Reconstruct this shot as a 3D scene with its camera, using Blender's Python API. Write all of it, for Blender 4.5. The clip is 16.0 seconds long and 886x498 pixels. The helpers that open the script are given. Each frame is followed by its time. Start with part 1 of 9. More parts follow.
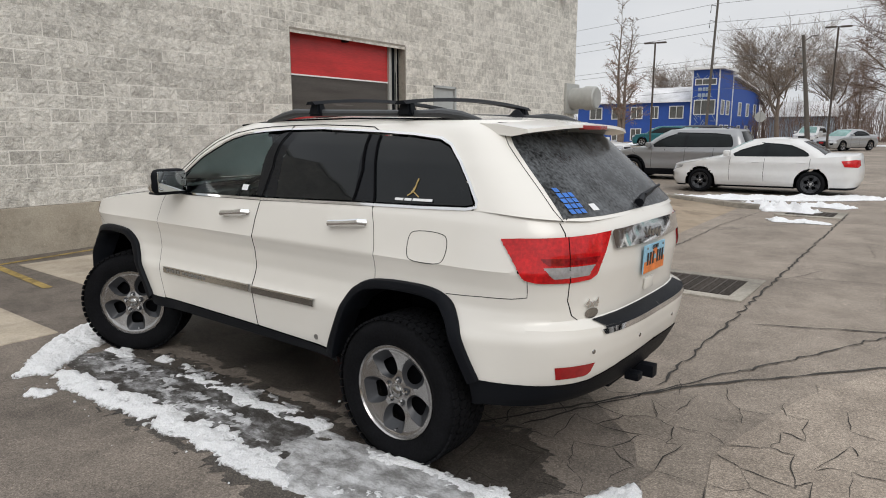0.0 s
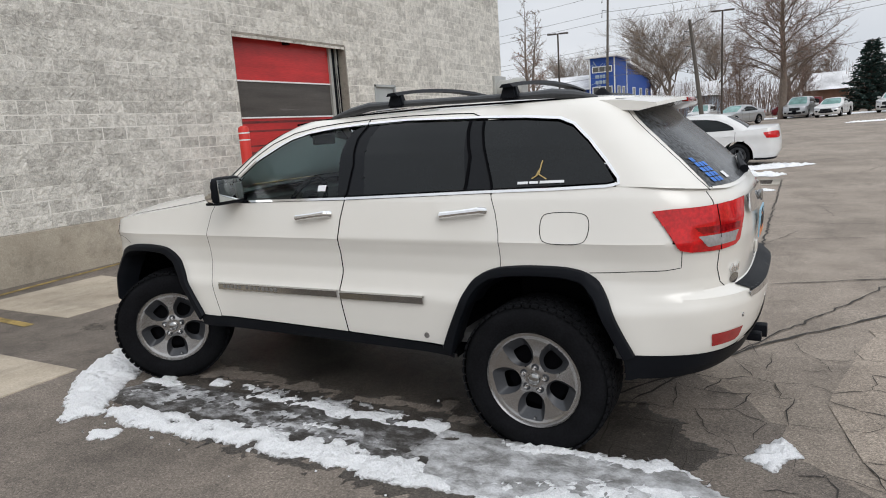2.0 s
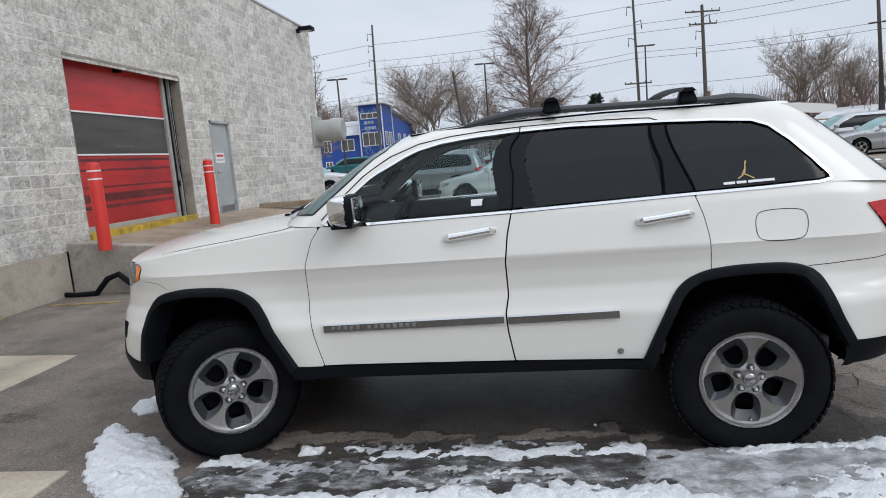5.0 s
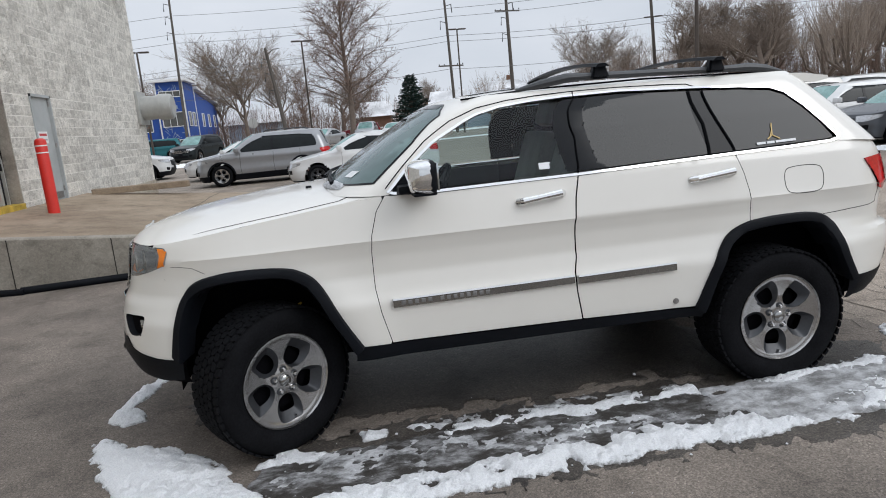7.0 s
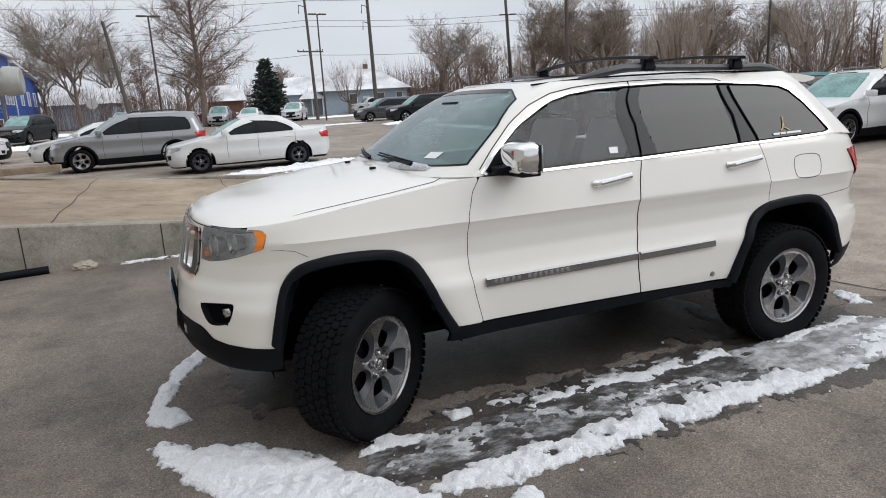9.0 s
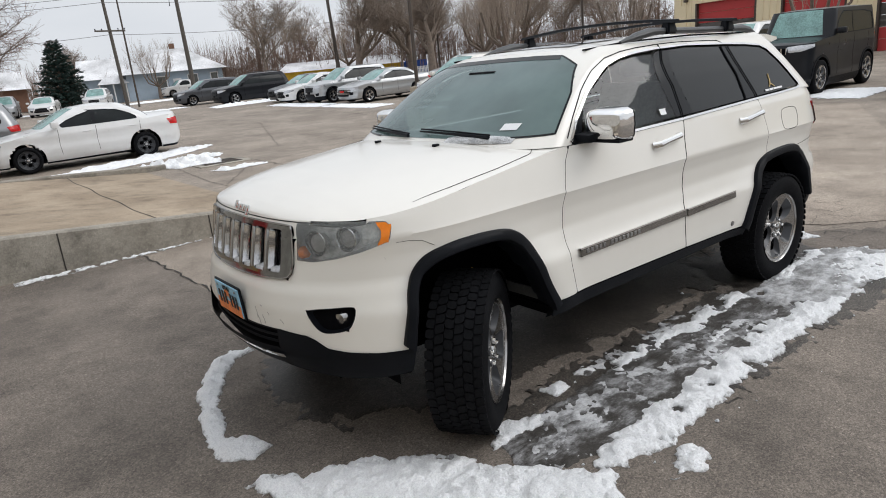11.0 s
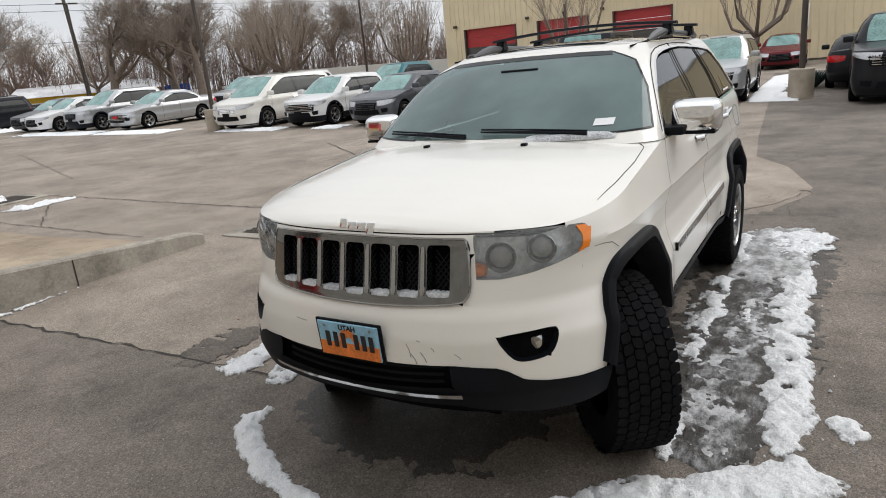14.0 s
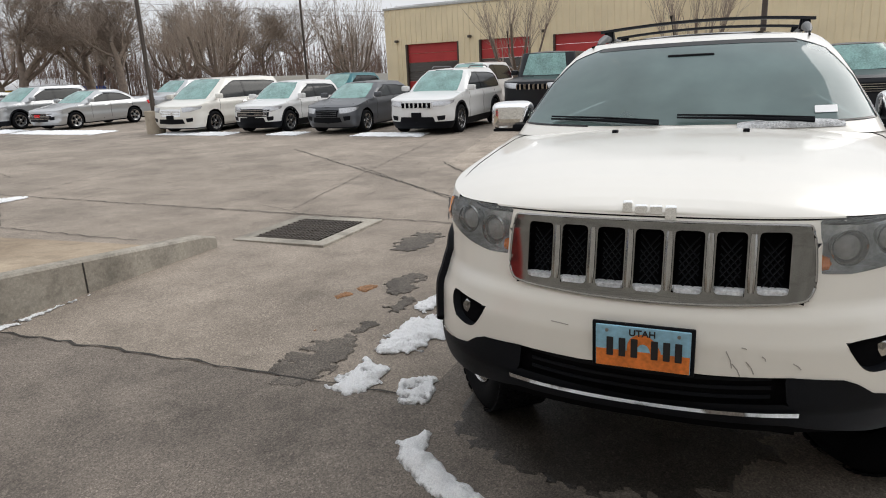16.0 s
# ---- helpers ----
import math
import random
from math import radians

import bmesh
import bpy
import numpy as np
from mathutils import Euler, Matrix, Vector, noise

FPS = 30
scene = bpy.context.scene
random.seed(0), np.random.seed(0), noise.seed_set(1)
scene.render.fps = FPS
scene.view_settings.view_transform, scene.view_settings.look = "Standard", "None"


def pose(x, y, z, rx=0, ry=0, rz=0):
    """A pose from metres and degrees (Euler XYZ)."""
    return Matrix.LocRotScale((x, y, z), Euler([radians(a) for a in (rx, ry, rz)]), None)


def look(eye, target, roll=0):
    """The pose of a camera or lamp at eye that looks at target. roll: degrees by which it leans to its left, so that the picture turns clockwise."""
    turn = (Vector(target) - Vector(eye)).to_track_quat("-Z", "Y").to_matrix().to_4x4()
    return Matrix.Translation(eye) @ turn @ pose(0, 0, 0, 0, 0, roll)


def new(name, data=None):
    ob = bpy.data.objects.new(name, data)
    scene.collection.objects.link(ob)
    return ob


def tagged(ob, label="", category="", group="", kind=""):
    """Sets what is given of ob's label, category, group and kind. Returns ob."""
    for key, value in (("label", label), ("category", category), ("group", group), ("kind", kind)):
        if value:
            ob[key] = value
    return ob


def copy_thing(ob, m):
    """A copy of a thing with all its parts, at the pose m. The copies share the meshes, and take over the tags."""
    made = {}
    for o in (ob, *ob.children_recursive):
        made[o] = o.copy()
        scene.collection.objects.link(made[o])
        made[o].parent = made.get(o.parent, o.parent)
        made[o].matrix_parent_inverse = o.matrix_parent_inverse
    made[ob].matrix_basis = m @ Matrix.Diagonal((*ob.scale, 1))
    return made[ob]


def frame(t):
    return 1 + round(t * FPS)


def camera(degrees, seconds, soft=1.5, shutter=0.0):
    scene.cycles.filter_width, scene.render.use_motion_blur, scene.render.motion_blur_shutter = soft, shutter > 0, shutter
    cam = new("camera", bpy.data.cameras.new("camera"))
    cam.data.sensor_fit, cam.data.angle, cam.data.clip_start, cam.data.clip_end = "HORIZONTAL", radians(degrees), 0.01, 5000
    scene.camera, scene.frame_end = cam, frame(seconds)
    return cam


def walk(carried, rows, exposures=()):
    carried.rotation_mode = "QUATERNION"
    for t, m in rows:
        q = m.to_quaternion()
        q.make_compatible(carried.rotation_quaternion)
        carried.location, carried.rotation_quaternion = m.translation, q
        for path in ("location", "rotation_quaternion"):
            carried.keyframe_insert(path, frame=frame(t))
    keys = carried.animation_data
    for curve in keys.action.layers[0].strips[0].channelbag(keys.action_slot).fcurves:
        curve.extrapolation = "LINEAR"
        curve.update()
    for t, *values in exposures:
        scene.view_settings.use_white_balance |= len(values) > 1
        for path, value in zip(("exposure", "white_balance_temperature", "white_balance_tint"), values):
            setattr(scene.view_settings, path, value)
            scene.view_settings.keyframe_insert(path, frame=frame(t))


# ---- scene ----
cam = camera(68.8, 16.0, soft=1.0)
PATH = [
    (0, (-0.028, 0.004, 1.767), (-1.222, 1.569, 1.416), 0.0),
    (0.5, (-0.225, -0.148, 1.75), (-1.421, 1.431, 1.476), -1.2),
    (1, (-0.447, -0.221, 1.73), (-1.57, 1.412, 1.459), -3.2),
    (1.5, (-0.729, -0.328, 1.734), (-1.844, 1.311, 1.469), -2.4),
    (2, (-1.007, -0.553, 1.722), (-1.974, 1.161, 1.363), -4.0),
    (2.5, (-1.324, -0.639, 1.686), (-2.254, 1.108, 1.394), -2.5),
    (3, (-1.708, -0.675, 1.721), (-2.634, 1.084, 1.506), -4.1),
    (3.5, (-2.069, -0.786, 1.708), (-2.748, 1.09, 1.578), -3.9),
    (4, (-2.466, -0.862, 1.684), (-3.133, 1.016, 1.52), -4.1),
    (4.5, (-2.874, -0.87, 1.695), (-3.4, 1.051, 1.506), -5.6),
    (5, (-3.286, -0.962, 1.68), (-3.564, 0.999, 1.403), -4.8),
    (5.2, (-3.432, -0.966, 1.676), (-3.679, 0.993, 1.357), -4.2),
    (7.3, (-4.86, -0.846, 1.716), (-4.443, 1.069, 1.315), -5.4),
    (7.5, (-4.956, -0.828, 1.722), (-4.47, 1.067, 1.308), -5.3),
    (8, (-5.294, -0.807, 1.713), (-4.725, 1.068, 1.315), -3.7),
    (8.5, (-5.661, -0.768, 1.739), (-4.989, 1.072, 1.336), -2.9),
    (9, (-5.97, -0.584, 1.756), (-5.234, 1.222, 1.313), -3.2),
    (9.2, (-6.088, -0.514, 1.769), (-5.329, 1.277, 1.305), -1.5),
    (11.3, (-7.257, 0.388, 1.853), (-6.021, 1.85, 1.275), -4.8),
    (11.5, (-7.374, 0.452, 1.878), (-6.105, 1.879, 1.285), -4.1),
    (12, (-7.493, 0.715, 1.857), (-6.186, 2.14, 1.349), -5.9),
    (12.5, (-7.617, 1.018, 1.872), (-6.325, 2.471, 1.404), -3.4),
    (13, (-7.797, 1.269, 1.86), (-6.271, 2.445, 1.323), -3.1),
    (13.5, (-7.86, 1.544, 1.835), (-6.253, 2.622, 1.328), -6.9),
    (14, (-7.901, 1.788, 1.817), (-6.267, 2.805, 1.273), -5.5),
    (14.5, (-8.063, 2.054, 1.795), (-6.376, 3.022, 1.333), -5.7),
    (15, (-8.146, 2.422, 1.75), (-6.55, 3.518, 1.247), -5.6),
    (15.5, (-8.127, 2.818, 1.735), (-6.533, 3.944, 1.295), -5.8),
    (16, (-8.137, 3.192, 1.685), (-6.374, 3.986, 1.175), -2.7),
]
walk(cam, [(t, look(eye, target, roll)) for t, eye, target, roll in PATH],
     [(0, -0.03, 6650, 10), (1.5, 0.00, 6400, 10), (2.5, 0.02, 6450, 10), (3.0, 0.02, 6300, 10), (3.5, -0.09, 6000, 10), (5.2, -0.01, 6050, 10), (7.5, -0.02, 6250, 10), (9, 0.02, 6350, 10), (12, 0.09, 6550, 10), (16, 0.12, 6650, 10)])

# ---- light ----
world = bpy.data.worlds.new("overcast_sky")
scene.world = world
world.use_nodes = True
wn, wl = world.node_tree.nodes, world.node_tree.links
wn.clear()
SUN_EL, SUN_ROT = radians(38), radians(128)
sky = wn.new("ShaderNodeTexSky")
sky.sky_type, sky.sun_disc, sky.sun_elevation, sky.sun_rotation = "NISHITA", False, SUN_EL, SUN_ROT
sky.air_density, sky.dust_density = 1.0, 3.0
grey = wn.new("ShaderNodeHueSaturation")
grey.inputs["Saturation"].default_value = 0.12
coord = wn.new("ShaderNodeTexCoord")
mapping = wn.new("ShaderNodeMapping")
mapping.inputs["Scale"].default_value = (1.6, 1.6, 5.0)
clouds = wn.new("ShaderNodeTexNoise")
clouds.inputs["Scale"].default_value, clouds.inputs["Detail"].default_value = 1.7, 6.0
ramp = wn.new("ShaderNodeValToRGB")
ramp.color_ramp.elements[0].position, ramp.color_ramp.elements[0].color = 0.32, (6.9, 7.3, 7.85, 1)
ramp.color_ramp.elements[1].position, ramp.color_ramp.elements[1].color = 0.68, (8.3, 8.55, 8.95, 1)
mix = wn.new("ShaderNodeMix")
mix.data_type = "RGBA"
mix.inputs["Factor"].default_value = 0.86
back = wn.new("ShaderNodeBackground")
back.inputs["Strength"].default_value = 0.1
wout = wn.new("ShaderNodeOutputWorld")
wl.new(sky.outputs[0], grey.inputs["Color"])
wl.new(coord.outputs["Generated"], mapping.inputs[0])
wl.new(mapping.outputs[0], clouds.inputs["Vector"])
wl.new(clouds.outputs[0], ramp.inputs[0])
wl.new(grey.outputs[0], mix.inputs[6])
wl.new(ramp.outputs[0], mix.inputs[7])
split, grade, lift = wn.new("ShaderNodeSeparateXYZ"), wn.new("ShaderNodeMapRange"), wn.new("ShaderNodeMix")
grade.inputs[1].default_value, grade.inputs[2].default_value, grade.inputs[3].default_value, grade.inputs[4].default_value = 0.25, 1.0, 1.0, 1.75  # an overcast sky is brightest overhead
grade.interpolation_type = "SMOOTHSTEP"
lift.data_type, lift.blend_type = "RGBA", "MULTIPLY"
lift.inputs["Factor"].default_value = 1
wl.new(coord.outputs["Generated"], split.inputs[0])
wl.new(split.outputs["Z"], grade.inputs[0])
wl.new(mix.outputs[2], lift.inputs[6])
wl.new(grade.outputs[0], lift.inputs[7])
wl.new(lift.outputs[2], back.inputs[0])
wl.new(back.outputs[0], wout.inputs[0])
sun = new("sun", bpy.data.lights.new("sun", "SUN"))
sun.data.energy, sun.data.angle, sun.data.color = 0.95, radians(35), (1.0, 0.97, 0.93)
sun.matrix_world = look((30 * math.sin(SUN_ROT) * math.cos(SUN_EL), 30 * math.cos(SUN_ROT) * math.cos(SUN_EL), 30 * math.sin(SUN_EL)), (0, 0, 0))

# ---- materials ----
def mat(name, col, rough=0.5, metal=0.0, var=0.12, scale=4.0, fine=60.0, bump=0.0, coat=0.0, tint=None, stain=0.0, spec=0.5, rough_var=0.08, stretch=(1, 1, 1), per_object=0.0, per_island=0.0, relief=0.0, whole=False):
    """Principled material with two scales of colour variation, optional bump, stains and piece-to-piece variation."""
    m = bpy.data.materials.new(name)
    m.use_nodes = True
    n, l = m.node_tree.nodes, m.node_tree.links
    b = n["Principled BSDF"]
    b.inputs["Metallic"].default_value, b.inputs["Coat Weight"].default_value = metal, coat
    b.inputs["Coat Roughness"].default_value = 0.06
    b.inputs["Specular IOR Level"].default_value = spec
    tc, mp = n.new("ShaderNodeTexCoord"), n.new("ShaderNodeMapping")
    mp.inputs["Scale"].default_value = stretch
    space = n.new("ShaderNodeNewGeometry").outputs["Position"] if whole else tc.outputs["Object"]
    l.new(space, mp.inputs[0])
    big, small = n.new("ShaderNodeTexNoise"), n.new("ShaderNodeTexNoise")
    big.inputs["Scale"].default_value, big.inputs["Detail"].default_value = scale, 5
    small.inputs["Scale"].default_value, small.inputs["Detail"].default_value = fine, 4
    l.new(mp.outputs[0], big.inputs[0]), l.new(mp.outputs[0], small.inputs[0])
    add = n.new("ShaderNodeMath")
    add.operation = "ADD"
    l.new(big.outputs[0], add.inputs[0]), l.new(small.outputs[0], add.inputs[1])
    last = add.outputs[0]
    if per_object or per_island:
        info = n.new("ShaderNodeObjectInfo") if per_object else n.new("ShaderNodeNewGeometry")
        mul = n.new("ShaderNodeMath")
        mul.operation, mul.inputs[1].default_value = "MULTIPLY_ADD", per_object or per_island
        l.new(info.outputs["Random" if per_object else "Random Per Island"], mul.inputs[0])
        l.new(last, mul.inputs[2])
        sub = n.new("ShaderNodeMath")
        sub.operation, sub.inputs[1].default_value = "SUBTRACT", 0.5 * (per_object or per_island)
        l.new(mul.outputs[0], sub.inputs[0])
        last = sub.outputs[0]
    r = n.new("ShaderNodeValToRGB")
    lo = [max(0, c * (1 - var)) for c in col]
    hi = [min(1, c * (1 + var)) for c in (tint or col)]
    r.color_ramp.elements[0].position, r.color_ramp.elements[0].color = 0.36, (*lo, 1)
    r.color_ramp.elements[1].position, r.color_ramp.elements[1].color = 0.64, (*hi, 1)
    half = n.new("ShaderNodeMath")
    half.operation, half.inputs[1].default_value = "MULTIPLY", 0.5
    l.new(last, half.inputs[0]), l.new(half.outputs[0], r.inputs[0])
    colour = r.outputs[0]
    if stain:
        st, sr = n.new("ShaderNodeTexNoise"), n.new("ShaderNodeValToRGB")
        st.inputs["Scale"].default_value, st.inputs["Detail"].default_value = scale * 0.35, 7
        l.new(space, st.inputs[0])
        sr.color_ramp.elements[0].position, sr.color_ramp.elements[0].color = 0.36, (1 - stain,) * 3 + (1,)
        sr.color_ramp.elements[1].position, sr.color_ramp.elements[1].color = 0.56, (1, 1, 1, 1)
        mx = n.new("ShaderNodeMix")
        mx.data_type, mx.blend_type = "RGBA", "MULTIPLY"
        mx.inputs["Factor"].default_value = 1
        l.new(st.outputs[0], sr.inputs[0]), l.new(colour, mx.inputs[6]), l.new(sr.outputs[0], mx.inputs[7])
        colour = mx.outputs[2]
    l.new(colour, b.inputs["Base Color"])
    rr = n.new("ShaderNodeMapRange")
    rr.inputs[3].default_value, rr.inputs[4].default_value = max(0.02, rough - rough_var), min(1, rough + rough_var)
    l.new(big.outputs[0], rr.inputs[0]), l.new(rr.outputs[0], b.inputs["Roughness"])
    if bump:
        bp = n.new("ShaderNodeBump")
        bp.inputs["Strength"].default_value, bp.inputs["Distance"].default_value = min(1, bump), 0.01
        l.new(small.outputs[0], bp.inputs["Height"]), l.new(bp.outputs[0], b.inputs["Normal"])
        if relief:  # broken stone face: deep, uneven relief under the grain
            rock, deep = n.new("ShaderNodeTexNoise"), n.new("ShaderNodeBump")
            rock.inputs["Scale"].default_value, rock.inputs["Detail"].default_value, rock.inputs["Roughness"].default_value = 13, 7, 0.62
            rock.inputs["Distortion"].default_value = 0.6
            deep.inputs["Strength"].default_value, deep.inputs["Distance"].default_value = 1.0, relief
            l.new(space, rock.inputs[0]), l.new(rock.outputs[0], deep.inputs["Height"]), l.new(deep.outputs[0], bp.inputs["Normal"])
    return m


def paving(name, dark, pale, speckle=0.45, rough=0.8, stains=0.45, blotch=0.35, grain=120.0, bump=0.7):
    """Asphalt or concrete: broad blotches, soft dark stains, and a coarse speckle of stone."""
    m = bpy.data.materials.new(name)
    m.use_nodes = True
    n, l = m.node_tree.nodes, m.node_tree.links
    b = n["Principled BSDF"]
    tc = n.new("ShaderNodeTexCoord")
    def tex(scale, detail, rough_=0.6):
        t = n.new("ShaderNodeTexNoise")
        t.inputs["Scale"].default_value, t.inputs["Detail"].default_value, t.inputs["Roughness"].default_value = scale, detail, rough_
        l.new(tc.outputs["Object"], t.inputs[0])
        return t.outputs[0]
    def ramp_(src, p0, c0, p1, c1):
        r = n.new("ShaderNodeValToRGB")
        r.color_ramp.elements[0].position, r.color_ramp.elements[0].color = p0, (*c0, 1)
        r.color_ramp.elements[1].position, r.color_ramp.elements[1].color = p1, (*c1, 1)
        l.new(src, r.inputs[0])
        return r.outputs[0]
    def times(a, c):
        x = n.new("ShaderNodeMix")
        x.data_type, x.blend_type = "RGBA", "MULTIPLY"
        x.inputs["Factor"].default_value = 1
        l.new(a, x.inputs[6]), l.new(c, x.inputs[7])
        return x.outputs[2]
    g = lambda v: (v, v, v)
    col = ramp_(tex(0.9, 8, 0.65), 0.38, dark, 0.62, pale)
    col = times(col, ramp_(tex(0.28, 5), 0.36, g(1 - blotch), 0.6, g(1)))
    col = times(col, ramp_(tex(2.6, 9, 0.7), 0.34, g(1 - stains), 0.50, g(1)))
    fine = tex(grain, 6, 0.75)
    col = times(col, ramp_(fine, 0.40, g(1 - speckle), 0.60, g(1 + speckle)))
    col = times(col, ramp_(tex(grain * 2.3, 2, 0.5), 0.40, g(1 - speckle * .6), 0.62, g(1 + speckle * .5)))
    stones = n.new("ShaderNodeTexVoronoi")
    stones.inputs["Scale"].default_value = grain
    l.new(tc.outputs["Object"], stones.inputs["Vector"])
    pick = n.new("ShaderNodeSeparateColor")
    l.new(stones.outputs["Color"], pick.inputs[0])
    col = times(col, ramp_(pick.outputs[0], 0.0, g(1 - speckle), 1.0, g(1 + speckle)))
    col = times(col, ramp_(pick.outputs[1], 0.90, g(1), 0.97, g(1 + speckle * 1.3)))
    l.new(col, b.inputs["Base Color"])
    b.inputs["Roughness"].default_value, b.inputs["Specular IOR Level"].default_value = rough, 0.3
    bp = n.new("ShaderNodeBump")
    bp.inputs["Strength"].default_value, bp.inputs["Distance"].default_value = bump, 0.006
    l.new(fine, bp.inputs["Height"]), l.new(bp.outputs[0], b.inputs["Normal"])
    return m


def glass(name, col, rough=0.02, frost=0.0, milk=(0.46, 0.66, 0.63)):
    """Thin tinted pane: a mix of clear and reflecting, or with frost, of clear and milky white."""
    m = bpy.data.materials.new(name)
    m.use_nodes = True
    n, l = m.node_tree.nodes, m.node_tree.links
    n.clear()
    out, tr, gl, fr, mx = n.new("ShaderNodeOutputMaterial"), n.new("ShaderNodeBsdfTransparent"), n.new("ShaderNodeBsdfGlossy"), n.new("ShaderNodeFresnel"), n.new("ShaderNodeMixShader")
    tr.inputs[0].default_value = (*col, 1)
    gl.inputs["Roughness"].default_value = rough
    gl.inputs["Color"].default_value = (0.95, 0.97, 1, 1)
    fr.inputs[0].default_value = 1.36
    l.new(fr.outputs[0], mx.inputs[0]), l.new(gl.outputs[0], mx.inputs[2])
    body = tr.outputs[0]
    if frost:
        df, ns, rp, m2, tc = n.new("ShaderNodeBsdfDiffuse"), n.new("ShaderNodeTexNoise"), n.new("ShaderNodeMapRange"), n.new("ShaderNodeMixShader"), n.new("ShaderNodeTexCoord")
        df.inputs[0].default_value = (*milk, 1)
        ns.inputs["Scale"].default_value, ns.inputs["Detail"].default_value = 2.2, 12
        rp.inputs[1].default_value, rp.inputs[2].default_value, rp.inputs[3].default_value, rp.inputs[4].default_value = 0.3, 0.8, 0.55 * frost, frost
        l.new(tc.outputs["Object"], ns.inputs[0]), l.new(ns.outputs[0], rp.inputs[0]), l.new(rp.outputs[0], m2.inputs[0])
        l.new(body, m2.inputs[1]), l.new(df.outputs[0], m2.inputs[2])
        body = m2.outputs[0]
    l.new(body, mx.inputs[1]), l.new(mx.outputs[0], out.inputs[0])
    return m


WHITE = mat("white_car_paint", (0.745, 0.722, 0.672), 0.26, var=0.008, scale=2, fine=9, coat=0.6, rough_var=.02)
BLACKP = mat("black_trim_plastic", (0.0055, 0.0065, 0.009), 0.5, var=0.25, fine=240, bump=0.1, spec=0.11)
GLOSSB = mat("gloss_black_pillar", (0.009, 0.010, 0.012), 0.08, var=0.1, spec=.16)
CHROME = mat("chrome", (0.78, 0.78, 0.78), 0.07, 1.0, var=0.04, rough_var=0.04)
GREYRAIL = mat("grey_rail_plastic", (0.055, 0.058, 0.062), 0.42, 0.2, var=0.15)
GREYCH = mat("grey_satin_chrome", (0.36, 0.36, 0.355), 0.14, 1.0, var=0.08)
ALLOY = mat("machined_alloy", (0.40, 0.392, 0.385), 0.22, 0.97, var=0.10, fine=30)
GUNMETAL = mat("grey_painted_alloy", (0.042, 0.044, 0.049), 0.38, 0.35, var=0.12)
POLISHED = mat("polished_dark_chrome", (0.205, 0.205, 0.20), 0.09, 1.0, var=0.06, rough_var=.03)
RUBBER = mat("tyre_rubber", (0.0075, 0.0078, 0.009), 0.8, var=0.35, scale=8, fine=90, bump=0.15, spec=0.06)
# near-black: black parts, and shade painted into gaps, slots and cavities
DARK = mat("black_and_cavity_shade", (0.004, 0.004, 0.005), 0.9, var=0.2, spec=0.04)
REDLAMP = mat("red_lamp_plastic", (0.50, 0.008, 0.010), 0.1, var=0.35, scale=10, coat=0.3, spec=.4)
DEEPRED = mat("deep_red_lamp_band", (0.22, 0.004, 0.006), 0.1, var=0.4, scale=30, coat=0.3, spec=.4)
DREDLAMP = mat("dark_red_reflector", (0.30, 0.008, 0.010), 0.15, var=0.15, scale=25, coat=0.5)
CLEARLAMP = mat("smoky_clear_lamp", (0.30, 0.29, 0.29), 0.12, var=0.2, scale=20, coat=0.6)
AMBER = mat("amber_reflector", (0.85, 0.22, 0.008), 0.15, var=0.1, coat=0.6)
GLASS_CLEAR = glass("side_glass", (0.70, 0.78, 0.77))
GLASS_WS = glass("windscreen_glass", (0.40, 0.52, 0.51), 0.03, frost=0.85, milk=(0.165, 0.235, 0.23))
GLASS_TINT = mat("tinted_glass", (0.007, 0.0085, 0.0095), 0.03, var=0.2, spec=0.30, rough_var=.01)
GLASS_FROSTED = mat("frosted_rear_glass", (0.006, 0.007, 0.008), 0.2, var=0.95, scale=4, fine=60, spec=0.14, tint=(0.058, 0.062, 0.066), stretch=(1, 1, .6), rough_var=.15)
GLASS_LENS = glass("lamp_lens", (0.96, 0.97, 0.97), 0.05, frost=0.24, milk=(0.58, 0.61, 0.615))
SEAT = mat("grey_seat_leather", (0.46, 0.455, 0.44), 0.55, var=0.15, scale=9, bump=0.1)
DASH = mat("dark_dashboard", (0.095, 0.095, 0.096), 0.6, var=0.2)
STEEL = mat("dull_steel", (0.30, 0.29, 0.28), 0.45, 0.8, var=0.25, scale=12)
RUST = mat("dull_grate_iron", (0.085, 0.072, 0.062), 0.75, 0.3, var=0.4, scale=15, bump=0.2)

ASPHALT = paving("worn_asphalt", (0.250, 0.211, 0.174), (0.345, 0.293, 0.243), speckle=.26, stains=.2, blotch=.22)
ASPHALT_DARK = paving("darker_asphalt", (0.150, 0.128, 0.109), (0.236, 0.201, 0.170), rough=.78, speckle=.28, stains=.3, blotch=.3)
ASPHALT_PALE = paving("pale_worn_asphalt", (0.292, 0.244, 0.199), (0.415, 0.351, 0.288), speckle=.28, stains=.22, blotch=.2)
# wet asphalt, dark enough to hold the painted shade under the car
ASPHALT_WET_SHADE = paving("wet_shaded_asphalt", (0.038, 0.033, 0.029), (0.088, 0.076, 0.065), rough=.5, stains=.5, bump=.5)
ASPHALT_STAIN = paving("stained_asphalt", (0.105, 0.090, 0.076), (0.175, 0.150, 0.126), rough=.7, speckle=.36)
CONCRETE_BASE = paving("weathered_foundation", (0.37, 0.325, 0.26), (0.49, 0.44, 0.36), speckle=.07, rough=.85, stains=.3, blotch=.25, grain=60, bump=.4)
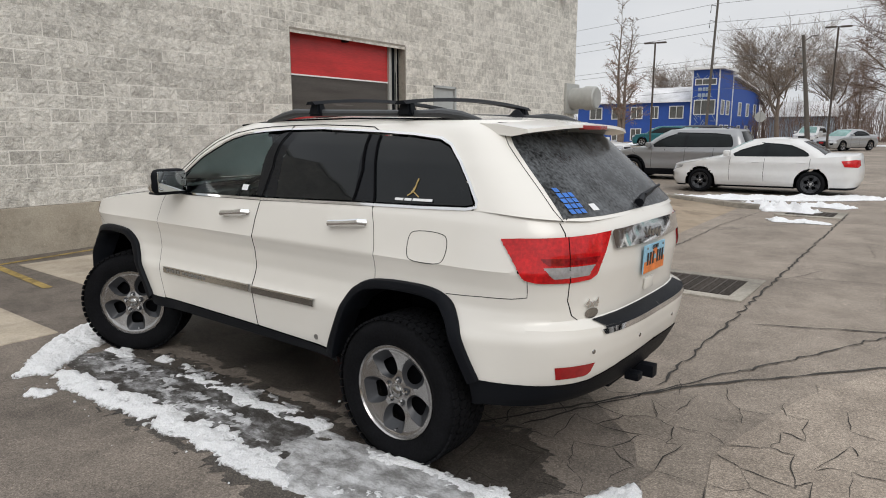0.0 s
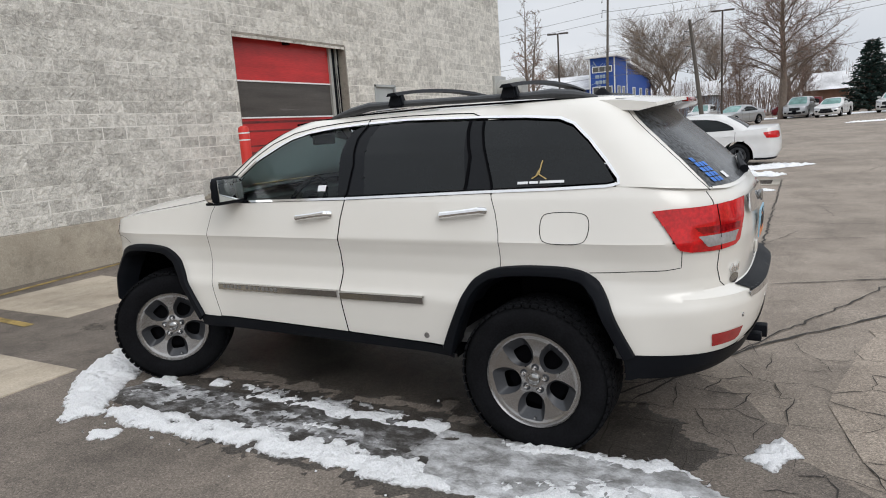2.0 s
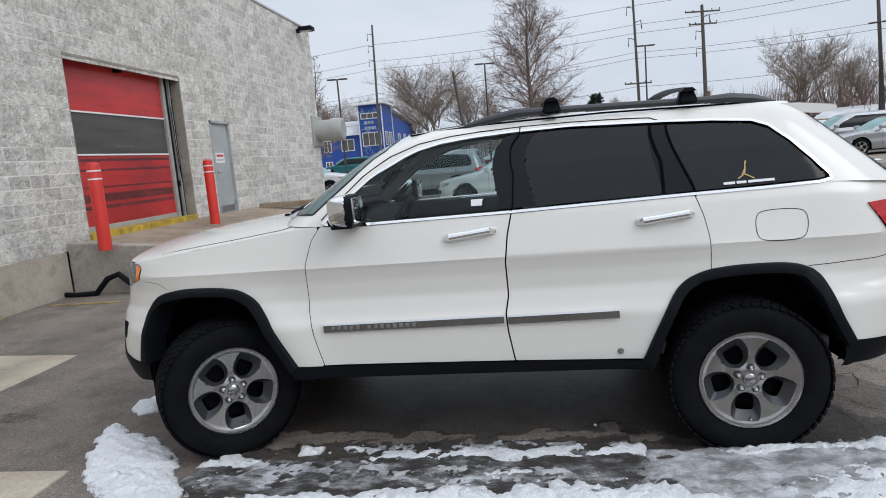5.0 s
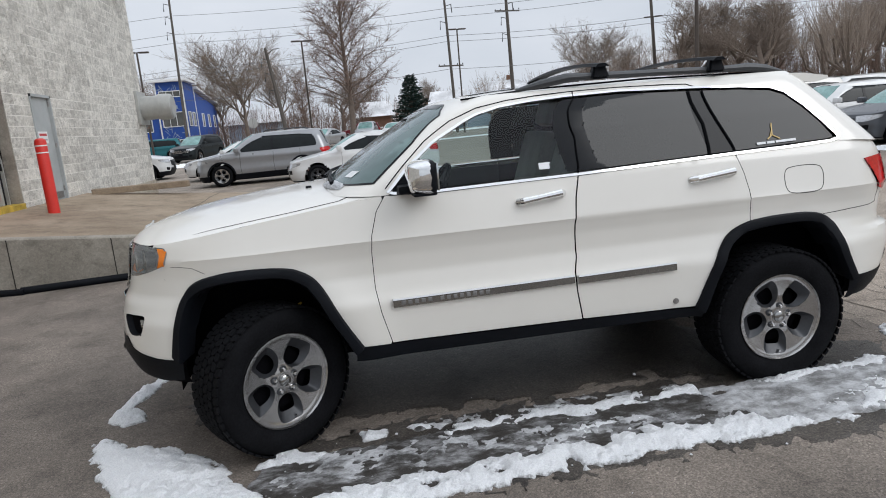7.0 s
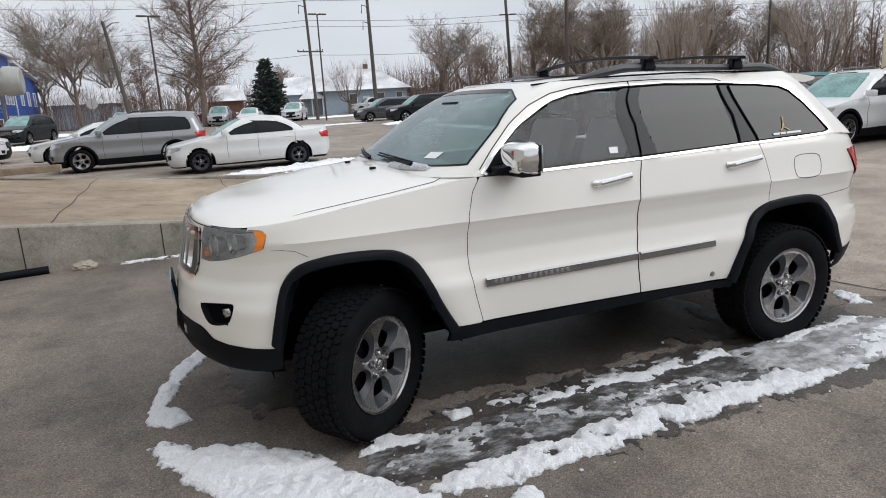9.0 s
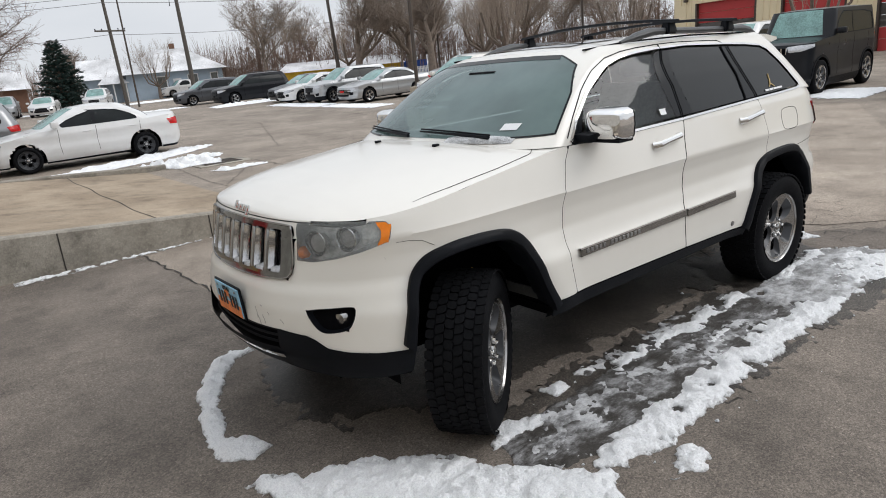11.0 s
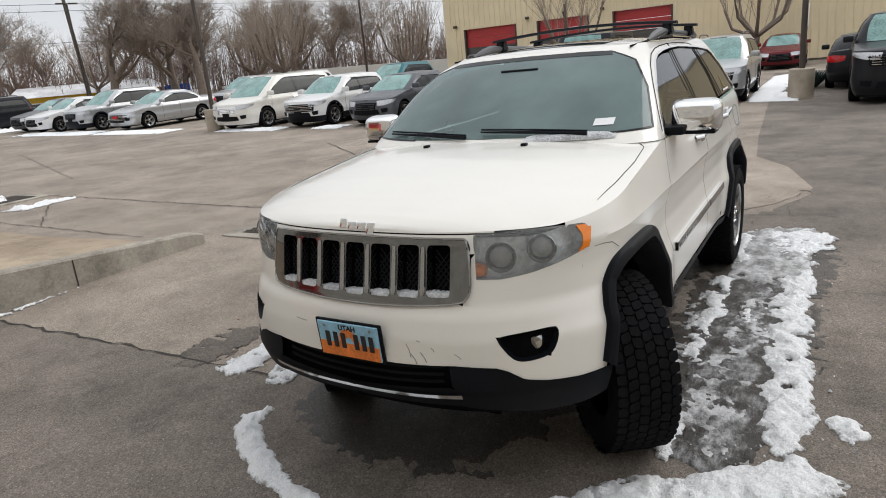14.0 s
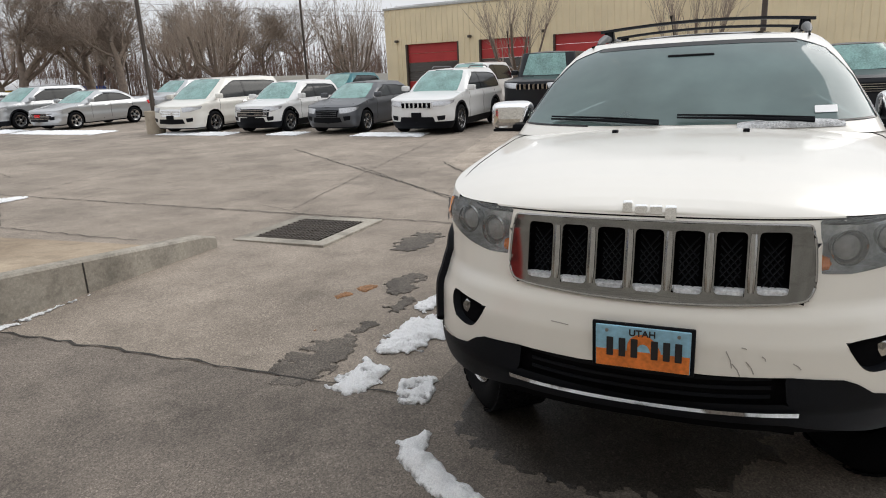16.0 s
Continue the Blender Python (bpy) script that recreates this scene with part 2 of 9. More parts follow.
CONCRETE = paving("weathered_concrete", (0.40, 0.34, 0.265), (0.54, 0.47, 0.375), speckle=.06, rough=.85, stains=.22, blotch=.2, grain=60, bump=.4)
CONCRETE_TAN = paving("tan_ramp_concrete", (0.285, 0.222, 0.158), (0.40, 0.322, 0.237), speckle=.07, rough=.85, stains=.3, blotch=.25, grain=60, bump=.4)
CONCRETE_GREY = paving("grey_concrete", (0.285, 0.26, 0.22), (0.41, 0.378, 0.325), speckle=.08, rough=.88, stains=.4, blotch=.3, grain=45, bump=.6)
MORTAR = mat("mortar", (0.80, 0.775, 0.72), 0.9, var=0.10, scale=3, fine=90, bump=0.3)
BLOCK = mat("grey_split_face_block", (0.61, 0.582, 0.53), 0.95, var=0.24, scale=9, fine=60, bump=0.6, per_object=0.3, tint=(0.70, 0.675, 0.62), stain=.12, relief=.06, whole=True, spec=.2)
BLOCKS = mat("grey_split_face_blocks", (0.61, 0.582, 0.53), 0.95, var=0.24, scale=9, fine=60, bump=0.6, per_island=0.3, tint=(0.70, 0.675, 0.62), stain=.12, relief=.06, whole=True, spec=.2)
SNOW = mat("old_snow", (0.56, 0.575, 0.60), 0.55, var=0.22, scale=9, fine=95, bump=0.8, spec=0.3, tint=(0.72, 0.73, 0.745), stain=.16, relief=.03)


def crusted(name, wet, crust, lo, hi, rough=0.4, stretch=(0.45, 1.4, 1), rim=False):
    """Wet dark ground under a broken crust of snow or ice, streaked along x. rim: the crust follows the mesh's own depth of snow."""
    m = bpy.data.materials.new(name)
    m.use_nodes = True
    n, l = m.node_tree.nodes, m.node_tree.links
    b = n["Principled BSDF"]
    tc, mp = n.new("ShaderNodeTexCoord"), n.new("ShaderNodeMapping")
    mp.inputs["Scale"].default_value = stretch
    l.new(tc.outputs["Object"], mp.inputs[0])
    def tex(scale, detail, rough_):
        t = n.new("ShaderNodeTexNoise")
        t.inputs["Scale"].default_value, t.inputs["Detail"].default_value, t.inputs["Roughness"].default_value = scale, detail, rough_
        l.new(mp.outputs[0], t.inputs[0])
        return t.outputs[0]
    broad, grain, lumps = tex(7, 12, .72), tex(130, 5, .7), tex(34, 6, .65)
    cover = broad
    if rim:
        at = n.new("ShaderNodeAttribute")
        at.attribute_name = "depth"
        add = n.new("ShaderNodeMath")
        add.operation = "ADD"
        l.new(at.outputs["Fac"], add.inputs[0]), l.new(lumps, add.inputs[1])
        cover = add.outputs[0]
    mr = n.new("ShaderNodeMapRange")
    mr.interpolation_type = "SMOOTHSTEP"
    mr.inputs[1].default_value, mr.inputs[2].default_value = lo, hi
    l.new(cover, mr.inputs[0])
    shade = n.new("ShaderNodeValToRGB")
    shade.color_ramp.elements[0].position, shade.color_ramp.elements[0].color = 0.34, (0.84, 0.84, 0.85, 1)
    shade.color_ramp.elements[1].position, shade.color_ramp.elements[1].color = 0.62, (1.08, 1.08, 1.08, 1)
    l.new(grain, shade.inputs[0])
    mx, tint = n.new("ShaderNodeMix"), n.new("ShaderNodeMix")
    mx.data_type = tint.data_type = "RGBA"
    tint.blend_type = "MULTIPLY"
    tint.inputs["Factor"].default_value = 1
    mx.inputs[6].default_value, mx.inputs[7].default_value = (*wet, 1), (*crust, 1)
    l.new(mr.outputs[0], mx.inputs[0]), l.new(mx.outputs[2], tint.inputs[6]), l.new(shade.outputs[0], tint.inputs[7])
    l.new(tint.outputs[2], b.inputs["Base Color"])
    b.inputs["Roughness"].default_value, b.inputs["Specular IOR Level"].default_value = rough, 0.35
    b1, b2 = n.new("ShaderNodeBump"), n.new("ShaderNodeBump")
    b1.inputs["Strength"].default_value, b1.inputs["Distance"].default_value = 1.0, 0.034 if rim else 0.014
    b2.inputs["Strength"].default_value, b2.inputs["Distance"].default_value = 0.6, 0.005
    l.new(lumps, b1.inputs["Height"]), l.new(grain, b2.inputs["Height"]), l.new(b1.outputs[0], b2.inputs["Normal"]), l.new(b2.outputs[0], b.inputs["Normal"])
    return m


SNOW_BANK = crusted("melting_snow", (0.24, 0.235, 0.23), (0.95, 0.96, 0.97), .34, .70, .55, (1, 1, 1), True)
ICE = crusted("streaked_wet_ice", (0.045, 0.040, 0.035), (0.46, 0.46, 0.465), .44, .72, .55, (.7, 1.3, 1))
SLUSH = crusted("dirty_icy_snow", (0.060, 0.056, 0.052), (0.62, 0.625, 0.635), .36, .62, .5, (.8, 1.2, 1))
ICE_PALE = crusted("pale_grey_melting_ice", (0.20, 0.196, 0.19), (0.62, 0.625, 0.635), .36, .64, .4, (.8, 1.2, 1))
CRACK = mat("crack_shadow_dirt", (0.035, 0.031, 0.027), 0.95, var=0.3)
REDVINYL = mat("red_door_vinyl", (0.50, 0.03, 0.03), 0.32, var=0.22, scale=1.4, fine=18, stretch=(1, 0.35, 5), stain=0.35)
GREYVINYL = mat("grey_window_vinyl", (0.075, 0.068, 0.062), 0.25, var=0.3, scale=1.2, stretch=(1, 0.4, 5))
BOLLARD = mat("red_bollard_sleeve", (0.62, 0.035, 0.025), 0.42, var=0.1, scale=5)
WHITEP = mat("white_plastic", (0.78, 0.78, 0.77), 0.45, var=0.04)
GREYDOOR = mat("grey_painted_steel_door", (0.40, 0.42, 0.42), 0.5, var=0.07, stain=0.15)
YELLOW = mat("yellow_paint", (0.52, 0.36, 0.04), 0.6, var=0.3, scale=8, stain=0.35)
YELLOW_WORN = mat("worn_yellow_paint", (0.34, 0.24, 0.075), 0.8, var=0.35, scale=14, stain=0.45)
GALV = mat("galvanised_duct", (0.42, 0.42, 0.40), 0.5, 0.35, var=0.12, scale=6)
POLE = mat("dark_brown_pole", (0.07, 0.055, 0.045), 0.5, 0.3, var=0.15)
WOOD_POLE = mat("weathered_pole_wood", (0.10, 0.088, 0.076), 0.9, var=0.25, scale=3, stretch=(8, 8, 1))
BARK = mat("winter_bark", (0.17, 0.135, 0.11), 0.95, var=0.3, scale=6)
BARK_RED = mat("reddish_twigs", (0.19, 0.132, 0.105), 0.95, var=0.3, scale=6)
BARK_GREY = mat("grey_brown_twigs", (0.235, 0.19, 0.155), 0.95, var=0.3, scale=6)
TWIG_TAN = mat("tan_winter_twigs", (0.30, 0.245, 0.20), 0.95, var=0.25, scale=6)
NEEDLES = mat("spruce_needles", (0.022, 0.048, 0.040), 0.8, var=0.4, scale=5)
BRONZE_LEAF = mat("dry_copper_leaves", (0.21, 0.095, 0.055), 0.8, var=0.35, scale=9)
PATCH = {}


# ---- mesh helpers ----
def part(name, geo, material, parent=None, label="", smooth=35):
    """Links one mesh, from a bmesh or (verts, faces), as an object under parent."""
    me = bpy.data.meshes.new(name)
    if isinstance(geo, bmesh.types.BMesh):
        geo.to_mesh(me)
        geo.free()
    else:
        me.from_pydata([tuple(map(float, v)) for v in geo[0]], [], [tuple(map(int, f)) for f in geo[1]])
    me.materials.append(material)
    if smooth:
        me.shade_smooth()
        me.set_sharp_from_angle(angle=radians(smooth))
    ob = new(name, me)
    ob.parent = parent
    if label:
        ob["label"] = label
    return ob


def thing(name, label, category, m=None, group="", kind=""):
    ob = new(name)
    if m is not None:
        ob.matrix_world = m
    return tagged(ob, label, category, group, kind)


def join(*geos):
    vs, fs = [], []
    for v, f in geos:
        k = len(vs)
        vs.extend(v)
        fs.extend([tuple(i + k for i in q) for q in f])
    return vs, fs


def shift(geo, m):
    return [tuple(m @ Vector(v)) for v in geo[0]], geo[1]


def box(x0, x1, y0, y1, z0, z1, bevel=0.0):
    bm = bmesh.new()
    bmesh.ops.create_cube(bm, size=1)
    for v in bm.verts:
        v.co = Vector((x0 + (v.co.x + .5) * (x1 - x0), y0 + (v.co.y + .5) * (y1 - y0), z0 + (v.co.z + .5) * (z1 - z0)))
    if bevel:
        bmesh.ops.bevel(bm, geom=bm.edges, offset=bevel, segments=2, affect="EDGES", profile=0.6)
    g = geo_of(bm)
    return g


def geo_of(bm):
    bm.verts.index_update()
    g = [tuple(v.co) for v in bm.verts], [tuple(v.index for v in f.verts) for f in bm.faces]
    bm.free()
    return g


def tube(points, radii, sides=8, caps=True):
    """A tapered tube along points."""
    vs, fs = [], []
    pts = [Vector(p) for p in points]
    up = Vector((0, 0, 1))
    for i, p in enumerate(pts):
        d = (pts[min(i + 1, len(pts) - 1)] - pts[max(i - 1, 0)]).normalized()
        a = d.cross(up if abs(d.z) < 0.95 else Vector((1, 0, 0))).normalized()
        b = a.cross(d)
        r = radii[i] if hasattr(radii, "__len__") else radii
        for k in range(sides):
            t = 2 * math.pi * k / sides
            vs.append(tuple(p + a * (r * math.cos(t)) + b * (r * math.sin(t))))
    for i in range(len(pts) - 1):
        for k in range(sides):
            k2 = (k + 1) % sides
            fs.append((i * sides + k, (i + 1) * sides + k, (i + 1) * sides + k2, i * sides + k2))
    if caps:
        fs.append(tuple(range(sides)))
        fs.append(tuple(range((len(pts) - 1) * sides, len(pts) * sides))[::-1])
    return vs, fs


def lathe(profile, steps=32, axis="y"):
    """Turns (radius, height) pairs round an axis; closed where the radius is 0."""
    vs, fs = [], []
    for k in range(steps):
        t = 2 * math.pi * k / steps
        for r, hgt in profile:
            c, s = r * math.cos(t), r * math.sin(t)
            vs.append((c, hgt, s) if axis == "y" else (c, s, hgt))
    n = len(profile)
    for k in range(steps):
        for i in range(n - 1):
            a, b = k * n + i, ((k + 1) % steps) * n + i
            q = (a, a + 1, b + 1, b)
            fs.append(q if axis == "y" else q[::-1])
    return vs, fs


def tab(pairs):
    xs, ys = [p[0] for p in pairs], [p[1] for p in pairs]
    return lambda v: np.interp(v, xs, ys)


def inside(poly, u, v):
    p = np.array(poly)
    u, v = np.asarray(u), np.asarray(v)
    res = np.zeros(u.shape, bool)
    j = len(p) - 1
    for i in range(len(p)):
        (xi, yi), (xj, yj) = p[i], p[j]
        hit = ((yi > v) != (yj > v)) & (u < (xj - xi) * (v - yi) / (yj - yi + 1e-12) + xi)
        res ^= hit
        j = i
    return res


def nearest(poly, u, v):
    """Nearest points of a closed polygon, and their distances."""
    p = np.array(poly, float)
    q = np.roll(p, -1, 0)
    best, bu, bv = np.full(u.shape, 1e9), u.copy(), v.copy()
    for (ax, ay), (bx, by) in zip(p, q):
        dx, dy = bx - ax, by - ay
        t = np.clip(((u - ax) * dx + (v - ay) * dy) / (dx * dx + dy * dy + 1e-12), 0, 1)
        cx, cy = ax + t * dx, ay + t * dy
        d = np.hypot(u - cx, v - cy)
        m = d < best
        best[m], bu[m], bv[m] = d[m], cx[m], cy[m]
    return bu, bv, best


def smooth_poly(poly, times=2):
    """Rounds the corners of a closed polygon (Chaikin)."""
    p = np.array(poly, float)
    for _ in range(times):
        q = np.roll(p, -1, 0)
        p = np.stack([0.75 * p + 0.25 * q, 0.25 * p + 0.75 * q], 1).reshape(-1, 2)
    return [tuple(a) for a in p]


def inset(poly, d):
    """Moves a polygon's outline inwards by d (outwards if negative)."""
    p = np.array(poly, float)
    area = 0.5 * np.sum(p[:, 0] * np.roll(p[:, 1], -1) - np.roll(p[:, 0], -1) * p[:, 1])
    a, b = p - np.roll(p, 1, 0), np.roll(p, -1, 0) - p
    na = np.stack([-a[:, 1], a[:, 0]], 1) / (np.linalg.norm(a, axis=1)[:, None] + 1e-9)
    nb = np.stack([-b[:, 1], b[:, 0]], 1) / (np.linalg.norm(b, axis=1)[:, None] + 1e-9)
    m = na + nb
    m /= np.maximum(np.linalg.norm(m, axis=1)[:, None], 0.6) ** 2 / 2 * 1.0
    return [tuple(c) for c in p + m * 0.5 * d * np.sign(area)]


def patch(fn, u0, u1, v0, v1, step, keep=None, holes=()):
    """A curved sheet: the part of a (u, v) grid inside keep and outside holes, its rim drawn to their outlines, laid on fn(u, v)."""
    nu, nv = max(2, int(round((u1 - u0) / step))), max(2, int(round((v1 - v0) / step)))
    U, V = np.meshgrid(np.linspace(u0, u1, nu + 1), np.linspace(v0, v1, nv + 1), indexing="ij")
    su, sv = (u1 - u0) / nu, (v1 - v0) / nv
    edge = (np.isclose(U, u0) | np.isclose(U, u1), np.isclose(V, v0) | np.isclose(V, v1))
    moved = np.zeros(U.shape, bool)
    for poly in ([keep] if keep else []) + list(holes):
        bu, bv, d = nearest(poly, U, V)
        near = (d < 0.62 * max(su, sv)) & ~moved
        U[near], V[near] = bu[near], bv[near]
        moved |= near
    cu = (U[:-1, :-1] + U[1:, :-1] + U[1:, 1:] + U[:-1, 1:]) / 4
    cv = (V[:-1, :-1] + V[1:, :-1] + V[1:, 1:] + V[:-1, 1:]) / 4
    ok = inside(keep, cu, cv) if keep else np.ones(cu.shape, bool)
    for poly in holes:
        ok &= ~inside(poly, cu, cv)
    P = np.stack(fn(U, V), -1).reshape(-1, 3)
    idx = np.arange(U.size).reshape(U.shape)
    ii, jj = np.nonzero(ok)
    F = np.stack([idx[ii, jj], idx[ii + 1, jj], idx[ii + 1, jj + 1], idx[ii, jj + 1]], 1)
    used, inv = np.unique(F, return_inverse=True)
    return P[used], inv.reshape(F.shape)


def mirror(geo):
    """The sheet and its mirror image across y = 0, seam joined."""
    v, f = np.asarray(geo[0]), np.asarray(geo[1])
    return np.vstack([v, v * (1, -1, 1)]), np.vstack([f, f[:, ::-1] + len(v)])


def flip(geo):
    return geo[0], [tuple(q)[::-1] for q in geo[1]]


def other_side(geo):
    return np.asarray(geo[0]) * (1, -1, 1), [tuple(q)[::-1] for q in geo[1]]


def weld(geo, d=0.0008):
    bm = bmesh.new()
    vs = [bm.verts.new(tuple(map(float, v))) for v in geo[0]]
    for q in geo[1]:
        try:
            bm.faces.new([vs[int(i)] for i in q])
        except ValueError:
            pass
    bmesh.ops.remove_doubles(bm, verts=bm.verts, dist=d)
    return bm


def ribbon(points, width, lift, closed=False, thick=0.004):
    """A raised flat strip along points; each point comes with its surface normal."""
    P = [Vector(p) for p, _ in points]
    N = [Vector(n) for _, n in points]
    vs, fs, n = [], [], len(P)
    for i in range(n):
        a = P[(i - 1) % n] if closed or i else P[0]
        b = P[(i + 1) % n] if closed or i < n - 1 else P[-1]
        s = (b - a).normalized().cross(N[i]).normalized() * (width / 2)
        for q in (P[i] - s + N[i] * (lift - thick), P[i] - s + N[i] * lift, P[i] + s + N[i] * lift, P[i] + s + N[i] * (lift - thick)):
            vs.append(tuple(q))
    for i in range(n if closed else n - 1):
        a, b = 4 * i, 4 * ((i + 1) % n)
        for k in range(3):
            fs.append((a + k, b + k, b + k + 1, a + k + 1))
    return vs, fs


def text(name, words, size, m, material, parent=None, depth=0.004, bold=0.0, label=""):
    """Raised writing in the built-in font, turned into a mesh."""
    c = bpy.data.curves.new(name, "FONT")
    c.body, c.size, c.extrude, c.offset, c.align_x, c.align_y = words, size, depth, bold, "CENTER", "CENTER"
    tmp = bpy.data.objects.new(name + "_curve", c)
    me = bpy.data.meshes.new_from_object(tmp)
    bpy.data.objects.remove(tmp)
    bpy.data.curves.remove(c)
    me.materials.clear()
    me.materials.append(material)
    ob = new(name, me)
    ob.parent = parent
    ob.matrix_local = m
    if label:
        ob["label"] = label
    return ob


def soft_plus(u, w):
    return w * np.log1p(np.exp(np.minimum(u / w, 60)))


def ground_z(x, y):
    """Height of the gently falling lot."""
    u = soft_plus(np.asarray(y, float) - 5, 3) - soft_plus(np.asarray(y, float) - 60, 6)
    v = soft_plus(np.asarray(x, float), 3) - soft_plus(np.asarray(x, float) - 35, 6)
    return 0.014 * u + 0.012 * v

# ---- ground ----
def axis(lo, hi, fine_lo, fine_hi, fine, coarse):
    a = [lo]
    while a[-1] < hi:
        c = a[-1]
        far = max(fine_lo - c, c - fine_hi, 0)
        a.append(c + fine + min(coarse, far * 0.25))
    return np.array(a)


def drape(name, poly, material, lift, parent=None, step=0.35, label="", kind="structure", category="", edge_noise=0.0):
    """A thin sheet of paving over the lot, inside a polygon."""
    p = np.array(poly)
    def fn(u, v):
        return u, v, ground_z(u, v) + lift
    g = patch(fn, p[:, 0].min(), p[:, 0].max(), p[:, 1].min(), p[:, 1].max(), step, poly)
    ob = part(name, g, material, parent, smooth=60)
    return tagged(ob, label, category, kind=kind)


gx, gy = axis(-900, 900, -14, 36, 1.0, 60), axis(-700, 900, -6, 62, 1.0, 60)
GX, GY = np.meshgrid(gx, gy, indexing="ij")
gv = np.stack([GX, GY, ground_z(GX, GY)], -1).reshape(-1, 3)
gi = np.arange(GX.size).reshape(GX.shape)
gf = np.stack([gi[:-1, :-1], gi[1:, :-1], gi[1:, 1:], gi[:-1, 1:]], -1).reshape(-1, 4)
tagged(part("ground", (gv, gf), ASPHALT, smooth=60), "worn brown-grey asphalt lot with stains and cracks", "ground", kind="structure")

drape("pavement_dark", [(-10.4, -9), (22, -9), (22, 4.0), (9.5, 3.2), (5, 2.95), (2.6, 2.75), (1.2, 2.3), (0.35, 1.95), (-0.45, 2.3), (-0.95, 2.75), (-1.25, 3.4), (-2.0, 4.1), (-2.7, 4.5), (-4.2, 4.6), (-5.34, 4.62), (-5.45, 8.05), (-10.4, 8.05)], ASPHALT_DARK, 0.005, step=.12, label="darker patched asphalt beside the building", category="pavement")
drape("pavement_pale", [(-0.85, 3.5), (-0.6, 4.6), (-0.2, 5.55), (3.4, 8.2), (9, 9.2), (9.2, 6.0), (5, 4.0), (2, 2.3), (0.6, 1.95), (-0.2, 2.3), (-0.7, 2.75)], ASPHALT_PALE, 0.0055, step=.15, label="pale worn strip of asphalt in the lot", category="pavement")
for k, (x0, x1, y0, y1) in enumerate(((-9.72, -7.86, 3.32, 7.0), (-8.1, -6.1, -0.2, 2.33))):
    s = box(x0, x1, y0, y1, -0.1, 0.035, 0.012)
    tagged(part(f"concrete_slab_{k + 1}", s, CONCRETE, smooth=0), "pale tan concrete slab set in the asphalt", "slab", kind="structure")
for x0, y0, x1, y1 in ((-9.9, 2.6, -10.35, 6.6), (-8.0, 3.0, -10.2, 3.12), (-9.1, 7.3, -10.2, 7.3), (-5.3, 0.75, -4.3, 0.4)):
    d = Vector((x1 - x0, y1 - y0, 0))
    s = d.normalized().cross(Vector((0, 0, 1))) * 0.05
    n = int(d.length / 0.25) + 1
    vs, fs = [], []
    for i in range(n + 1):
        p = Vector((x0, y0, 0)) + d * i / n
        for q in (p - s, p + s):
            vs.append((q.x, q.y, float(ground_z(q.x, q.y)) + 0.0105))
    fs = [(2 * i, 2 * i + 1, 2 * i + 3, 2 * i + 2) for i in range(n)]
    tagged(part("paint_line", (vs, fs), YELLOW_WORN, smooth=0), "worn yellow paint line on the asphalt", "paint line", kind="structure")


def crack(points, width, seed, name="crack"):
    """A wandering open crack in the asphalt, as a narrow dark strip."""
    rnd = random.Random(seed)
    pts = []
    for (ax, ay), (bx, by) in zip(points, points[1:]):
        L = math.hypot(bx - ax, by - ay)
        n = max(2, int(L / 0.09))
        for i in range(n):
            t = i / n
            j = 0.012 + 0.012 * (L > 2)
            pts.append((ax + (bx - ax) * t + rnd.uniform(-j, j), ay + (by - ay) * t + rnd.uniform(-j, j)))
    pts.append(points[-1])
    vs, fs = [], []
    for i, (x, y) in enumerate(pts):
        a, b = pts[max(0, i - 1)], pts[min(len(pts) - 1, i + 1)]
        dx, dy = b[0] - a[0], b[1] - a[1]
        L = math.hypot(dx, dy) + 1e-6
        w = width * rnd.uniform(0.35, 1.0) / 2 * (0.3 if i in (0, len(pts) - 1) else 1)
        for s in (-1, 1):
            px, py = x - s * dy / L * w, y + s * dx / L * w
            vs.append((px, py, float(ground_z(px, py)) + 0.0095))
    fs = [(2 * i, 2 * i + 2, 2 * i + 3, 2 * i + 1) for i in range(len(pts) - 1)]
    return vs, fs


SEAMS = [([(-1.42, 4.3), (-1.41, 9), (-1.40, 15.3)], 0.045), ([(-3.08, 9.2), (-3.1, 12.4), (-2.9, 15)], 0.03), ([(-5.45, 7.9), (-5.36, 5.8), (-5.33, 4.6)], 0.05),
         ([(-2.1, 3.05), (-1.25, 4.4), (-0.2, 5.6), (3.4, 8.3)], 0.05), ([(-1.9, 3.2), (-0.23, 6.48), (2.5, 9.6)], 0.035), ([(-1.25, 6.2), (0.1, 6.75), (4.9, 12.9)], 0.05),
         ([(-3.1, 11.6), (-1.8, 13.6), (3, 15.2)], 0.03), ([(-1.2, 8.5), (3, 9.4), (7.5, 10.2)], 0.025), ([(4, 14), (6, 22), (7, 30)], 0.03), ([(0, 16), (3, 24), (4, 40)], 0.03)]
crack_geo = [crack(p, w * .6, 11 + i) for i, (p, w) in enumerate(SEAMS)]
rnd = random.Random(5)
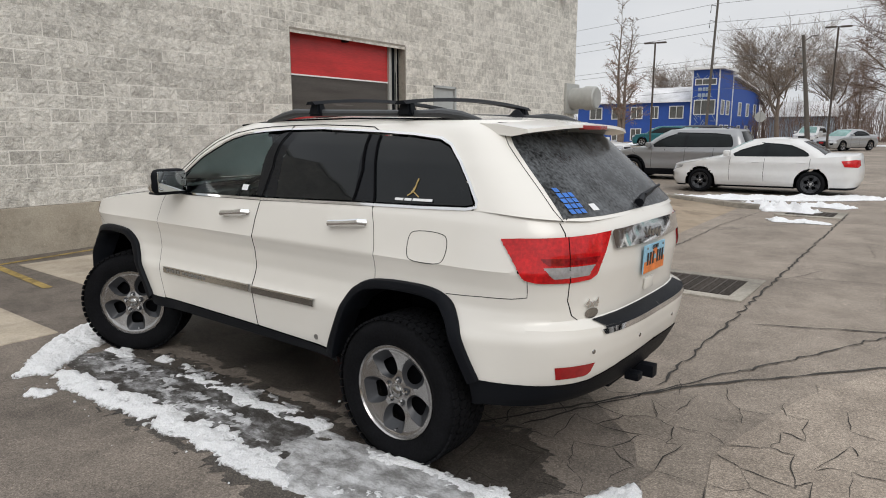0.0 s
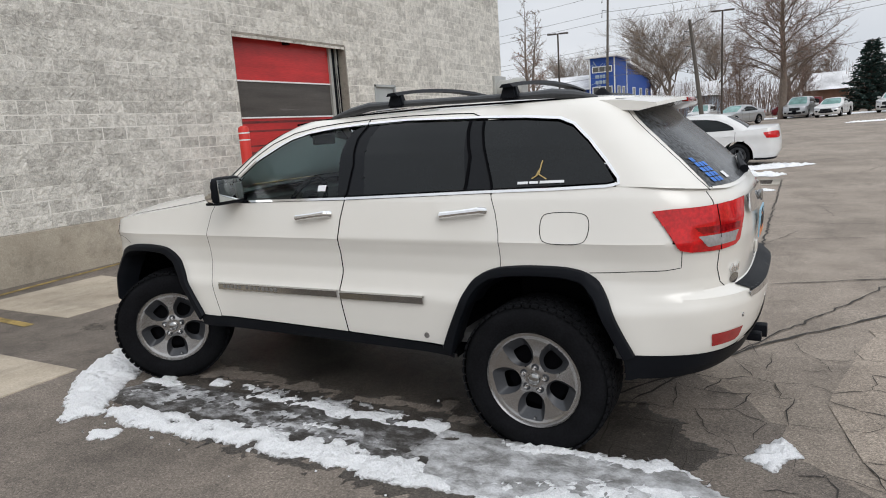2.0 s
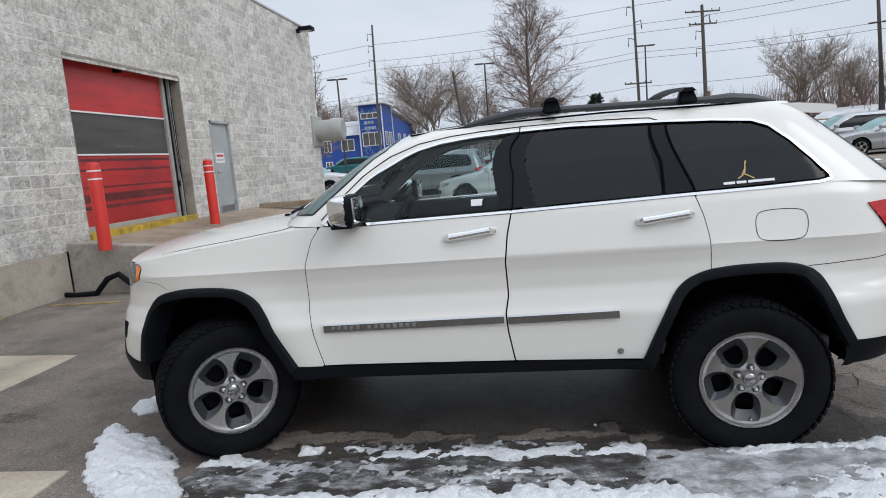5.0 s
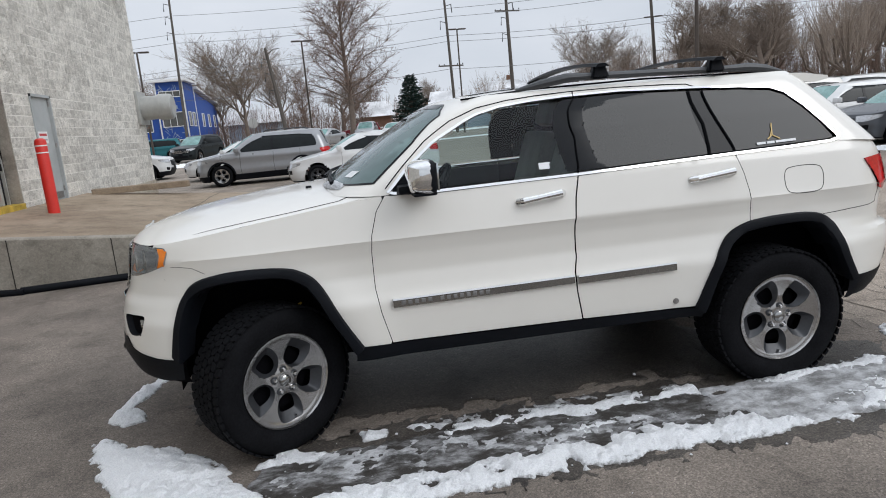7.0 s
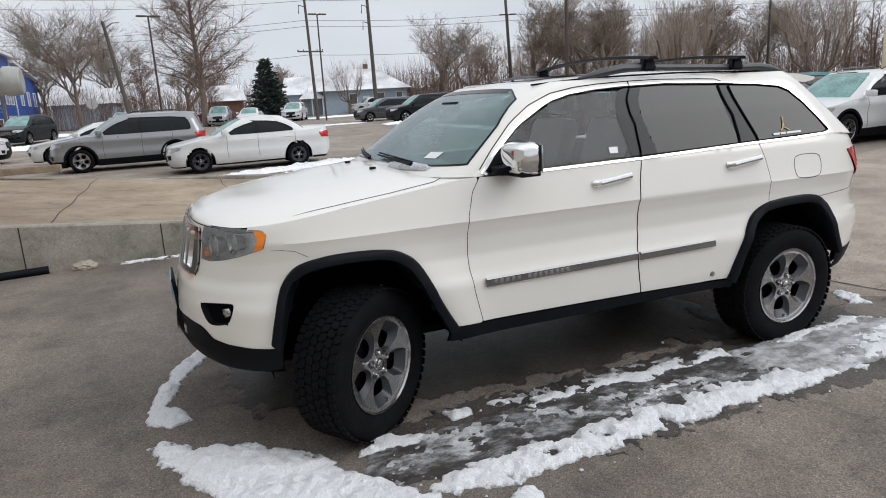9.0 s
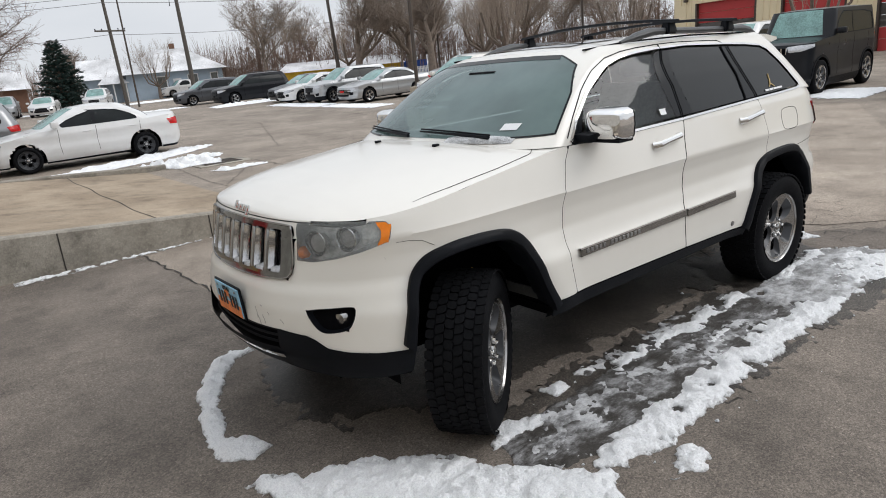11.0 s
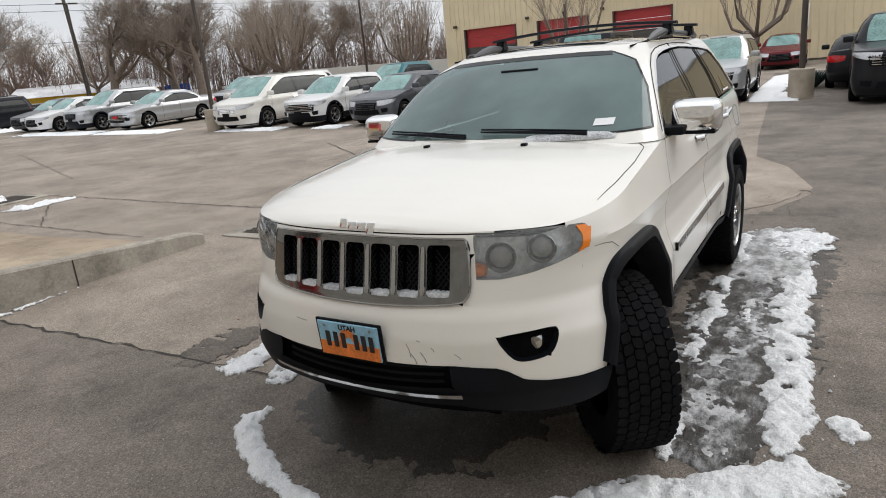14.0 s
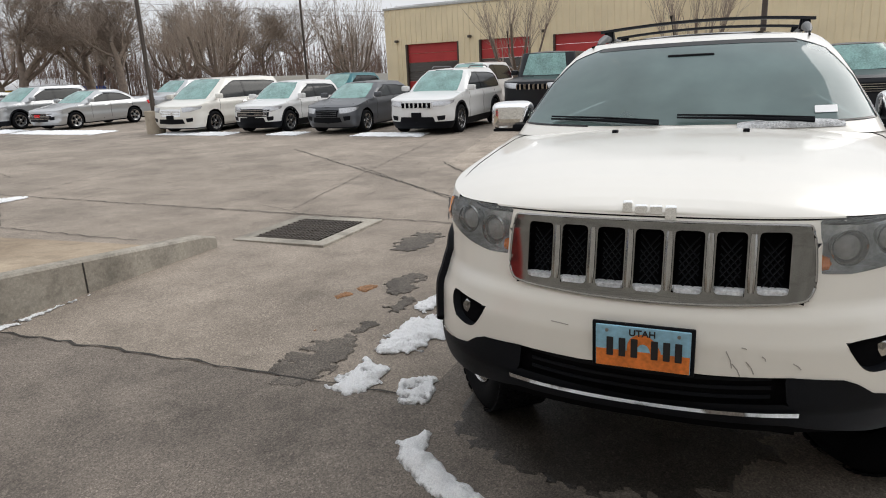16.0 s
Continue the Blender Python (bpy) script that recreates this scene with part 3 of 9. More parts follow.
def crazed(x0, x1, y0, y1, cell, keep, width, seed):
    """A net of fine cracks: the edges of an uneven honeycomb, some left out."""
    r_, made, pt = random.Random(seed), [], {}
    def node(i, j):
        if (i, j) not in pt:
            pt[i, j] = (x0 + (i * .55 + (r_.random() - .5) * .5) * cell, y0 + (j * .9 + (r_.random() - .5) * .55) * cell)
        return pt[i, j]
    ni, nj = int((x1 - x0) / cell / .55), int((y1 - y0) / cell / .9)
    for i in range(ni):
        for j in range(nj):
            for q in [(i + 1, j)] + ([(i, j + 1)] if (i + j) % 2 == 0 else []):
                if r_.random() < keep:
                    a_, b_ = node(i, j), node(*q)
                    c_ = ((a_[0] + b_[0]) / 2 + r_.uniform(-.08, .08) * cell, (a_[1] + b_[1]) / 2 + r_.uniform(-.08, .08) * cell)
                    made.append(crack([a_, c_, b_], width * r_.uniform(.35, 1), r_.randrange(10 ** 6)))
    return made
crack_geo += crazed(-2.3, 0.5, 2.1, 4.7, .30, .74, .011, 3)
crack_geo += crazed(-1.0, 3.5, 0.6, 2.6, .6, .3, .010, 4)
crack_geo += crazed(-1.2, 7.5, 6.5, 13, .9, .34, .014, 6)
tagged(part("asphalt_cracks", join(*crack_geo), CRACK, smooth=0), "dark branching cracks in the worn asphalt", "cracks", kind="stuff")

# drain grates
def drain(cx, cy, w, d, bars):
    z = float(ground_z(cx, cy))
    t = thing("drain_grate", "rusty steel storm drain grate in a concrete collar", "drain grate", Matrix.Translation((cx, cy, z)), kind="structure")
    t.name = "drain_grate"
    for x0, x1, y0, y1 in ((-w / 2 - .16, w / 2 + .16, -d / 2 - .16, -d / 2), (-w / 2 - .16, w / 2 + .16, d / 2, d / 2 + .16), (-w / 2 - .16, -w / 2, -d / 2, d / 2), (w / 2, w / 2 + .16, -d / 2, d / 2)):
        part("collar", box(x0, x1, y0, y1, -0.2, 0.018, 0.006), CONCRETE_GREY, t, smooth=0)
    # thin sheet at ground level, its near-black colour drawn for the pit's shade
    part("pit_shade", box(-w / 2, w / 2, -d / 2, d / 2, 0.004, 0.007), DARK, t, smooth=0)
    bm = box(-w / 2, w / 2, -0.007, 0.007, -0.02, 0.02)
    first = part("bar", bm, RUST, t, smooth=0)
    first.location = (0, -d / 2 + d / (bars + 1), 0)
    for i in range(1, bars):
        o = new("bar", first.data)
        o.parent, o.location = t, (0, -d / 2 + d * (i + 1) / (bars + 1), 0)
    rod = part("cross_rod", box(-0.006, 0.006, -d / 2, d / 2, -0.01, 0.021), RUST, t, smooth=0)
    rod.location = (-w / 2 + w / 9, 0, 0)
    for i in range(1, 8):
        o = new("cross_rod", rod.data)
        o.parent, o.location = t, (-w / 2 + w * (i + 1) / 9, 0, 0)
    return t


drain(-2.13, 7.55, 0.95, 0.86, 17)
drain(-2.0, 14.9, 0.85, 0.8, 15)

# ---- the block building ----
WX, WALL_S, WALL_N, BASE_Z, ROOF_Z = -10.43, -13.0, 21.2, 0.73, 6.33
OPEN_Y0, OPEN_Y1, OPEN_Z0, OPEN_Z1 = 8.68, 12.14, 0.82, 3.80
DOOR_Y0, DOOR_Y1, DOOR_Z1 = 13.24, 14.2, 2.97
wall = thing("wall_west", "grey split-face concrete block wall with mortar joints", "wall", kind="structure")
M = 0.002  # mortar face behind the blocks
def slab(x0, x1, y0, y1, z0, z1, name="mortar_core", material=MORTAR):
    return part(name, box(x0, x1, y0, y1, z0, z1), material, wall, smooth=0)
xin, xout = WX - 0.3, WX - M
slab(xin, xout, WALL_S, OPEN_Y0, BASE_Z, ROOF_Z)
slab(xin, xout, OPEN_Y0, OPEN_Y1, OPEN_Z1, ROOF_Z)
slab(xin, xout, OPEN_Y1, DOOR_Y0, BASE_Z, ROOF_Z)
slab(xin, xout, DOOR_Y0, DOOR_Y1, DOOR_Z1, ROOF_Z)
slab(xin, xout, DOOR_Y1, WALL_N - M, BASE_Z, ROOF_Z)
north = thing("wall_north", "grey split-face block side wall of the building", "wall", kind="structure")
part("mortar_core", box(-34, xin, WALL_N - 0.3, WALL_N - M, 0.2, ROOF_Z), MORTAR, north, smooth=0)
part("face", box(-34, WX - 0.21, WALL_N - 0.02, WALL_N, 0.2, ROOF_Z), BLOCKS, north, smooth=0)
tagged(part("foundation", join(box(xin, WX + 0.03, WALL_S, 8.06, -0.3, BASE_Z - 0.004, 0.01), box(xin, WX + 0.03, 15.4, WALL_N + 0.02, -0.3, BASE_Z - 0.004, 0.01)), CONCRETE_BASE, smooth=0), "tan weathered concrete foundation along the block wall", "foundation", kind="structure")
tagged(part("roof", join(box(-34, WX + 0.03, WALL_S, WALL_N + 0.03, ROOF_Z, ROOF_Z + 0.06, 0.01), box(-34, xin, WALL_S, WALL_N - .3, ROOF_Z - 0.4, ROOF_Z - 0.3)), GALV, smooth=0), "grey metal parapet cap of the block building", "roof", kind="structure")
tagged(part("roof_vent", join(shift(lathe([(0.0, .5), (.1, .5), (.1, .36), (.07, .36), (.07, 0), (0, 0)], 14, "z"), Matrix.Translation((WX - 0.6, 14.2, ROOF_Z + 0.06)))), GALV), "small galvanised vent cap on the roof edge", "roof vent")


def block_mesh(seed, length=0.4, height=0.2, flat=False):
    """One split-face block: a rough broken front on a plain body. flat: a smoother one with open joints."""
    rnd = random.Random(seed)
    joint = .016 if flat else .006
    length, height = length - joint, height - joint
    vs, fs = [], []
    ny, nz = 4, 2
    rough = (.001, .003) if flat else (.001, .012)
    for i in range(ny + 1):
        for k in range(nz + 1):
            rim = i in (0, ny) or k in (0, nz)
            vs.append((rnd.uniform(0, 0.001) if rim and flat else rnd.uniform(0, .004) if rim else rnd.uniform(*rough), length * (i / ny - .5) + (0 if rim else rnd.uniform(-.018, .018)), height * (k / nz - .5) + (0 if rim else rnd.uniform(-.018, .018))))
    f = lambda i, k: i * (nz + 1) + k
    for i in range(ny):
        for k in range(nz):
            fs.append((f(i, k), f(i + 1, k), f(i + 1, k + 1), f(i, k + 1)))
    ring = [f(i, 0) for i in range(ny + 1)] + [f(ny, k) for k in range(1, nz + 1)] + [f(i, nz) for i in range(ny - 1, -1, -1)] + [f(0, k) for k in range(nz - 1, 0, -1)]
    b = len(vs)
    for r in ring:
        vs.append((-0.03, vs[r][1], vs[r][2]))
    for j in range(len(ring)):
        j2 = (j + 1) % len(ring)
        fs.append((ring[j2], ring[j], b + j, b + j2))
    return vs, fs


def lay_blocks():
    """Positions of all blocks in running bond, with cut ones beside the openings."""
    out = []
    rows = int(round((ROOF_Z - BASE_Z) / 0.2))
    hgt = (ROOF_Z - BASE_Z) / rows
    for r in range(rows):
        z = BASE_Z + (r + .5) * hgt
        spans = [(WALL_S, WALL_N)]
        for a, b, z0, z1 in ((OPEN_Y0, OPEN_Y1, 0, OPEN_Z1), (DOOR_Y0, DOOR_Y1, 0, DOOR_Z1)):
            if z0 < z < z1 - 0.03:
                spans = [q for s in spans for q in ((s[0], min(s[1], a)), (max(s[0], b), s[1])) if q[1] - q[0] > 0.05]
        for s0, s1 in spans:
            y = WALL_S + (0.2 if r % 2 else 0)
            y += 0.4 * math.floor((s0 - y) / 0.4)
            while y < s1 - 1e-6:
                a, b = max(y, s0), min(y + 0.4, s1)
                if b - a > 0.03:
                    out.append(((a + b) / 2, z, b - a, hgt))
                y += 0.4
    return out
BLOCK_LIST = lay_blocks()

RUST_STAIN = paving("rust_stained_asphalt", (0.30, 0.15, 0.07), (0.42, 0.22, 0.11), speckle=.3)
PAPER = mat("crumpled_paper", (0.36, 0.32, 0.26), 0.9, var=0.25, scale=12)
DULLVINYL = mat("banded_dark_red_vinyl", (0.16, 0.022, 0.022), 0.4, var=0.6, scale=2.5, fine=14, stretch=(1, .5, 4), stain=.4)
# garage door, recessed in its opening
gd = thing("garage_door", "closed red and grey fabric roll-up dock door", "garage door")
GXD = WX - 0.24
wd = OPEN_Y1 - 0.36 - OPEN_Y0
part("top_panel", box(GXD - .02, GXD, OPEN_Y0, OPEN_Y0 + wd, 2.97, 3.80), REDVINYL, gd, "red vinyl panel", smooth=0)
part("window_panel", box(GXD - .02, GXD - .004, OPEN_Y0, OPEN_Y0 + wd, 2.25, 2.94), GREYVINYL, gd, "smoky grey see-through vinyl panel", smooth=0)
part("bottom_panel", box(GXD - .02, GXD, OPEN_Y0, OPEN_Y0 + wd, 1.02, 2.22), REDVINYL, gd, "red vinyl panel with darker streaks", smooth=0)
# dark red bands across the lower panel
for z0, z1 in ((1.30, 1.36), (1.42, 1.56), (1.66, 1.69), (1.95, 1.99), (2.12, 2.17)):
    part("dark_band", box(GXD, GXD + .003, OPEN_Y0 + .02, OPEN_Y0 + wd - .02, z0, z1), DULLVINYL, gd, "dark red band", smooth=0)
for z in (2.94, 2.22):
    part("stiffener_bar", box(GXD - .02, GXD + .02, OPEN_Y0, OPEN_Y0 + wd, z, z + .03, .005), WHITEP, gd, "white bar", smooth=0)
part("bottom_bar", box(GXD - .02, GXD + .03, OPEN_Y0, OPEN_Y0 + wd, 0.93, 1.02, .01), GALV, gd, "grey bottom bar", smooth=0)
part("threshold", box(GXD - .05, WX + .05, OPEN_Y0, OPEN_Y1 - .02, 0.80, 0.93, .01), YELLOW, gd, "worn yellow threshold", smooth=0)
y1 = OPEN_Y0 + wd
part("side_track", box(GXD - .03, GXD + .06, y1, y1 + .09, 0.8, 3.8, .01), GALV, gd, "grey metal side track", smooth=0)
part("side_guide", box(GXD - .02, GXD + .03, y1 + .09, y1 + .22, 0.8, 3.8, .01), BLACKP, gd, "black side guide", smooth=0)
part("guide_strip", box(GXD, GXD + .08, y1 + .22, y1 + .26, 0.8, 3.8, .005), GALV, gd, smooth=0)
part("rear_guide", box(GXD - .06, GXD + .04, y1 + .26, OPEN_Y1, 0.8, 3.8), DARK, gd, smooth=0)
part("cable_loop", tube([(GXD + .08, y1 + .2, 3.2), (GXD + .09, y1 + .19, 2.4), (GXD + .10, y1 + .2, 1.9), (GXD + .09, y1 + .24, 1.75), (GXD + .08, y1 + .26, 2.0), (GXD + .08, y1 + .25, 3.4)], 0.008, 6), BLACKP, gd)
part("sensor_box", box(GXD + .02, GXD + .1, y1 + .1, y1 + .16, 1.55, 1.68, .01), BLACKP, gd)
part("lintel_sensor", box(GXD, GXD + .12, 10.3, 10.42, 3.72, 3.8, .01), BLACKP, gd)
tagged(part("reveal", join(box(WX - .3, WX + .004, OPEN_Y0 - .004, OPEN_Y0 + .004, .8, 3.8), box(WX - .3, WX + .006, OPEN_Y1 - .004, OPEN_Y1 + .03, .8, 3.8), box(WX - .3, WX + .012, OPEN_Y0, OPEN_Y1, 3.79, 3.83)), CONCRETE_GREY, smooth=0), "smooth concrete reveal of the garage opening", "reveal", kind="structure")
tagged(part("inner_wall", box(WX - 3, WX - 2.9, 6, 16, 0, 5), DARK, smooth=0), "dark interior behind the dock door", "wall", kind="structure")

md = thing("door_1", "closed grey steel service door with small notices", "door", kind="structure")
part("door_frame", join(box(WX - .12, WX + .02, DOOR_Y0, DOOR_Y0 + .05, .82, DOOR_Z1), box(WX - .12, WX + .02, DOOR_Y1 - .05, DOOR_Y1, .82, DOOR_Z1), box(WX - .12, WX + .02, DOOR_Y0, DOOR_Y1, DOOR_Z1 - .05, DOOR_Z1 + .004)), GREYDOOR, md, smooth=0)
part("leaf", box(WX - .09, WX - .04, DOOR_Y0 + .052, DOOR_Y1 - .052, .83, DOOR_Z1 - .052, .003), GREYDOOR, md, smooth=0)
part("handle", join(tube([(WX - .03, DOOR_Y0 + .13, 1.78), (WX + .04, DOOR_Y0 + .13, 1.78), (WX + .04, DOOR_Y0 + .25, 1.78)], 0.012, 8), box(WX - .04, WX - .02, DOOR_Y0 + .1, DOOR_Y0 + .16, 1.68, 1.86, .004)), STEEL, md, "steel lever handle")
part("notice", box(WX - .04, WX - .034, DOOR_Y0 + .2, DOOR_Y0 + .62, 2.0, 2.24), WHITEP, md, "white notice with red and grey bars", smooth=0)
part("notice_bar", box(WX - .034, WX - .032, DOOR_Y0 + .24, DOOR_Y0 + .58, 2.15, 2.2), REDVINYL, md, smooth=0)
part("notice_bar", box(WX - .034, WX - .032, DOOR_Y0 + .24, DOOR_Y0 + .58, 2.06, 2.09), GREYDOOR, md, smooth=0)
part("kick_plate", box(WX - .04, WX - .035, DOOR_Y0 + .1, DOOR_Y1 - .1, .86, 1.0), STEEL, md, smooth=0)
for z in (1.0, 1.9, 2.75):
    part("hinge", tube([(WX - .02, DOOR_Y1 - .05, z), (WX - .02, DOOR_Y1 - .05, z + .1)], .014, 8), STEEL, md)

for y in (7.93, 11.42):
    b = thing("bollard", "bright red sleeved steel bollard with white bands", "bollard", Matrix.Translation((-9.65, y, 0.74)), "bollards at the dock door")
    part("sleeve", lathe([(0, 1.31), (.05, 1.305), (.085, 1.28), (.095, 1.23), (.095, 0), (0, 0)], 20, "z"), BOLLARD, b)
    for z in (1.05, 1.17):
        part("band", lathe([(.0975, z), (.0975, z + .022)], 20, "z"), WHITEP, b, "white band")

wl_ = thing("wall_lamp", "black box floodlight on the block wall", "wall lamp", Matrix.Translation((WX, 20.0, 6.13)))
part("bracket", box(0, .12, -.05, .05, -.06, .06, .01), BLACKP, wl_)
part("housing", box(.1, .55, -.2, .2, -.03, .1, .03), BLACKP, wl_)
part("lens", box(.14, .5, -.16, .16, -.045, -.028, .004), CLEARLAMP, wl_)
vd = thing("exhaust_vent", "grey galvanised round exhaust vent on the wall", "vent", Matrix.Translation((WX, 20.9, 2.95)))
part("flange", box(.0, .09, -.48, .48, -.5, .5, .01), GALV, vd)
part("duct", shift(lathe([(.36, 0), (.36, .5), (.40, .5), (.40, .62), (.38, .86), (.33, .9), (.0, .9)], 28, "z"), pose(.08, 0, 0, 0, 90, 0)), GALV, vd)
part("mouth", shift(lathe([(.30, .905), (0, .9)], 28, "z"), pose(.08, 0, 0, 0, 90, 0)), GALV, vd)

# ---- dock ramp ----
CURB_Y = 8.1
def curb_top(x):
    return 0.23 + 0.0895 * (-3.24 - x)
def ramp_top(x):
    return np.clip(0.07 + 0.105 * (-3.15 - np.asarray(x)), 0.06, 0.9)
rp = patch(lambda u, v: (u, v, np.minimum(ramp_top(u), curb_top(u) - .005) + np.maximum(ground_z(u, v) - .1, 0) * np.clip((u + 10) / 7, 0, 1)), -10.43, -2.9, CURB_Y + .16, 15.25, 0.25)
tagged(part("ramp", rp, CONCRETE_TAN, smooth=60), "tan concrete loading ramp up to the dock door", "ramp", kind="structure")
crk = []
for x in (-5.0, -7.5):
    vs = [(x + s * .008 + .02 * math.sin(y * 3), y, float(min(ramp_top(x), curb_top(x))) + float(max(ground_z(x, y) - .1, 0)) * min(1, max(0, (x + 10) / 7)) + .004) for y in np.linspace(8.3, 15.2, 30) for s in (-1, 1)]
    crk.append((vs, [(2 * i, 2 * i + 1, 2 * i + 3, 2 * i + 2) for i in range(29)]))
tagged(part("ramp_joints", join(*crk), CRACK, smooth=0), "dark joints across the ramp", "joints", kind="structure")
def kerb(name, pts, width, foot, label):
    """A low concrete wall along points (x, y, top) on its own straight run."""
    vs, fs = [], []
    n = len(pts)
    for i, (x, y, z) in enumerate(pts):
        a, b = pts[max(0, i - 1)], pts[min(n - 1, i + 1)]
        d = Vector((b[0] - a[0], b[1] - a[1], 0)).normalized()
        s = Vector((-d.y, d.x, 0)) * width / 2
        c = 0.02
        for k, (off, zz) in enumerate(((1, foot), (1, z - c), (1 - 2 * c / width, z), (-1 + 2 * c / width, z), (-1, z - c), (-1, foot))):
            q = Vector((x, y, zz)) + s * off
            vs.append(tuple(q))
    for i in range(n - 1):
        for k in range(5):
            fs.append((6 * i + k, 6 * i + 6 + k, 6 * i + 7 + k, 6 * i + k + 1))
    fs.append(tuple(range(6)))
    fs.append(tuple(range(6 * n - 6, 6 * n))[::-1])
    return tagged(part(name, (vs, fs), CONCRETE_GREY, smooth=0), label, "kerb", kind="structure")
xs = [-10.4, -9.2, -8.0, -6.8, -5.6, -4.6, -3.9, -3.2, -3.05]
kerb("ramp_wall_south", [(x, CURB_Y + .08, curb_top(x) - (.03 if x > -3.1 else 0)) for x in xs], .17, -.2, "grey concrete retaining kerb stepping down beside the ramp")
kerb("ramp_wall_north", [(x, 15.3, float(np.interp(x, [-10.4, -9.2, -6.8, -4.9, -3.2], [.72, .67, .47, .37, .26]))) for x in xs], .18, -.2, "low concrete kerb along the far side of the ramp")
for i, x in enumerate((-8.95, -7.7, -6.2, -4.6)):
    tagged(part("wall_joint", box(x - .006, x + .006, CURB_Y - .0095, CURB_Y - .004, 0, curb_top(x) - .02), CRACK, smooth=0), "dark joint in the concrete wall", "joint", kind="structure")
tagged(part("wheel_stop", box(-10.2, -8.1, 14.9, 15.12, .78, .92, .015), CONCRETE_TAN, smooth=0), "long timber bumper on the ramp edge", "bumper")
tagged(part("drain_hose", tube([(-10.6, 7.93, .1), (-10.2, 7.86, .08), (-9.85, 7.85, .1), (-9.68, 7.9, .3), (-9.5, 7.92, .36), (-9.3, 7.88, .22), (-9.1, 7.8, .1), (-8.7, 7.75, .09)], .045, 10), BLACKP), "black corrugated drain hose lying by the dock wall", "hose")
tagged(part("steel_pipe", tube([(-8.75, 7.78, .1), (-7.45, 7.95, .1)], .05, 12), BLACKP), "dark steel pipe lying on the asphalt", "pipe")

bm = bmesh.new()
bmesh.ops.create_icosphere(bm, subdivisions=3, radius=1)
for v in bm.verts:
    k = 1 + .35 * noise.noise(v.co * 2.2) + .15 * noise.noise(v.co * 6)
    v.co = Vector((v.co.x * .13 * k, v.co.y * .09 * k, max(v.co.z * .07 * k, -.03) + .03))
tagged(part("crumpled_bag", bm, PAPER, smooth=25), "crumpled tan paper bag lying by the ramp wall", "litter").location = (-7.08, 7.93, float(ground_z(-7.08, 7.93)) + .004)
# ---- snow ----
def snow(name, poly, hgt, seed, material=None, label="", step=0.016, rough=0.5, hole=0.0, lift=0.010, cover=0.38):
    """An uneven bank of old snow with a ragged, melted outline."""
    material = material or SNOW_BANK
    p = np.array(poly)
    x0, y0, x1, y1 = p[:, 0].min() - .12, p[:, 1].min() - .12, p[:, 0].max() + .12, p[:, 1].max() + .12
    nx, ny = int((x1 - x0) / step) + 1, int((y1 - y0) / step) + 1
    X, Y = np.meshgrid(np.linspace(x0, x1, nx + 1), np.linspace(y0, y1, ny + 1), indexing="ij")
    _, _, d = nearest(poly, X, Y)
    d = np.where(inside(poly, X, Y), d, -d)
    k = .14 / max(.14, step * 4)
    N = np.array([[noise.fractal(Vector((x * 5 * k + seed, y * 5 * k, seed)), 0.8, 2.1, 5) for y in Y[0]] for x in X[:, 0]])
    N2 = np.array([[noise.noise(Vector((x * 21 * k + seed, y * 21 * k, 3))) for y in Y[0]] for x in X[:, 0]])
    N3 = np.array([[noise.noise(Vector((x * 52 * k, y * 52 * k, seed))) for y in Y[0]] for x in X[:, 0]])
    D = d + 0.095 * rough * N + 0.034 * rough * N2 + 0.010 * rough * N3
    if hole:
        D = np.minimum(D, D * .3 + hole * .16 * (cover - N) )
    gx_, gy_ = np.gradient(D, step, step)
    gl = np.maximum(np.hypot(gx_, gy_), .35)
    H = hgt * np.clip(D / (hgt * 2.4 + .02), 0, 1) ** 0.75 * np.clip(0.95 + 1.05 * N + 0.45 * N2, .15, 2.3) + np.clip(D / .03, 0, 1) * .006 * N3 * min(1, hgt / .02)
    out = D < 0
    s_ = np.clip(-D / gl, 0, step * 1.5)
    X2, Y2 = np.where(out, X + gx_ / gl * s_, X), np.where(out, Y + gy_ / gl * s_, Y)
    Z = ground_z(X2, Y2) + np.where(out, lift - .004, np.maximum(H, 0.003) + lift)
    cnt = (D[:-1, :-1] > 0).astype(int) + (D[1:, :-1] > 0) + (D[1:, 1:] > 0) + (D[:-1, 1:] > 0)
    ii, jj = np.nonzero(cnt > 0)
    idx = np.arange(X.size).reshape(X.shape)
    F = np.stack([idx[ii, jj], idx[ii + 1, jj], idx[ii + 1, jj + 1], idx[ii, jj + 1]], 1)
    V = np.stack([X2, Y2, Z], -1).reshape(-1, 3)
    used, inv = np.unique(F, return_inverse=True)
    ob = part(name, (V[used], inv.reshape(F.shape)), material, smooth=180)
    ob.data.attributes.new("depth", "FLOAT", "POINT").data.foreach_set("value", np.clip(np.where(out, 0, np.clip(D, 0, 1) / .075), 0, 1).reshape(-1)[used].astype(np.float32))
    return tagged(ob, label or "melting bank of old white snow on the asphalt", "snow", kind="stuff")


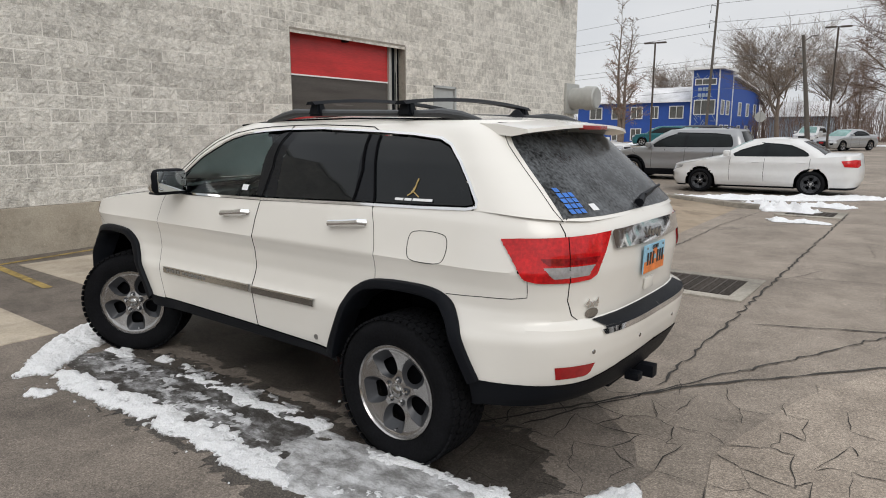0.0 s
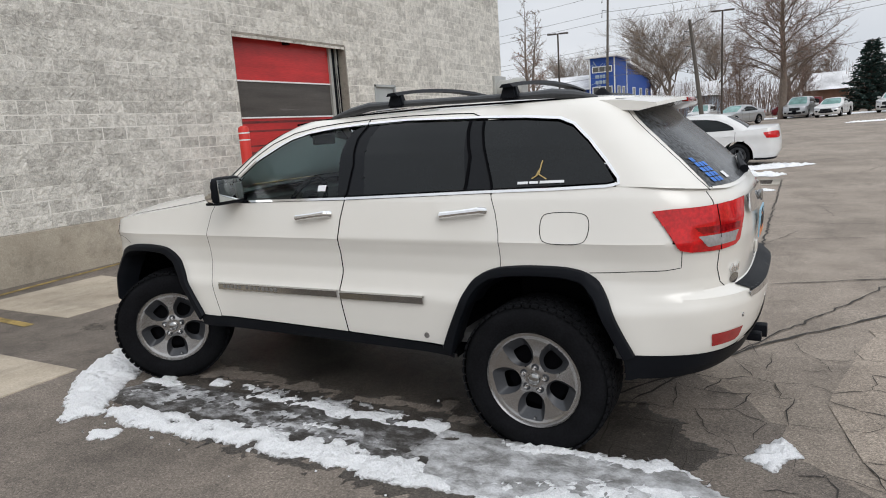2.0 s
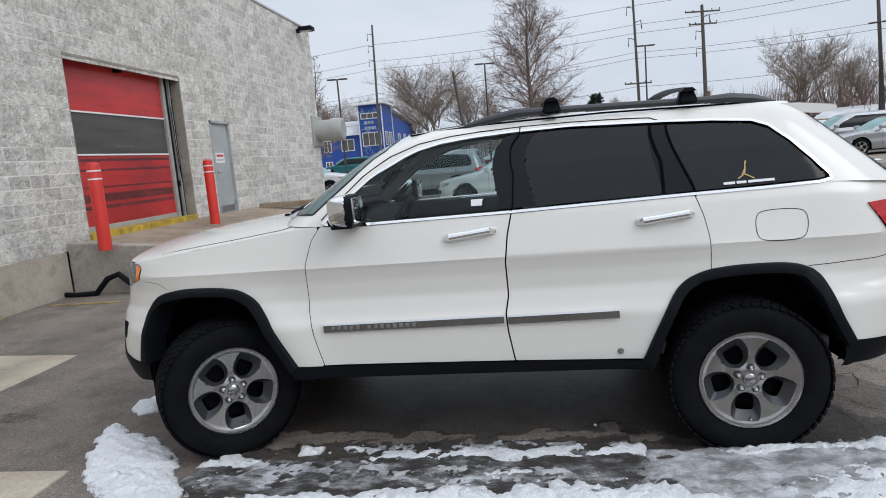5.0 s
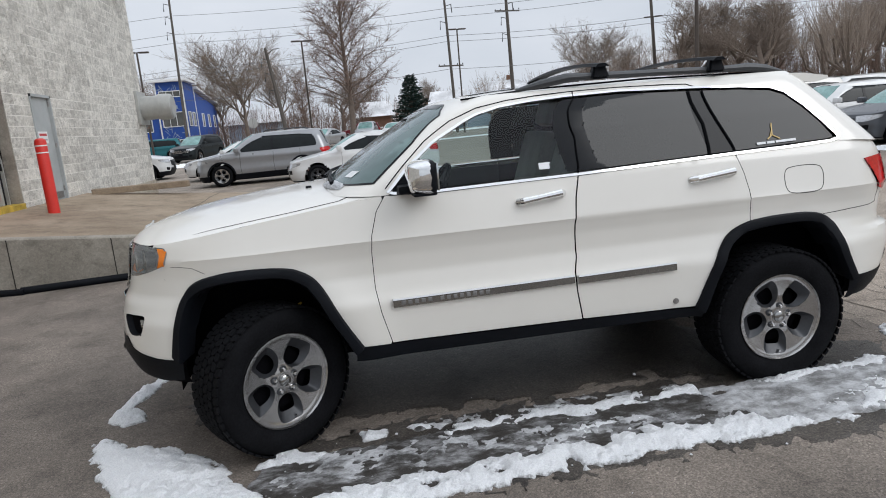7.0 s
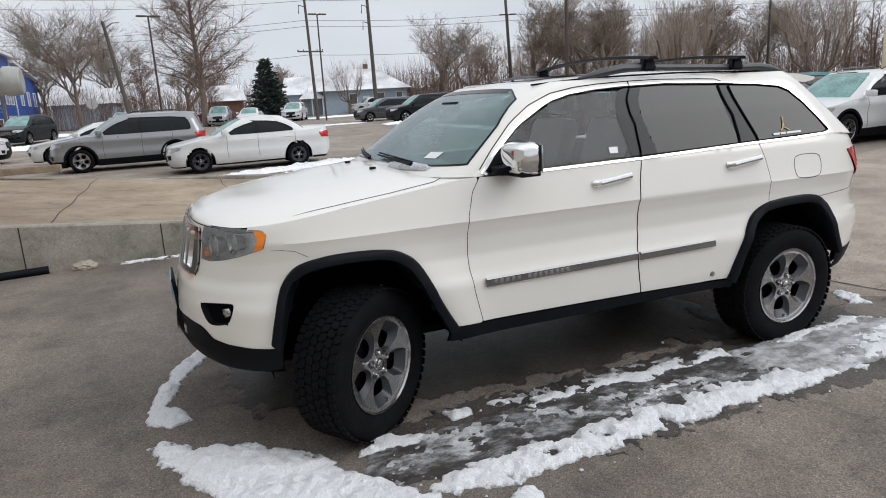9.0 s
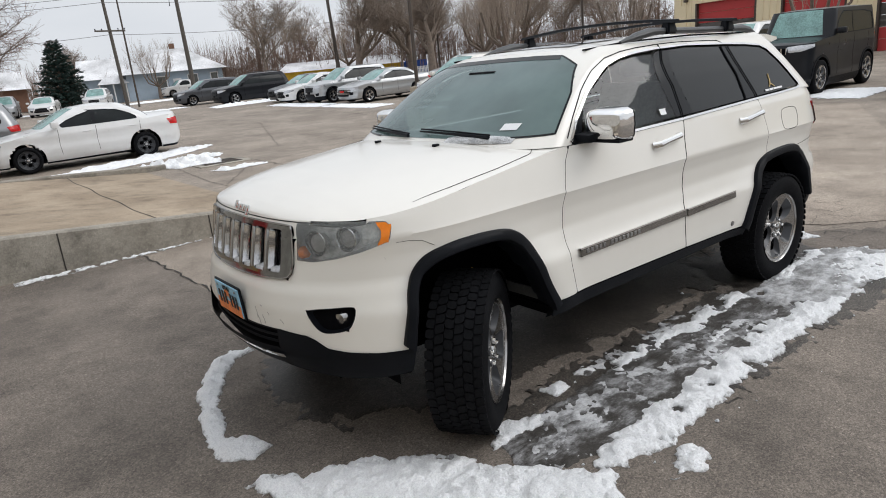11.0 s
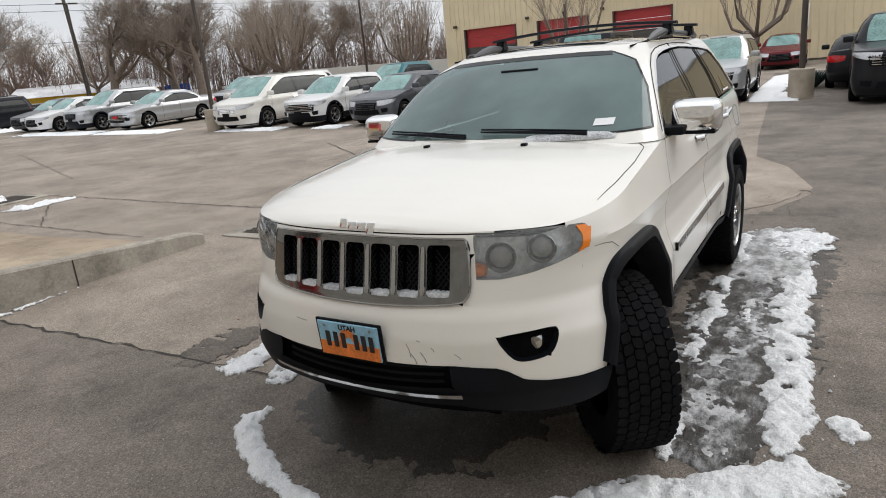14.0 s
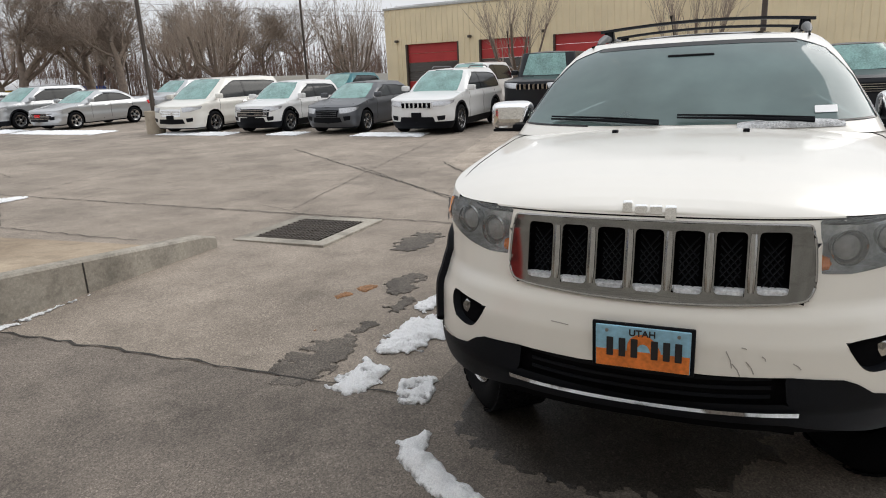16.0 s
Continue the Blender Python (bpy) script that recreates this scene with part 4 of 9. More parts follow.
# the first sheet also puts the car's own shade into the wet colour
for i, (poly, cov) in enumerate((([(-2.3, 2.5), (-2.9, 2.72), (-3.6, 2.66), (-4.4, 2.72), (-5.1, 2.85), (-5.7, 3.1), (-5.85, 3.6), (-5.7, 4.2), (-5.0, 4.5), (-3.2, 4.35), (-2.4, 4.1), (-2.2, 3.3)], .8),
                                 ([(-1.4, 2.3), (-2.2, 2.6), (-3.2, 2.66), (-4.3, 2.66), (-5.1, 2.6), (-5.3, 2.1), (-4.2, 1.75), (-3.0, 1.78), (-2.2, 1.65), (-1.5, 1.75)], .3),
                                 ([(-2.75, 2.65), (-2.4, 2.28), (-1.9, 2.15), (-1.45, 2.32), (-1.35, 2.7), (-1.65, 3.1), (-2.3, 3.25)], .7))):
    ob = snow("pavement_wet_shade", poly, .001, 80 + i, ASPHALT_WET_SHADE, rough=1.6, hole=1.2, cover=cov, lift=.0045, step=.03)
    tagged(ob, "dark wet asphalt beside the melting snow, shade under the car painted in", "pavement", kind="structure")
snow("ice_sheet", [(-2.6, 2.3), (-3.0, 2.44), (-3.6, 2.46), (-4.2, 2.45), (-4.7, 2.42), (-5.25, 2.35), (-5.3, 2.1), (-5.0, 1.95), (-4.2, 1.95), (-3.4, 1.95), (-2.7, 1.98)], 0.008, 3, ICE, "dark streaked ice between the snow banks beside the car", rough=.6, lift=.008)
snow("ice_sheet", [(-1.25, 2.3), (-1.5, 2.46), (-2.0, 2.47), (-2.4, 2.44), (-2.75, 2.42), (-2.85, 2.2), (-2.75, 1.98), (-2.4, 1.88), (-1.9, 1.9), (-1.5, 1.75), (-1.2, 1.9)], 0.014, 4, ICE_PALE, "pale grey melting ice beside the rear wheel", rough=.5, lift=.010, hole=.7, cover=.5)
snow("slush", [(-2.6, 2.1), (-3.2, 2.28), (-3.9, 2.34), (-4.5, 2.42), (-5.0, 2.42), (-5.3, 2.3), (-5.2, 2.0), (-4.4, 2.0), (-3.4, 2.0)], 0.010, 5, SLUSH, "dirty grey icy slush around the snow banks", rough=1.0, hole=1.0, lift=.011, cover=-.06)
snow("slush", [(-2.5, 2.40), (-2.9, 2.58), (-3.6, 2.60), (-4.5, 2.58), (-4.5, 2.45), (-3.6, 2.48), (-3.0, 2.48)], 0.008, 6, SLUSH, "dirty grey icy slush around the snow banks", rough=1.0, hole=1.0, lift=.011, cover=-.05)
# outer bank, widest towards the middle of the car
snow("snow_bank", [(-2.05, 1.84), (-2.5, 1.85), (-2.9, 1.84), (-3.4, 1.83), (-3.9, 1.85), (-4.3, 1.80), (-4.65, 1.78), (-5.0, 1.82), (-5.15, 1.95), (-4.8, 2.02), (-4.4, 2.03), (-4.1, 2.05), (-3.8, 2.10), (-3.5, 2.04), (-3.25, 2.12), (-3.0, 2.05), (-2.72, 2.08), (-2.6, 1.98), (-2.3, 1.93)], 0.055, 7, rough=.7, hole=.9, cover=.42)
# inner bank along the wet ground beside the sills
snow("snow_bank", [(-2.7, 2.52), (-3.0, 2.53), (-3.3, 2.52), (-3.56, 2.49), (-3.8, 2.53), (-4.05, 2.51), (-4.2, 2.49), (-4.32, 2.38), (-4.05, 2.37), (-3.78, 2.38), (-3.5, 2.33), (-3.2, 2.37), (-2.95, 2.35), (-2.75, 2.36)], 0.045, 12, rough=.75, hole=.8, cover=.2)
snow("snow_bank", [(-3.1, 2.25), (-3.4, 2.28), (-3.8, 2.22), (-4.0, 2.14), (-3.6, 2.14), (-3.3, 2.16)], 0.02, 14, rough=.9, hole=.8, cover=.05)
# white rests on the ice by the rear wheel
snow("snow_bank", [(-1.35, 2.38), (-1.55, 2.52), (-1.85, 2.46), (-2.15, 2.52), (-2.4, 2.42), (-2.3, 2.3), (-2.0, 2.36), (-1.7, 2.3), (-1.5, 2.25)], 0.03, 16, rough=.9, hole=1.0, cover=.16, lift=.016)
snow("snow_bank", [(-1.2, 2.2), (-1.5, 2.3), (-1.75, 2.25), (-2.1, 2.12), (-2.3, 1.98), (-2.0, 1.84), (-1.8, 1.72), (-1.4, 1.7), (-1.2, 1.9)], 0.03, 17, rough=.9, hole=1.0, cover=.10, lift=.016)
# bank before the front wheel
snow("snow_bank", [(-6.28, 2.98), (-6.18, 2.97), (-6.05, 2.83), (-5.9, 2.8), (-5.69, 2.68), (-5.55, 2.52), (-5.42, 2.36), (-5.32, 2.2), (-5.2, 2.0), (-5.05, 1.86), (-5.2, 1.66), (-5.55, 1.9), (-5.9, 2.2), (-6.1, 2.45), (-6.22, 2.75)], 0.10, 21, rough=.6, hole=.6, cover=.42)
snow("snow_bank", [(-5.28, 2.36), (-5.14, 2.47), (-5.02, 2.46), (-4.9, 2.38), (-5.11, 2.33), (-5.25, 2.3)], 0.035, 24, rough=.7)
snow("snow_bank", [(-4.7, 1.72), (-4.62, 1.6), (-4.8, 1.55), (-4.95, 1.65)], 0.025, 27, rough=.8)
snow("snow_lump", [(-4.74, 2.57), (-4.58, 2.56), (-4.6, 2.47), (-4.72, 2.48)], 0.025, 29, rough=.4)
snow("snow_lump", [(-4.48, 2.57), (-4.33, 2.56), (-4.34, 2.49), (-4.46, 2.49)], 0.02, 31, rough=.4)
snow("snow_ridge", [(-5.62, 4.44), (-5.76, 4.55), (-5.88, 4.46), (-6.02, 4.3), (-6.13, 4.1), (-6.2, 3.9), (-6.27, 3.65), (-6.32, 3.45), (-6.30, 3.26), (-6.18, 3.14), (-6.06, 3.2), (-6.12, 3.32), (-6.19, 3.45), (-6.14, 3.65), (-6.08, 3.85), (-6.0, 4.05), (-5.9, 4.25), (-5.78, 4.38)], 0.06, 33, label="thin curved ridge of melting snow on the asphalt", rough=.35)
# crumbs of snow and ice strewn round the banks
crumbs, r_ = [], random.Random(91)
for i in range(130):
    cx, cy = r_.uniform(-5.2, -1.4), r_.gauss(2.08, .2)
    rr = .003 + .009 * r_.random() ** 2
    zc = float(ground_z(cx, cy)) + .010
    ang = [q * math.pi / 3 + r_.uniform(-.35, .35) for q in range(6)]
    rim_ = [(cx + rr * r_.uniform(.6, 1.3) * math.cos(q), cy + rr * r_.uniform(.6, 1.3) * math.sin(q), zc) for q in ang]
    top_ = [(cx + (x - cx) * .55, cy + (y - cy) * .55, zc + rr * r_.uniform(.5, .9)) for x, y, _ in rim_]
    crumbs.append((rim_ + top_, [(q, (q + 1) % 6, 6 + (q + 1) % 6, 6 + q) for q in range(6)] + [tuple(range(6, 12))]))
tagged(part("snow_crumbs", join(*crumbs), SNOW, smooth=60), "loose crumbs of snow and ice on the wet asphalt", "snow", kind="stuff")
# torn patches beside the nose on the far side
for i, poly in enumerate(([(-4.04, 5.29), (-3.78, 5.22), (-3.95, 5.1), (-4.15, 5.17)], [(-4.62, 5.21), (-4.3, 5.19), (-4.18, 5.05), (-4.41, 4.86), (-4.57, 4.82), (-4.81, 4.92), (-4.94, 5.05), (-4.9, 5.17)],
                          [(-5.38, 5.18), (-5.07, 5.15), (-4.97, 5.14), (-5.08, 4.97), (-5.23, 4.88), (-5.34, 4.96), (-5.5, 5.02)], [(-5.16, 4.83), (-5.1, 4.65), (-5.25, 4.58), (-5.48, 4.58), (-5.4, 4.70), (-5.32, 4.78)])):
    snow("snow_patch", poly, 0.045, 36 + i, label="small torn patch of melting snow on the asphalt", rough=.9, hole=.8, cover=.35)
snow("snow_strip", [(-6.7, 8.03), (-6.0, 8.04), (-5.4, 8.04), (-4.6, 8.03), (-4.95, 7.99), (-5.25, 7.93), (-5.8, 7.93), (-6.2, 7.88), (-6.7, 7.87)], 0.02, 41, label="thin strip of snow along the ramp wall", rough=.9, hole=1.0, cover=.12)
for i, (x, y, r) in enumerate(((-2.28, 6.11, .34), (-3.6, 5.61, .22), (-4.05, 5.42, .12), (-5.1, 5.47, .30), (-4.55, 5.42, .10), (-9.0, 1.4, .2), (-7.2, 3.2, .14))):
    ob = snow("oil_stain", [(x + r * 1.3 * math.cos(a), y + r * .6 * math.sin(a)) for a in np.linspace(0, 6, 9)], .001, 130 + i, ASPHALT_STAIN, rough=1.3, hole=.6, lift=.0052)
    tagged(ob, "dark oily stain on the asphalt", "stain", kind="structure")
for i, (x, y, r) in enumerate(((-3.98, 5.95, .06), (-3.79, 5.85, .08), (-4.69, 5.74, .05))):
    ob = snow("rust_stain", [(x + r * math.cos(a), y + r * .8 * math.sin(a)) for a in np.linspace(0, 6, 9)], .001, 150 + i, RUST_STAIN, rough=.5, lift=.0052)
    tagged(ob, "small orange rust stain on the asphalt", "stain", kind="structure")
snow("snow_strip", [(-6.2, 16.6), (-4.3, 17.4), (-1.5, 19.0), (-0.7, 18.8), (-1.2, 18.2), (-2.7, 17.1), (-4.8, 16.4), (-6.2, 16.2)], 0.05, 45, label="strip of dirty snow beside the parked cars", rough=.9, step=.05)
snow("snow_bank", [(-3.9, 15.9), (-3.1, 15.3), (-2.9, 14.9), (-2.0, 14.8), (-1.8, 15.2), (-2.7, 15.9)], 0.12, 47, rough=.9, step=.04)
snow("snow_bank", [(-2.5, 16.8), (-1.3, 16.5), (-1.5, 16.0), (-2.3, 16.2)], 0.05, 49, rough=.7, step=.04)
snow("snow_bank", [(-2.6, 13.7), (-1.5, 13.7), (-1.5, 13.4), (-2.4, 13.3)], 0.04, 51, rough=.7, step=.04)
snow("snow_patch", [(-1.06, 2.92), (-0.96, 2.76), (-1.1, 2.6), (-1.2, 2.68), (-1.15, 2.85)], 0.025, 53, label="small patch of old snow on the cracked asphalt", rough=.5)
for i, (x, y, w, d) in enumerate(((8.2, 12, .5, 2.3), (8.3, 15.6, .5, 1.2), (8.1, 19, .5, 3), (8.2, 25.5, .7, 4.5), (8.3, 31, .7, 6), (9.5, 39, 3, 2), (4, 44, 3, .8), (12, 3.2, 1.2, 1.2), (11.2, 7, 1.2, 1.6), (16, 3.5, 5, .8), (-13, 40, 6, 3), (2, 64, 26, 2), (-20, 60, 8, 4))):
    st = max(.05, w / 60, d / 60)
    snow("snow_bank", [(x - w, y - d / 2), (x + w, y - d / 2.2), (x + w * .8, y + d / 2), (x - w * .9, y + d / 2.1)], 0.06 if y < 35 else .12, 60 + i, rough=1.2, step=st, hole=1.0, cover=.22)

# ---- vehicles: body shells ----
class Shell:
    """A car body as a stack of rounded outlines: half-width, nose, tail and corner starts by height. u runs from the middle of the nose along the left side (-y) to the middle of the tail."""
    A0, LK, A1 = 1.15, 3.3, 1.15

    def __init__(self, width, nose, tail, front, rear, fx=0.76, fy=0.8, rx=0.66, ry=0.62, bulge=None):
        self.w, self.n, self.t, self.f, self.r = tab(width), tab(nose), tab(tail), tab(front), tab(rear)
        self.fx, self.fy, self.rx, self.ry, self.bulge = fx, fy, rx, ry, bulge

    def at(self, u, z, lift=0.0):
        u, z = np.asarray(u, float), np.asarray(z, float)
        w, n, t, f, r = self.w(z), self.n(z), self.t(z), self.f(z), self.r(z)
        a = np.clip((self.A0 - u) / self.A0, 0, 1) * math.pi / 2
        b = np.clip((u - self.A0 - self.LK) / self.A1, 0, 1) * math.pi / 2
        k = np.clip((u - self.A0) / self.LK, 0, 1)
        x = f + k * (r - f) - (f - n) * np.sin(a) ** self.fx + (t - r) * np.sin(b) ** self.rx
        y = -w * np.maximum(np.cos(a), 1e-9) ** self.fy * np.maximum(np.cos(b), 1e-9) ** self.ry
        if self.bulge is not None:
            y = y - self.bulge(x, z) * (np.abs(y) > 0.6 * w)
        if np.any(lift):
            e = 0.004
            p1, p0 = self.at(u + e, z), self.at(u - e, z)
            q1, q0 = self.at(u, z + e), self.at(u, z - e)
            du, dv = np.stack(p1, -1) - np.stack(p0, -1), np.stack(q1, -1) - np.stack(q0, -1)
            nn = np.cross(du, dv)
            nn /= np.linalg.norm(nn, axis=-1)[..., None] + 1e-12
            x, y, z = x + nn[..., 0] * lift, y + nn[..., 1] * lift, z + nn[..., 2] * lift
        return x, y, z

    def normal(self, u, z):
        a, b = np.array(self.at(u, z, 0.0)), np.array(self.at(u, z, 0.01))
        return (b - a) / np.linalg.norm(b - a)

    def ux(self, x, z):
        """u of a place on the side, by x."""
        f, r, n, t = self.f(z), self.r(z), self.n(z), self.t(z)
        if x < f:
            return self.A0 * (1 - math.asin(min(1, ((f - x) / (f - n))) ** (1 / self.fx)) / (math.pi / 2))
        if x > r:
            return self.A0 + self.LK + self.A1 * math.asin(min(1, ((x - r) / (t - r))) ** (1 / self.rx)) / (math.pi / 2)
        return self.A0 + self.LK * (x - f) / (r - f)

    def uf(self, y, z):
        """u of a place on the front, by distance from the middle."""
        return self.A0 * (1 - math.acos(min(1, (abs(y) / self.w(z))) ** (1 / self.fy)) / (math.pi / 2))

    def ur(self, y, z):
        return self.A0 + self.LK + self.A1 * math.acos(min(1, (abs(y) / self.w(z))) ** (1 / self.ry)) / (math.pi / 2)

    def side(self, pts):
        return [(float(self.ux(x, z)), z) for x, z in pts]

    def front(self, pts):
        return [(float(self.uf(y, z)), z) for y, z in pts]

    def back(self, pts):
        return [(float(self.ur(y, z)), z) for y, z in pts]

    @property
    def end(self):
        return self.A0 + self.LK + self.A1

    def sheet(self, step, keep, holes=(), lift=0.0, both=True):
        p = np.array(keep)
        g = patch(lambda u, v: self.at(u, v, lift), max(0, p[:, 0].min()), min(self.end, p[:, 0].max()), p[:, 1].min(), p[:, 1].max(), step, keep, holes)
        return weld(mirror(g)) if both else g

    def strip(self, pts, width, lift=0.003, closed=False, step=0.03, thick=0.004):
        """A raised strip along (u, z) points."""
        P = np.array(pts + [pts[0]] if closed else pts, float)
        out = []
        for a, b in zip(P, P[1:]):
            n = max(1, int(np.hypot(*(b - a)) / step))
            out += [a + (b - a) * i / n for i in range(n)]
        if not closed:
            out.append(P[-1])
        return ribbon([(self.at(u, z), self.normal(u, z)) for u, z in out], width, lift, closed, thick)


def cap(shell, edge, us, height, power, rows=14):
    """A roof or bonnet that spans from one side's edge line to the other. edge(u) is the rim's height, height(x) the middle's."""
    us = np.asarray(us)
    ez = np.array([edge(u) for u in us])
    X, Y, Z = shell.at(us, ez)
    s = np.linspace(-1, 1, 2 * rows + 1)
    s = np.sign(s) * (1 - (1 - np.abs(s)) ** 1.35)
    PX = X[:, None] + 0 * s
    PY = np.abs(Y)[:, None] * s[None]
    PZ = ez[:, None] + (np.maximum(height(X), ez) - ez)[:, None] * (1 - np.abs(s)[None] ** power)
    V = np.stack([PX, PY, PZ], -1).reshape(-1, 3)
    i = np.arange(PX.size).reshape(PX.shape)
    F = np.stack([i[:-1, :-1], i[1:, :-1], i[1:, 1:], i[:-1, 1:]], -1).reshape(-1, 4)
    return V, F


def wheel(radius, width, rim_r, parent, m, spokes=5, detail=True, paint=None, name="wheel"):
    """A wheel, outer face towards -y: tyre with tread blocks, spoked rim, nuts, cap and brake."""
    paint = paint or ALLOY
    w = new(name)
    w.parent = parent
    w.matrix_local = m
    R, h2 = radius, width / 2
    prof = [(rim_r - .01, h2 * .75), (rim_r + .01, h2 * .9), (rim_r + .035, h2 * 1.0), ((R + rim_r) / 2, h2 * 1.06), (R - .05, h2 * 1.02), (R - .022, h2 * .92), (R - .012, h2 * .8), (R - .01, 0)]
    prof = [(r, -y) for r, y in prof] + [(r, y) for r, y in prof[-2::-1]]
    tyre = part("tyre", flip(lathe(prof, 56 if detail else 26)), RUBBER, w)
    if detail:
        bl = []
        n = 54
        for row, (y, bw, sl) in enumerate(((-.84, .29, .3), (-.50, .30, -.5), (-.17, .30, .5), (.17, .30, -.5), (.50, .30, .5), (.84, .29, -.3))):
            for k in range(n):
                t = 2 * math.pi * (k + .5 * (row % 2)) / n
                lx = 2 * math.pi * R / n
                vs = []
                for zz in (R - .016, R + (0 if abs(y) < .8 else -.004)):
                    for sx, sy in ((-1, -1), (-.2, -1.12), (.8, -1), (1.15, -.1), (1, 1), (.2, 1.12), (-.8, 1), (-1.15, .1)):
                        yy = (y + sy * bw / 2.1) * h2
                        a = t + (sx * lx * .40 + sy * sl * .008) / R
                        vs.append((zz * math.cos(a), yy, zz * math.sin(a)))
                bl.append((vs, [tuple(range(8, 16))[::-1]] + [(i, (i + 1) % 8, 8 + (i + 1) % 8, 8 + i) for i in range(8)]))
        part("tread", join(*bl), RUBBER, tyre, smooth=0)
    # rim: dished face with pockets between the spokes
    holes = []
    for k in range(spokes):
        a0 = 2 * math.pi * k / spokes - math.pi / 2
        half = 2.5 / spokes
        pts = [(.29, 0), (.33, .62), (.44, 1.0), (.60, .98), (.76, .80), (.89, .66), (.925, .50), (.93, -.40), (.90, -.62), (.76, -.84), (.60, -1.0), (.44, -1.0), (.33, -.62)]
        poly = [(r * rim_r * math.cos(a0 + q * half), r * rim_r * math.sin(a0 + q * half)) for r, q in pts]
        holes.append(smooth_poly(poly, 2))
    circle = [(rim_r * math.cos(t), rim_r * math.sin(t)) for t in np.linspace(0, 2 * math.pi, 64, endpoint=False)]
    y0 = -h2 * .88
    dish = tab([(0, .020), (.05, .016), (.085, .024), (.12, .024), (.18, .014), (rim_r * .9, .006), (rim_r * .94, .001), (rim_r, .0)])
    face = lambda u, v: (u, y0 + dish(np.hypot(u, v)) * 1.0, v)
    st = .0085 if detail else .03
    part("rim_face", patch(face, -rim_r, rim_r, -rim_r, rim_r, st, circle, holes), paint, w, smooth=30)
    walls = []
    for poly in holes:
        q = np.array(poly)
        c = q.mean(0)
        n = len(q)
        inner = c * .88 + (q - c) * (.62, .62)
        vs = [tuple(np.array(face(a[0], a[1]))) for a in q] + [(b[0], y0 + .048, b[1]) for b in inner]
        walls.append((vs, [(i, (i + 1) % n, n + (i + 1) % n, n + i) for i in range(n)]))
    for g in walls:
        part("rim_pocket", g, GUNMETAL, w, "dark grey pocket", smooth=40)
    part("rim_barrel", lathe([(rim_r, y0), (rim_r + .006, y0 - .010), (rim_r + .012, y0 + .01), (rim_r - .012, y0 + .04), (rim_r - .03, h2 * .5)], 40), paint, w)
    part("rim_back", lathe([(0, y0 + .14), (rim_r - .02, y0 + .13)], 24), DARK, w)
    part("brake_disc", lathe([(0, y0 + .085), (.17 if detail else .13, y0 + .085), (.17 if detail else .13, y0 + .1)], 28), DARK, w)
    part("centre_cap", lathe([(0, y0 + .0), (.022, y0 + .0), (.031, y0 + .006), (.034, y0 + .02)], 20), GREYCH, w)
    for k in range(5):
        a = 2 * math.pi * k / 5 + math.pi / 2
        part("wheel_nut", shift(lathe([(0, -.016), (.009, -.014), (.0125, -.006), (.0135, .016)], 8), Matrix.Translation((.062 * math.cos(a), y0 + .014, .062 * math.sin(a)))), CHROME, w)
        part("nut_recess", shift(lathe([(0, 0), (.021, 0), (.022, .006)], 14), Matrix.Translation((.062 * math.cos(a), y0 + float(dish(.062)) - .002, .062 * math.sin(a)))), GUNMETAL, w)
    if detail:
        a = -1.45
        part("valve", tube([(.215 * math.cos(a), y0 + .03, .215 * math.sin(a)), (.215 * math.cos(a), y0 - .002, .215 * math.sin(a))], .006, 8), CHROME, w)
    return w


def number_plate(parent, m, front):
    """A US-size plate, its number drawn as plain bars."""
    p = new("number_plate")
    p.parent = parent
    p.matrix_local = m
    part("plate_frame", box(-.012, 0, -.165, .165, -.085, .085, .006), BLACKP, p, "black plate frame") if front else None
    part("plate_sheet", box(-.018, -.010, -.152, .152, -.076, .076, .003), PLATE_BLUE, p, "orange and sky blue plate", smooth=0)
    part("plate_field", box(-.0195, -.017, -.150, .150, -.074, -.012), PLATE_ORANGE, p, smooth=0)
    arch = smooth_poly([(-.05, -.02), (-.045, .03), (-.01, .055), (.03, .045), (.06, .0), (.06, -.02), (.03, -.02), (.02, .012), (-.002, .02), (-.018, .0), (-.02, -.02)], 1)
    vs = [(-.0193, -a, b) for a, b in arch]
    part("plate_arch", (vs, [tuple(range(len(vs)))]), PLATE_ORANGE, p, smooth=0)
    for i, y in enumerate((-.115, -.078, -.040, .025, .064, .104)):
        part("plate_bar", box(-.0215, -.019, y - .011, y + .011, -.034, .034, .002), INK, p, smooth=0)
    for i, y in enumerate((-.115, .115)):
        part("screw", shift(lathe([(0, -.004), (.006, -.003), (.006, .004)], 10), pose(-.019, y, .058, 0, 0, -90)), STEEL, p)
    text("state_name", "UTAH", .032, pose(-.0195, 0, .055, 90, 0, -90), INK, p, .001, .0006)
    return p


PLATE_BLUE = mat("plate_sky_blue", (0.28, 0.52, 0.68), 0.4, var=0.15, scale=18)
PLATE_ORANGE = mat("plate_orange", (0.72, 0.20, 0.04), 0.4, var=0.25, scale=22)
INK = mat("black_ink", (0.015, 0.015, 0.018), 0.5, var=0.1)
MIRROR = mat("mirror_glass", (0.55, 0.58, 0.58), 0.02, 1.0, var=0.02, rough_var=.01)
SCUFF = mat("scuffed_paint", (0.30, 0.285, 0.265), 0.7, var=0.3)
STICKER = mat("white_sticker", (0.75, 0.76, 0.77), 0.5, var=0.03)
GOLD = mat("gold_decal", (0.48, 0.34, 0.13), 0.45, 0.2, var=0.1)
BLUEDECAL = mat("blue_decal", (0.03, 0.16, 0.55), 0.5, var=0.2, scale=40)
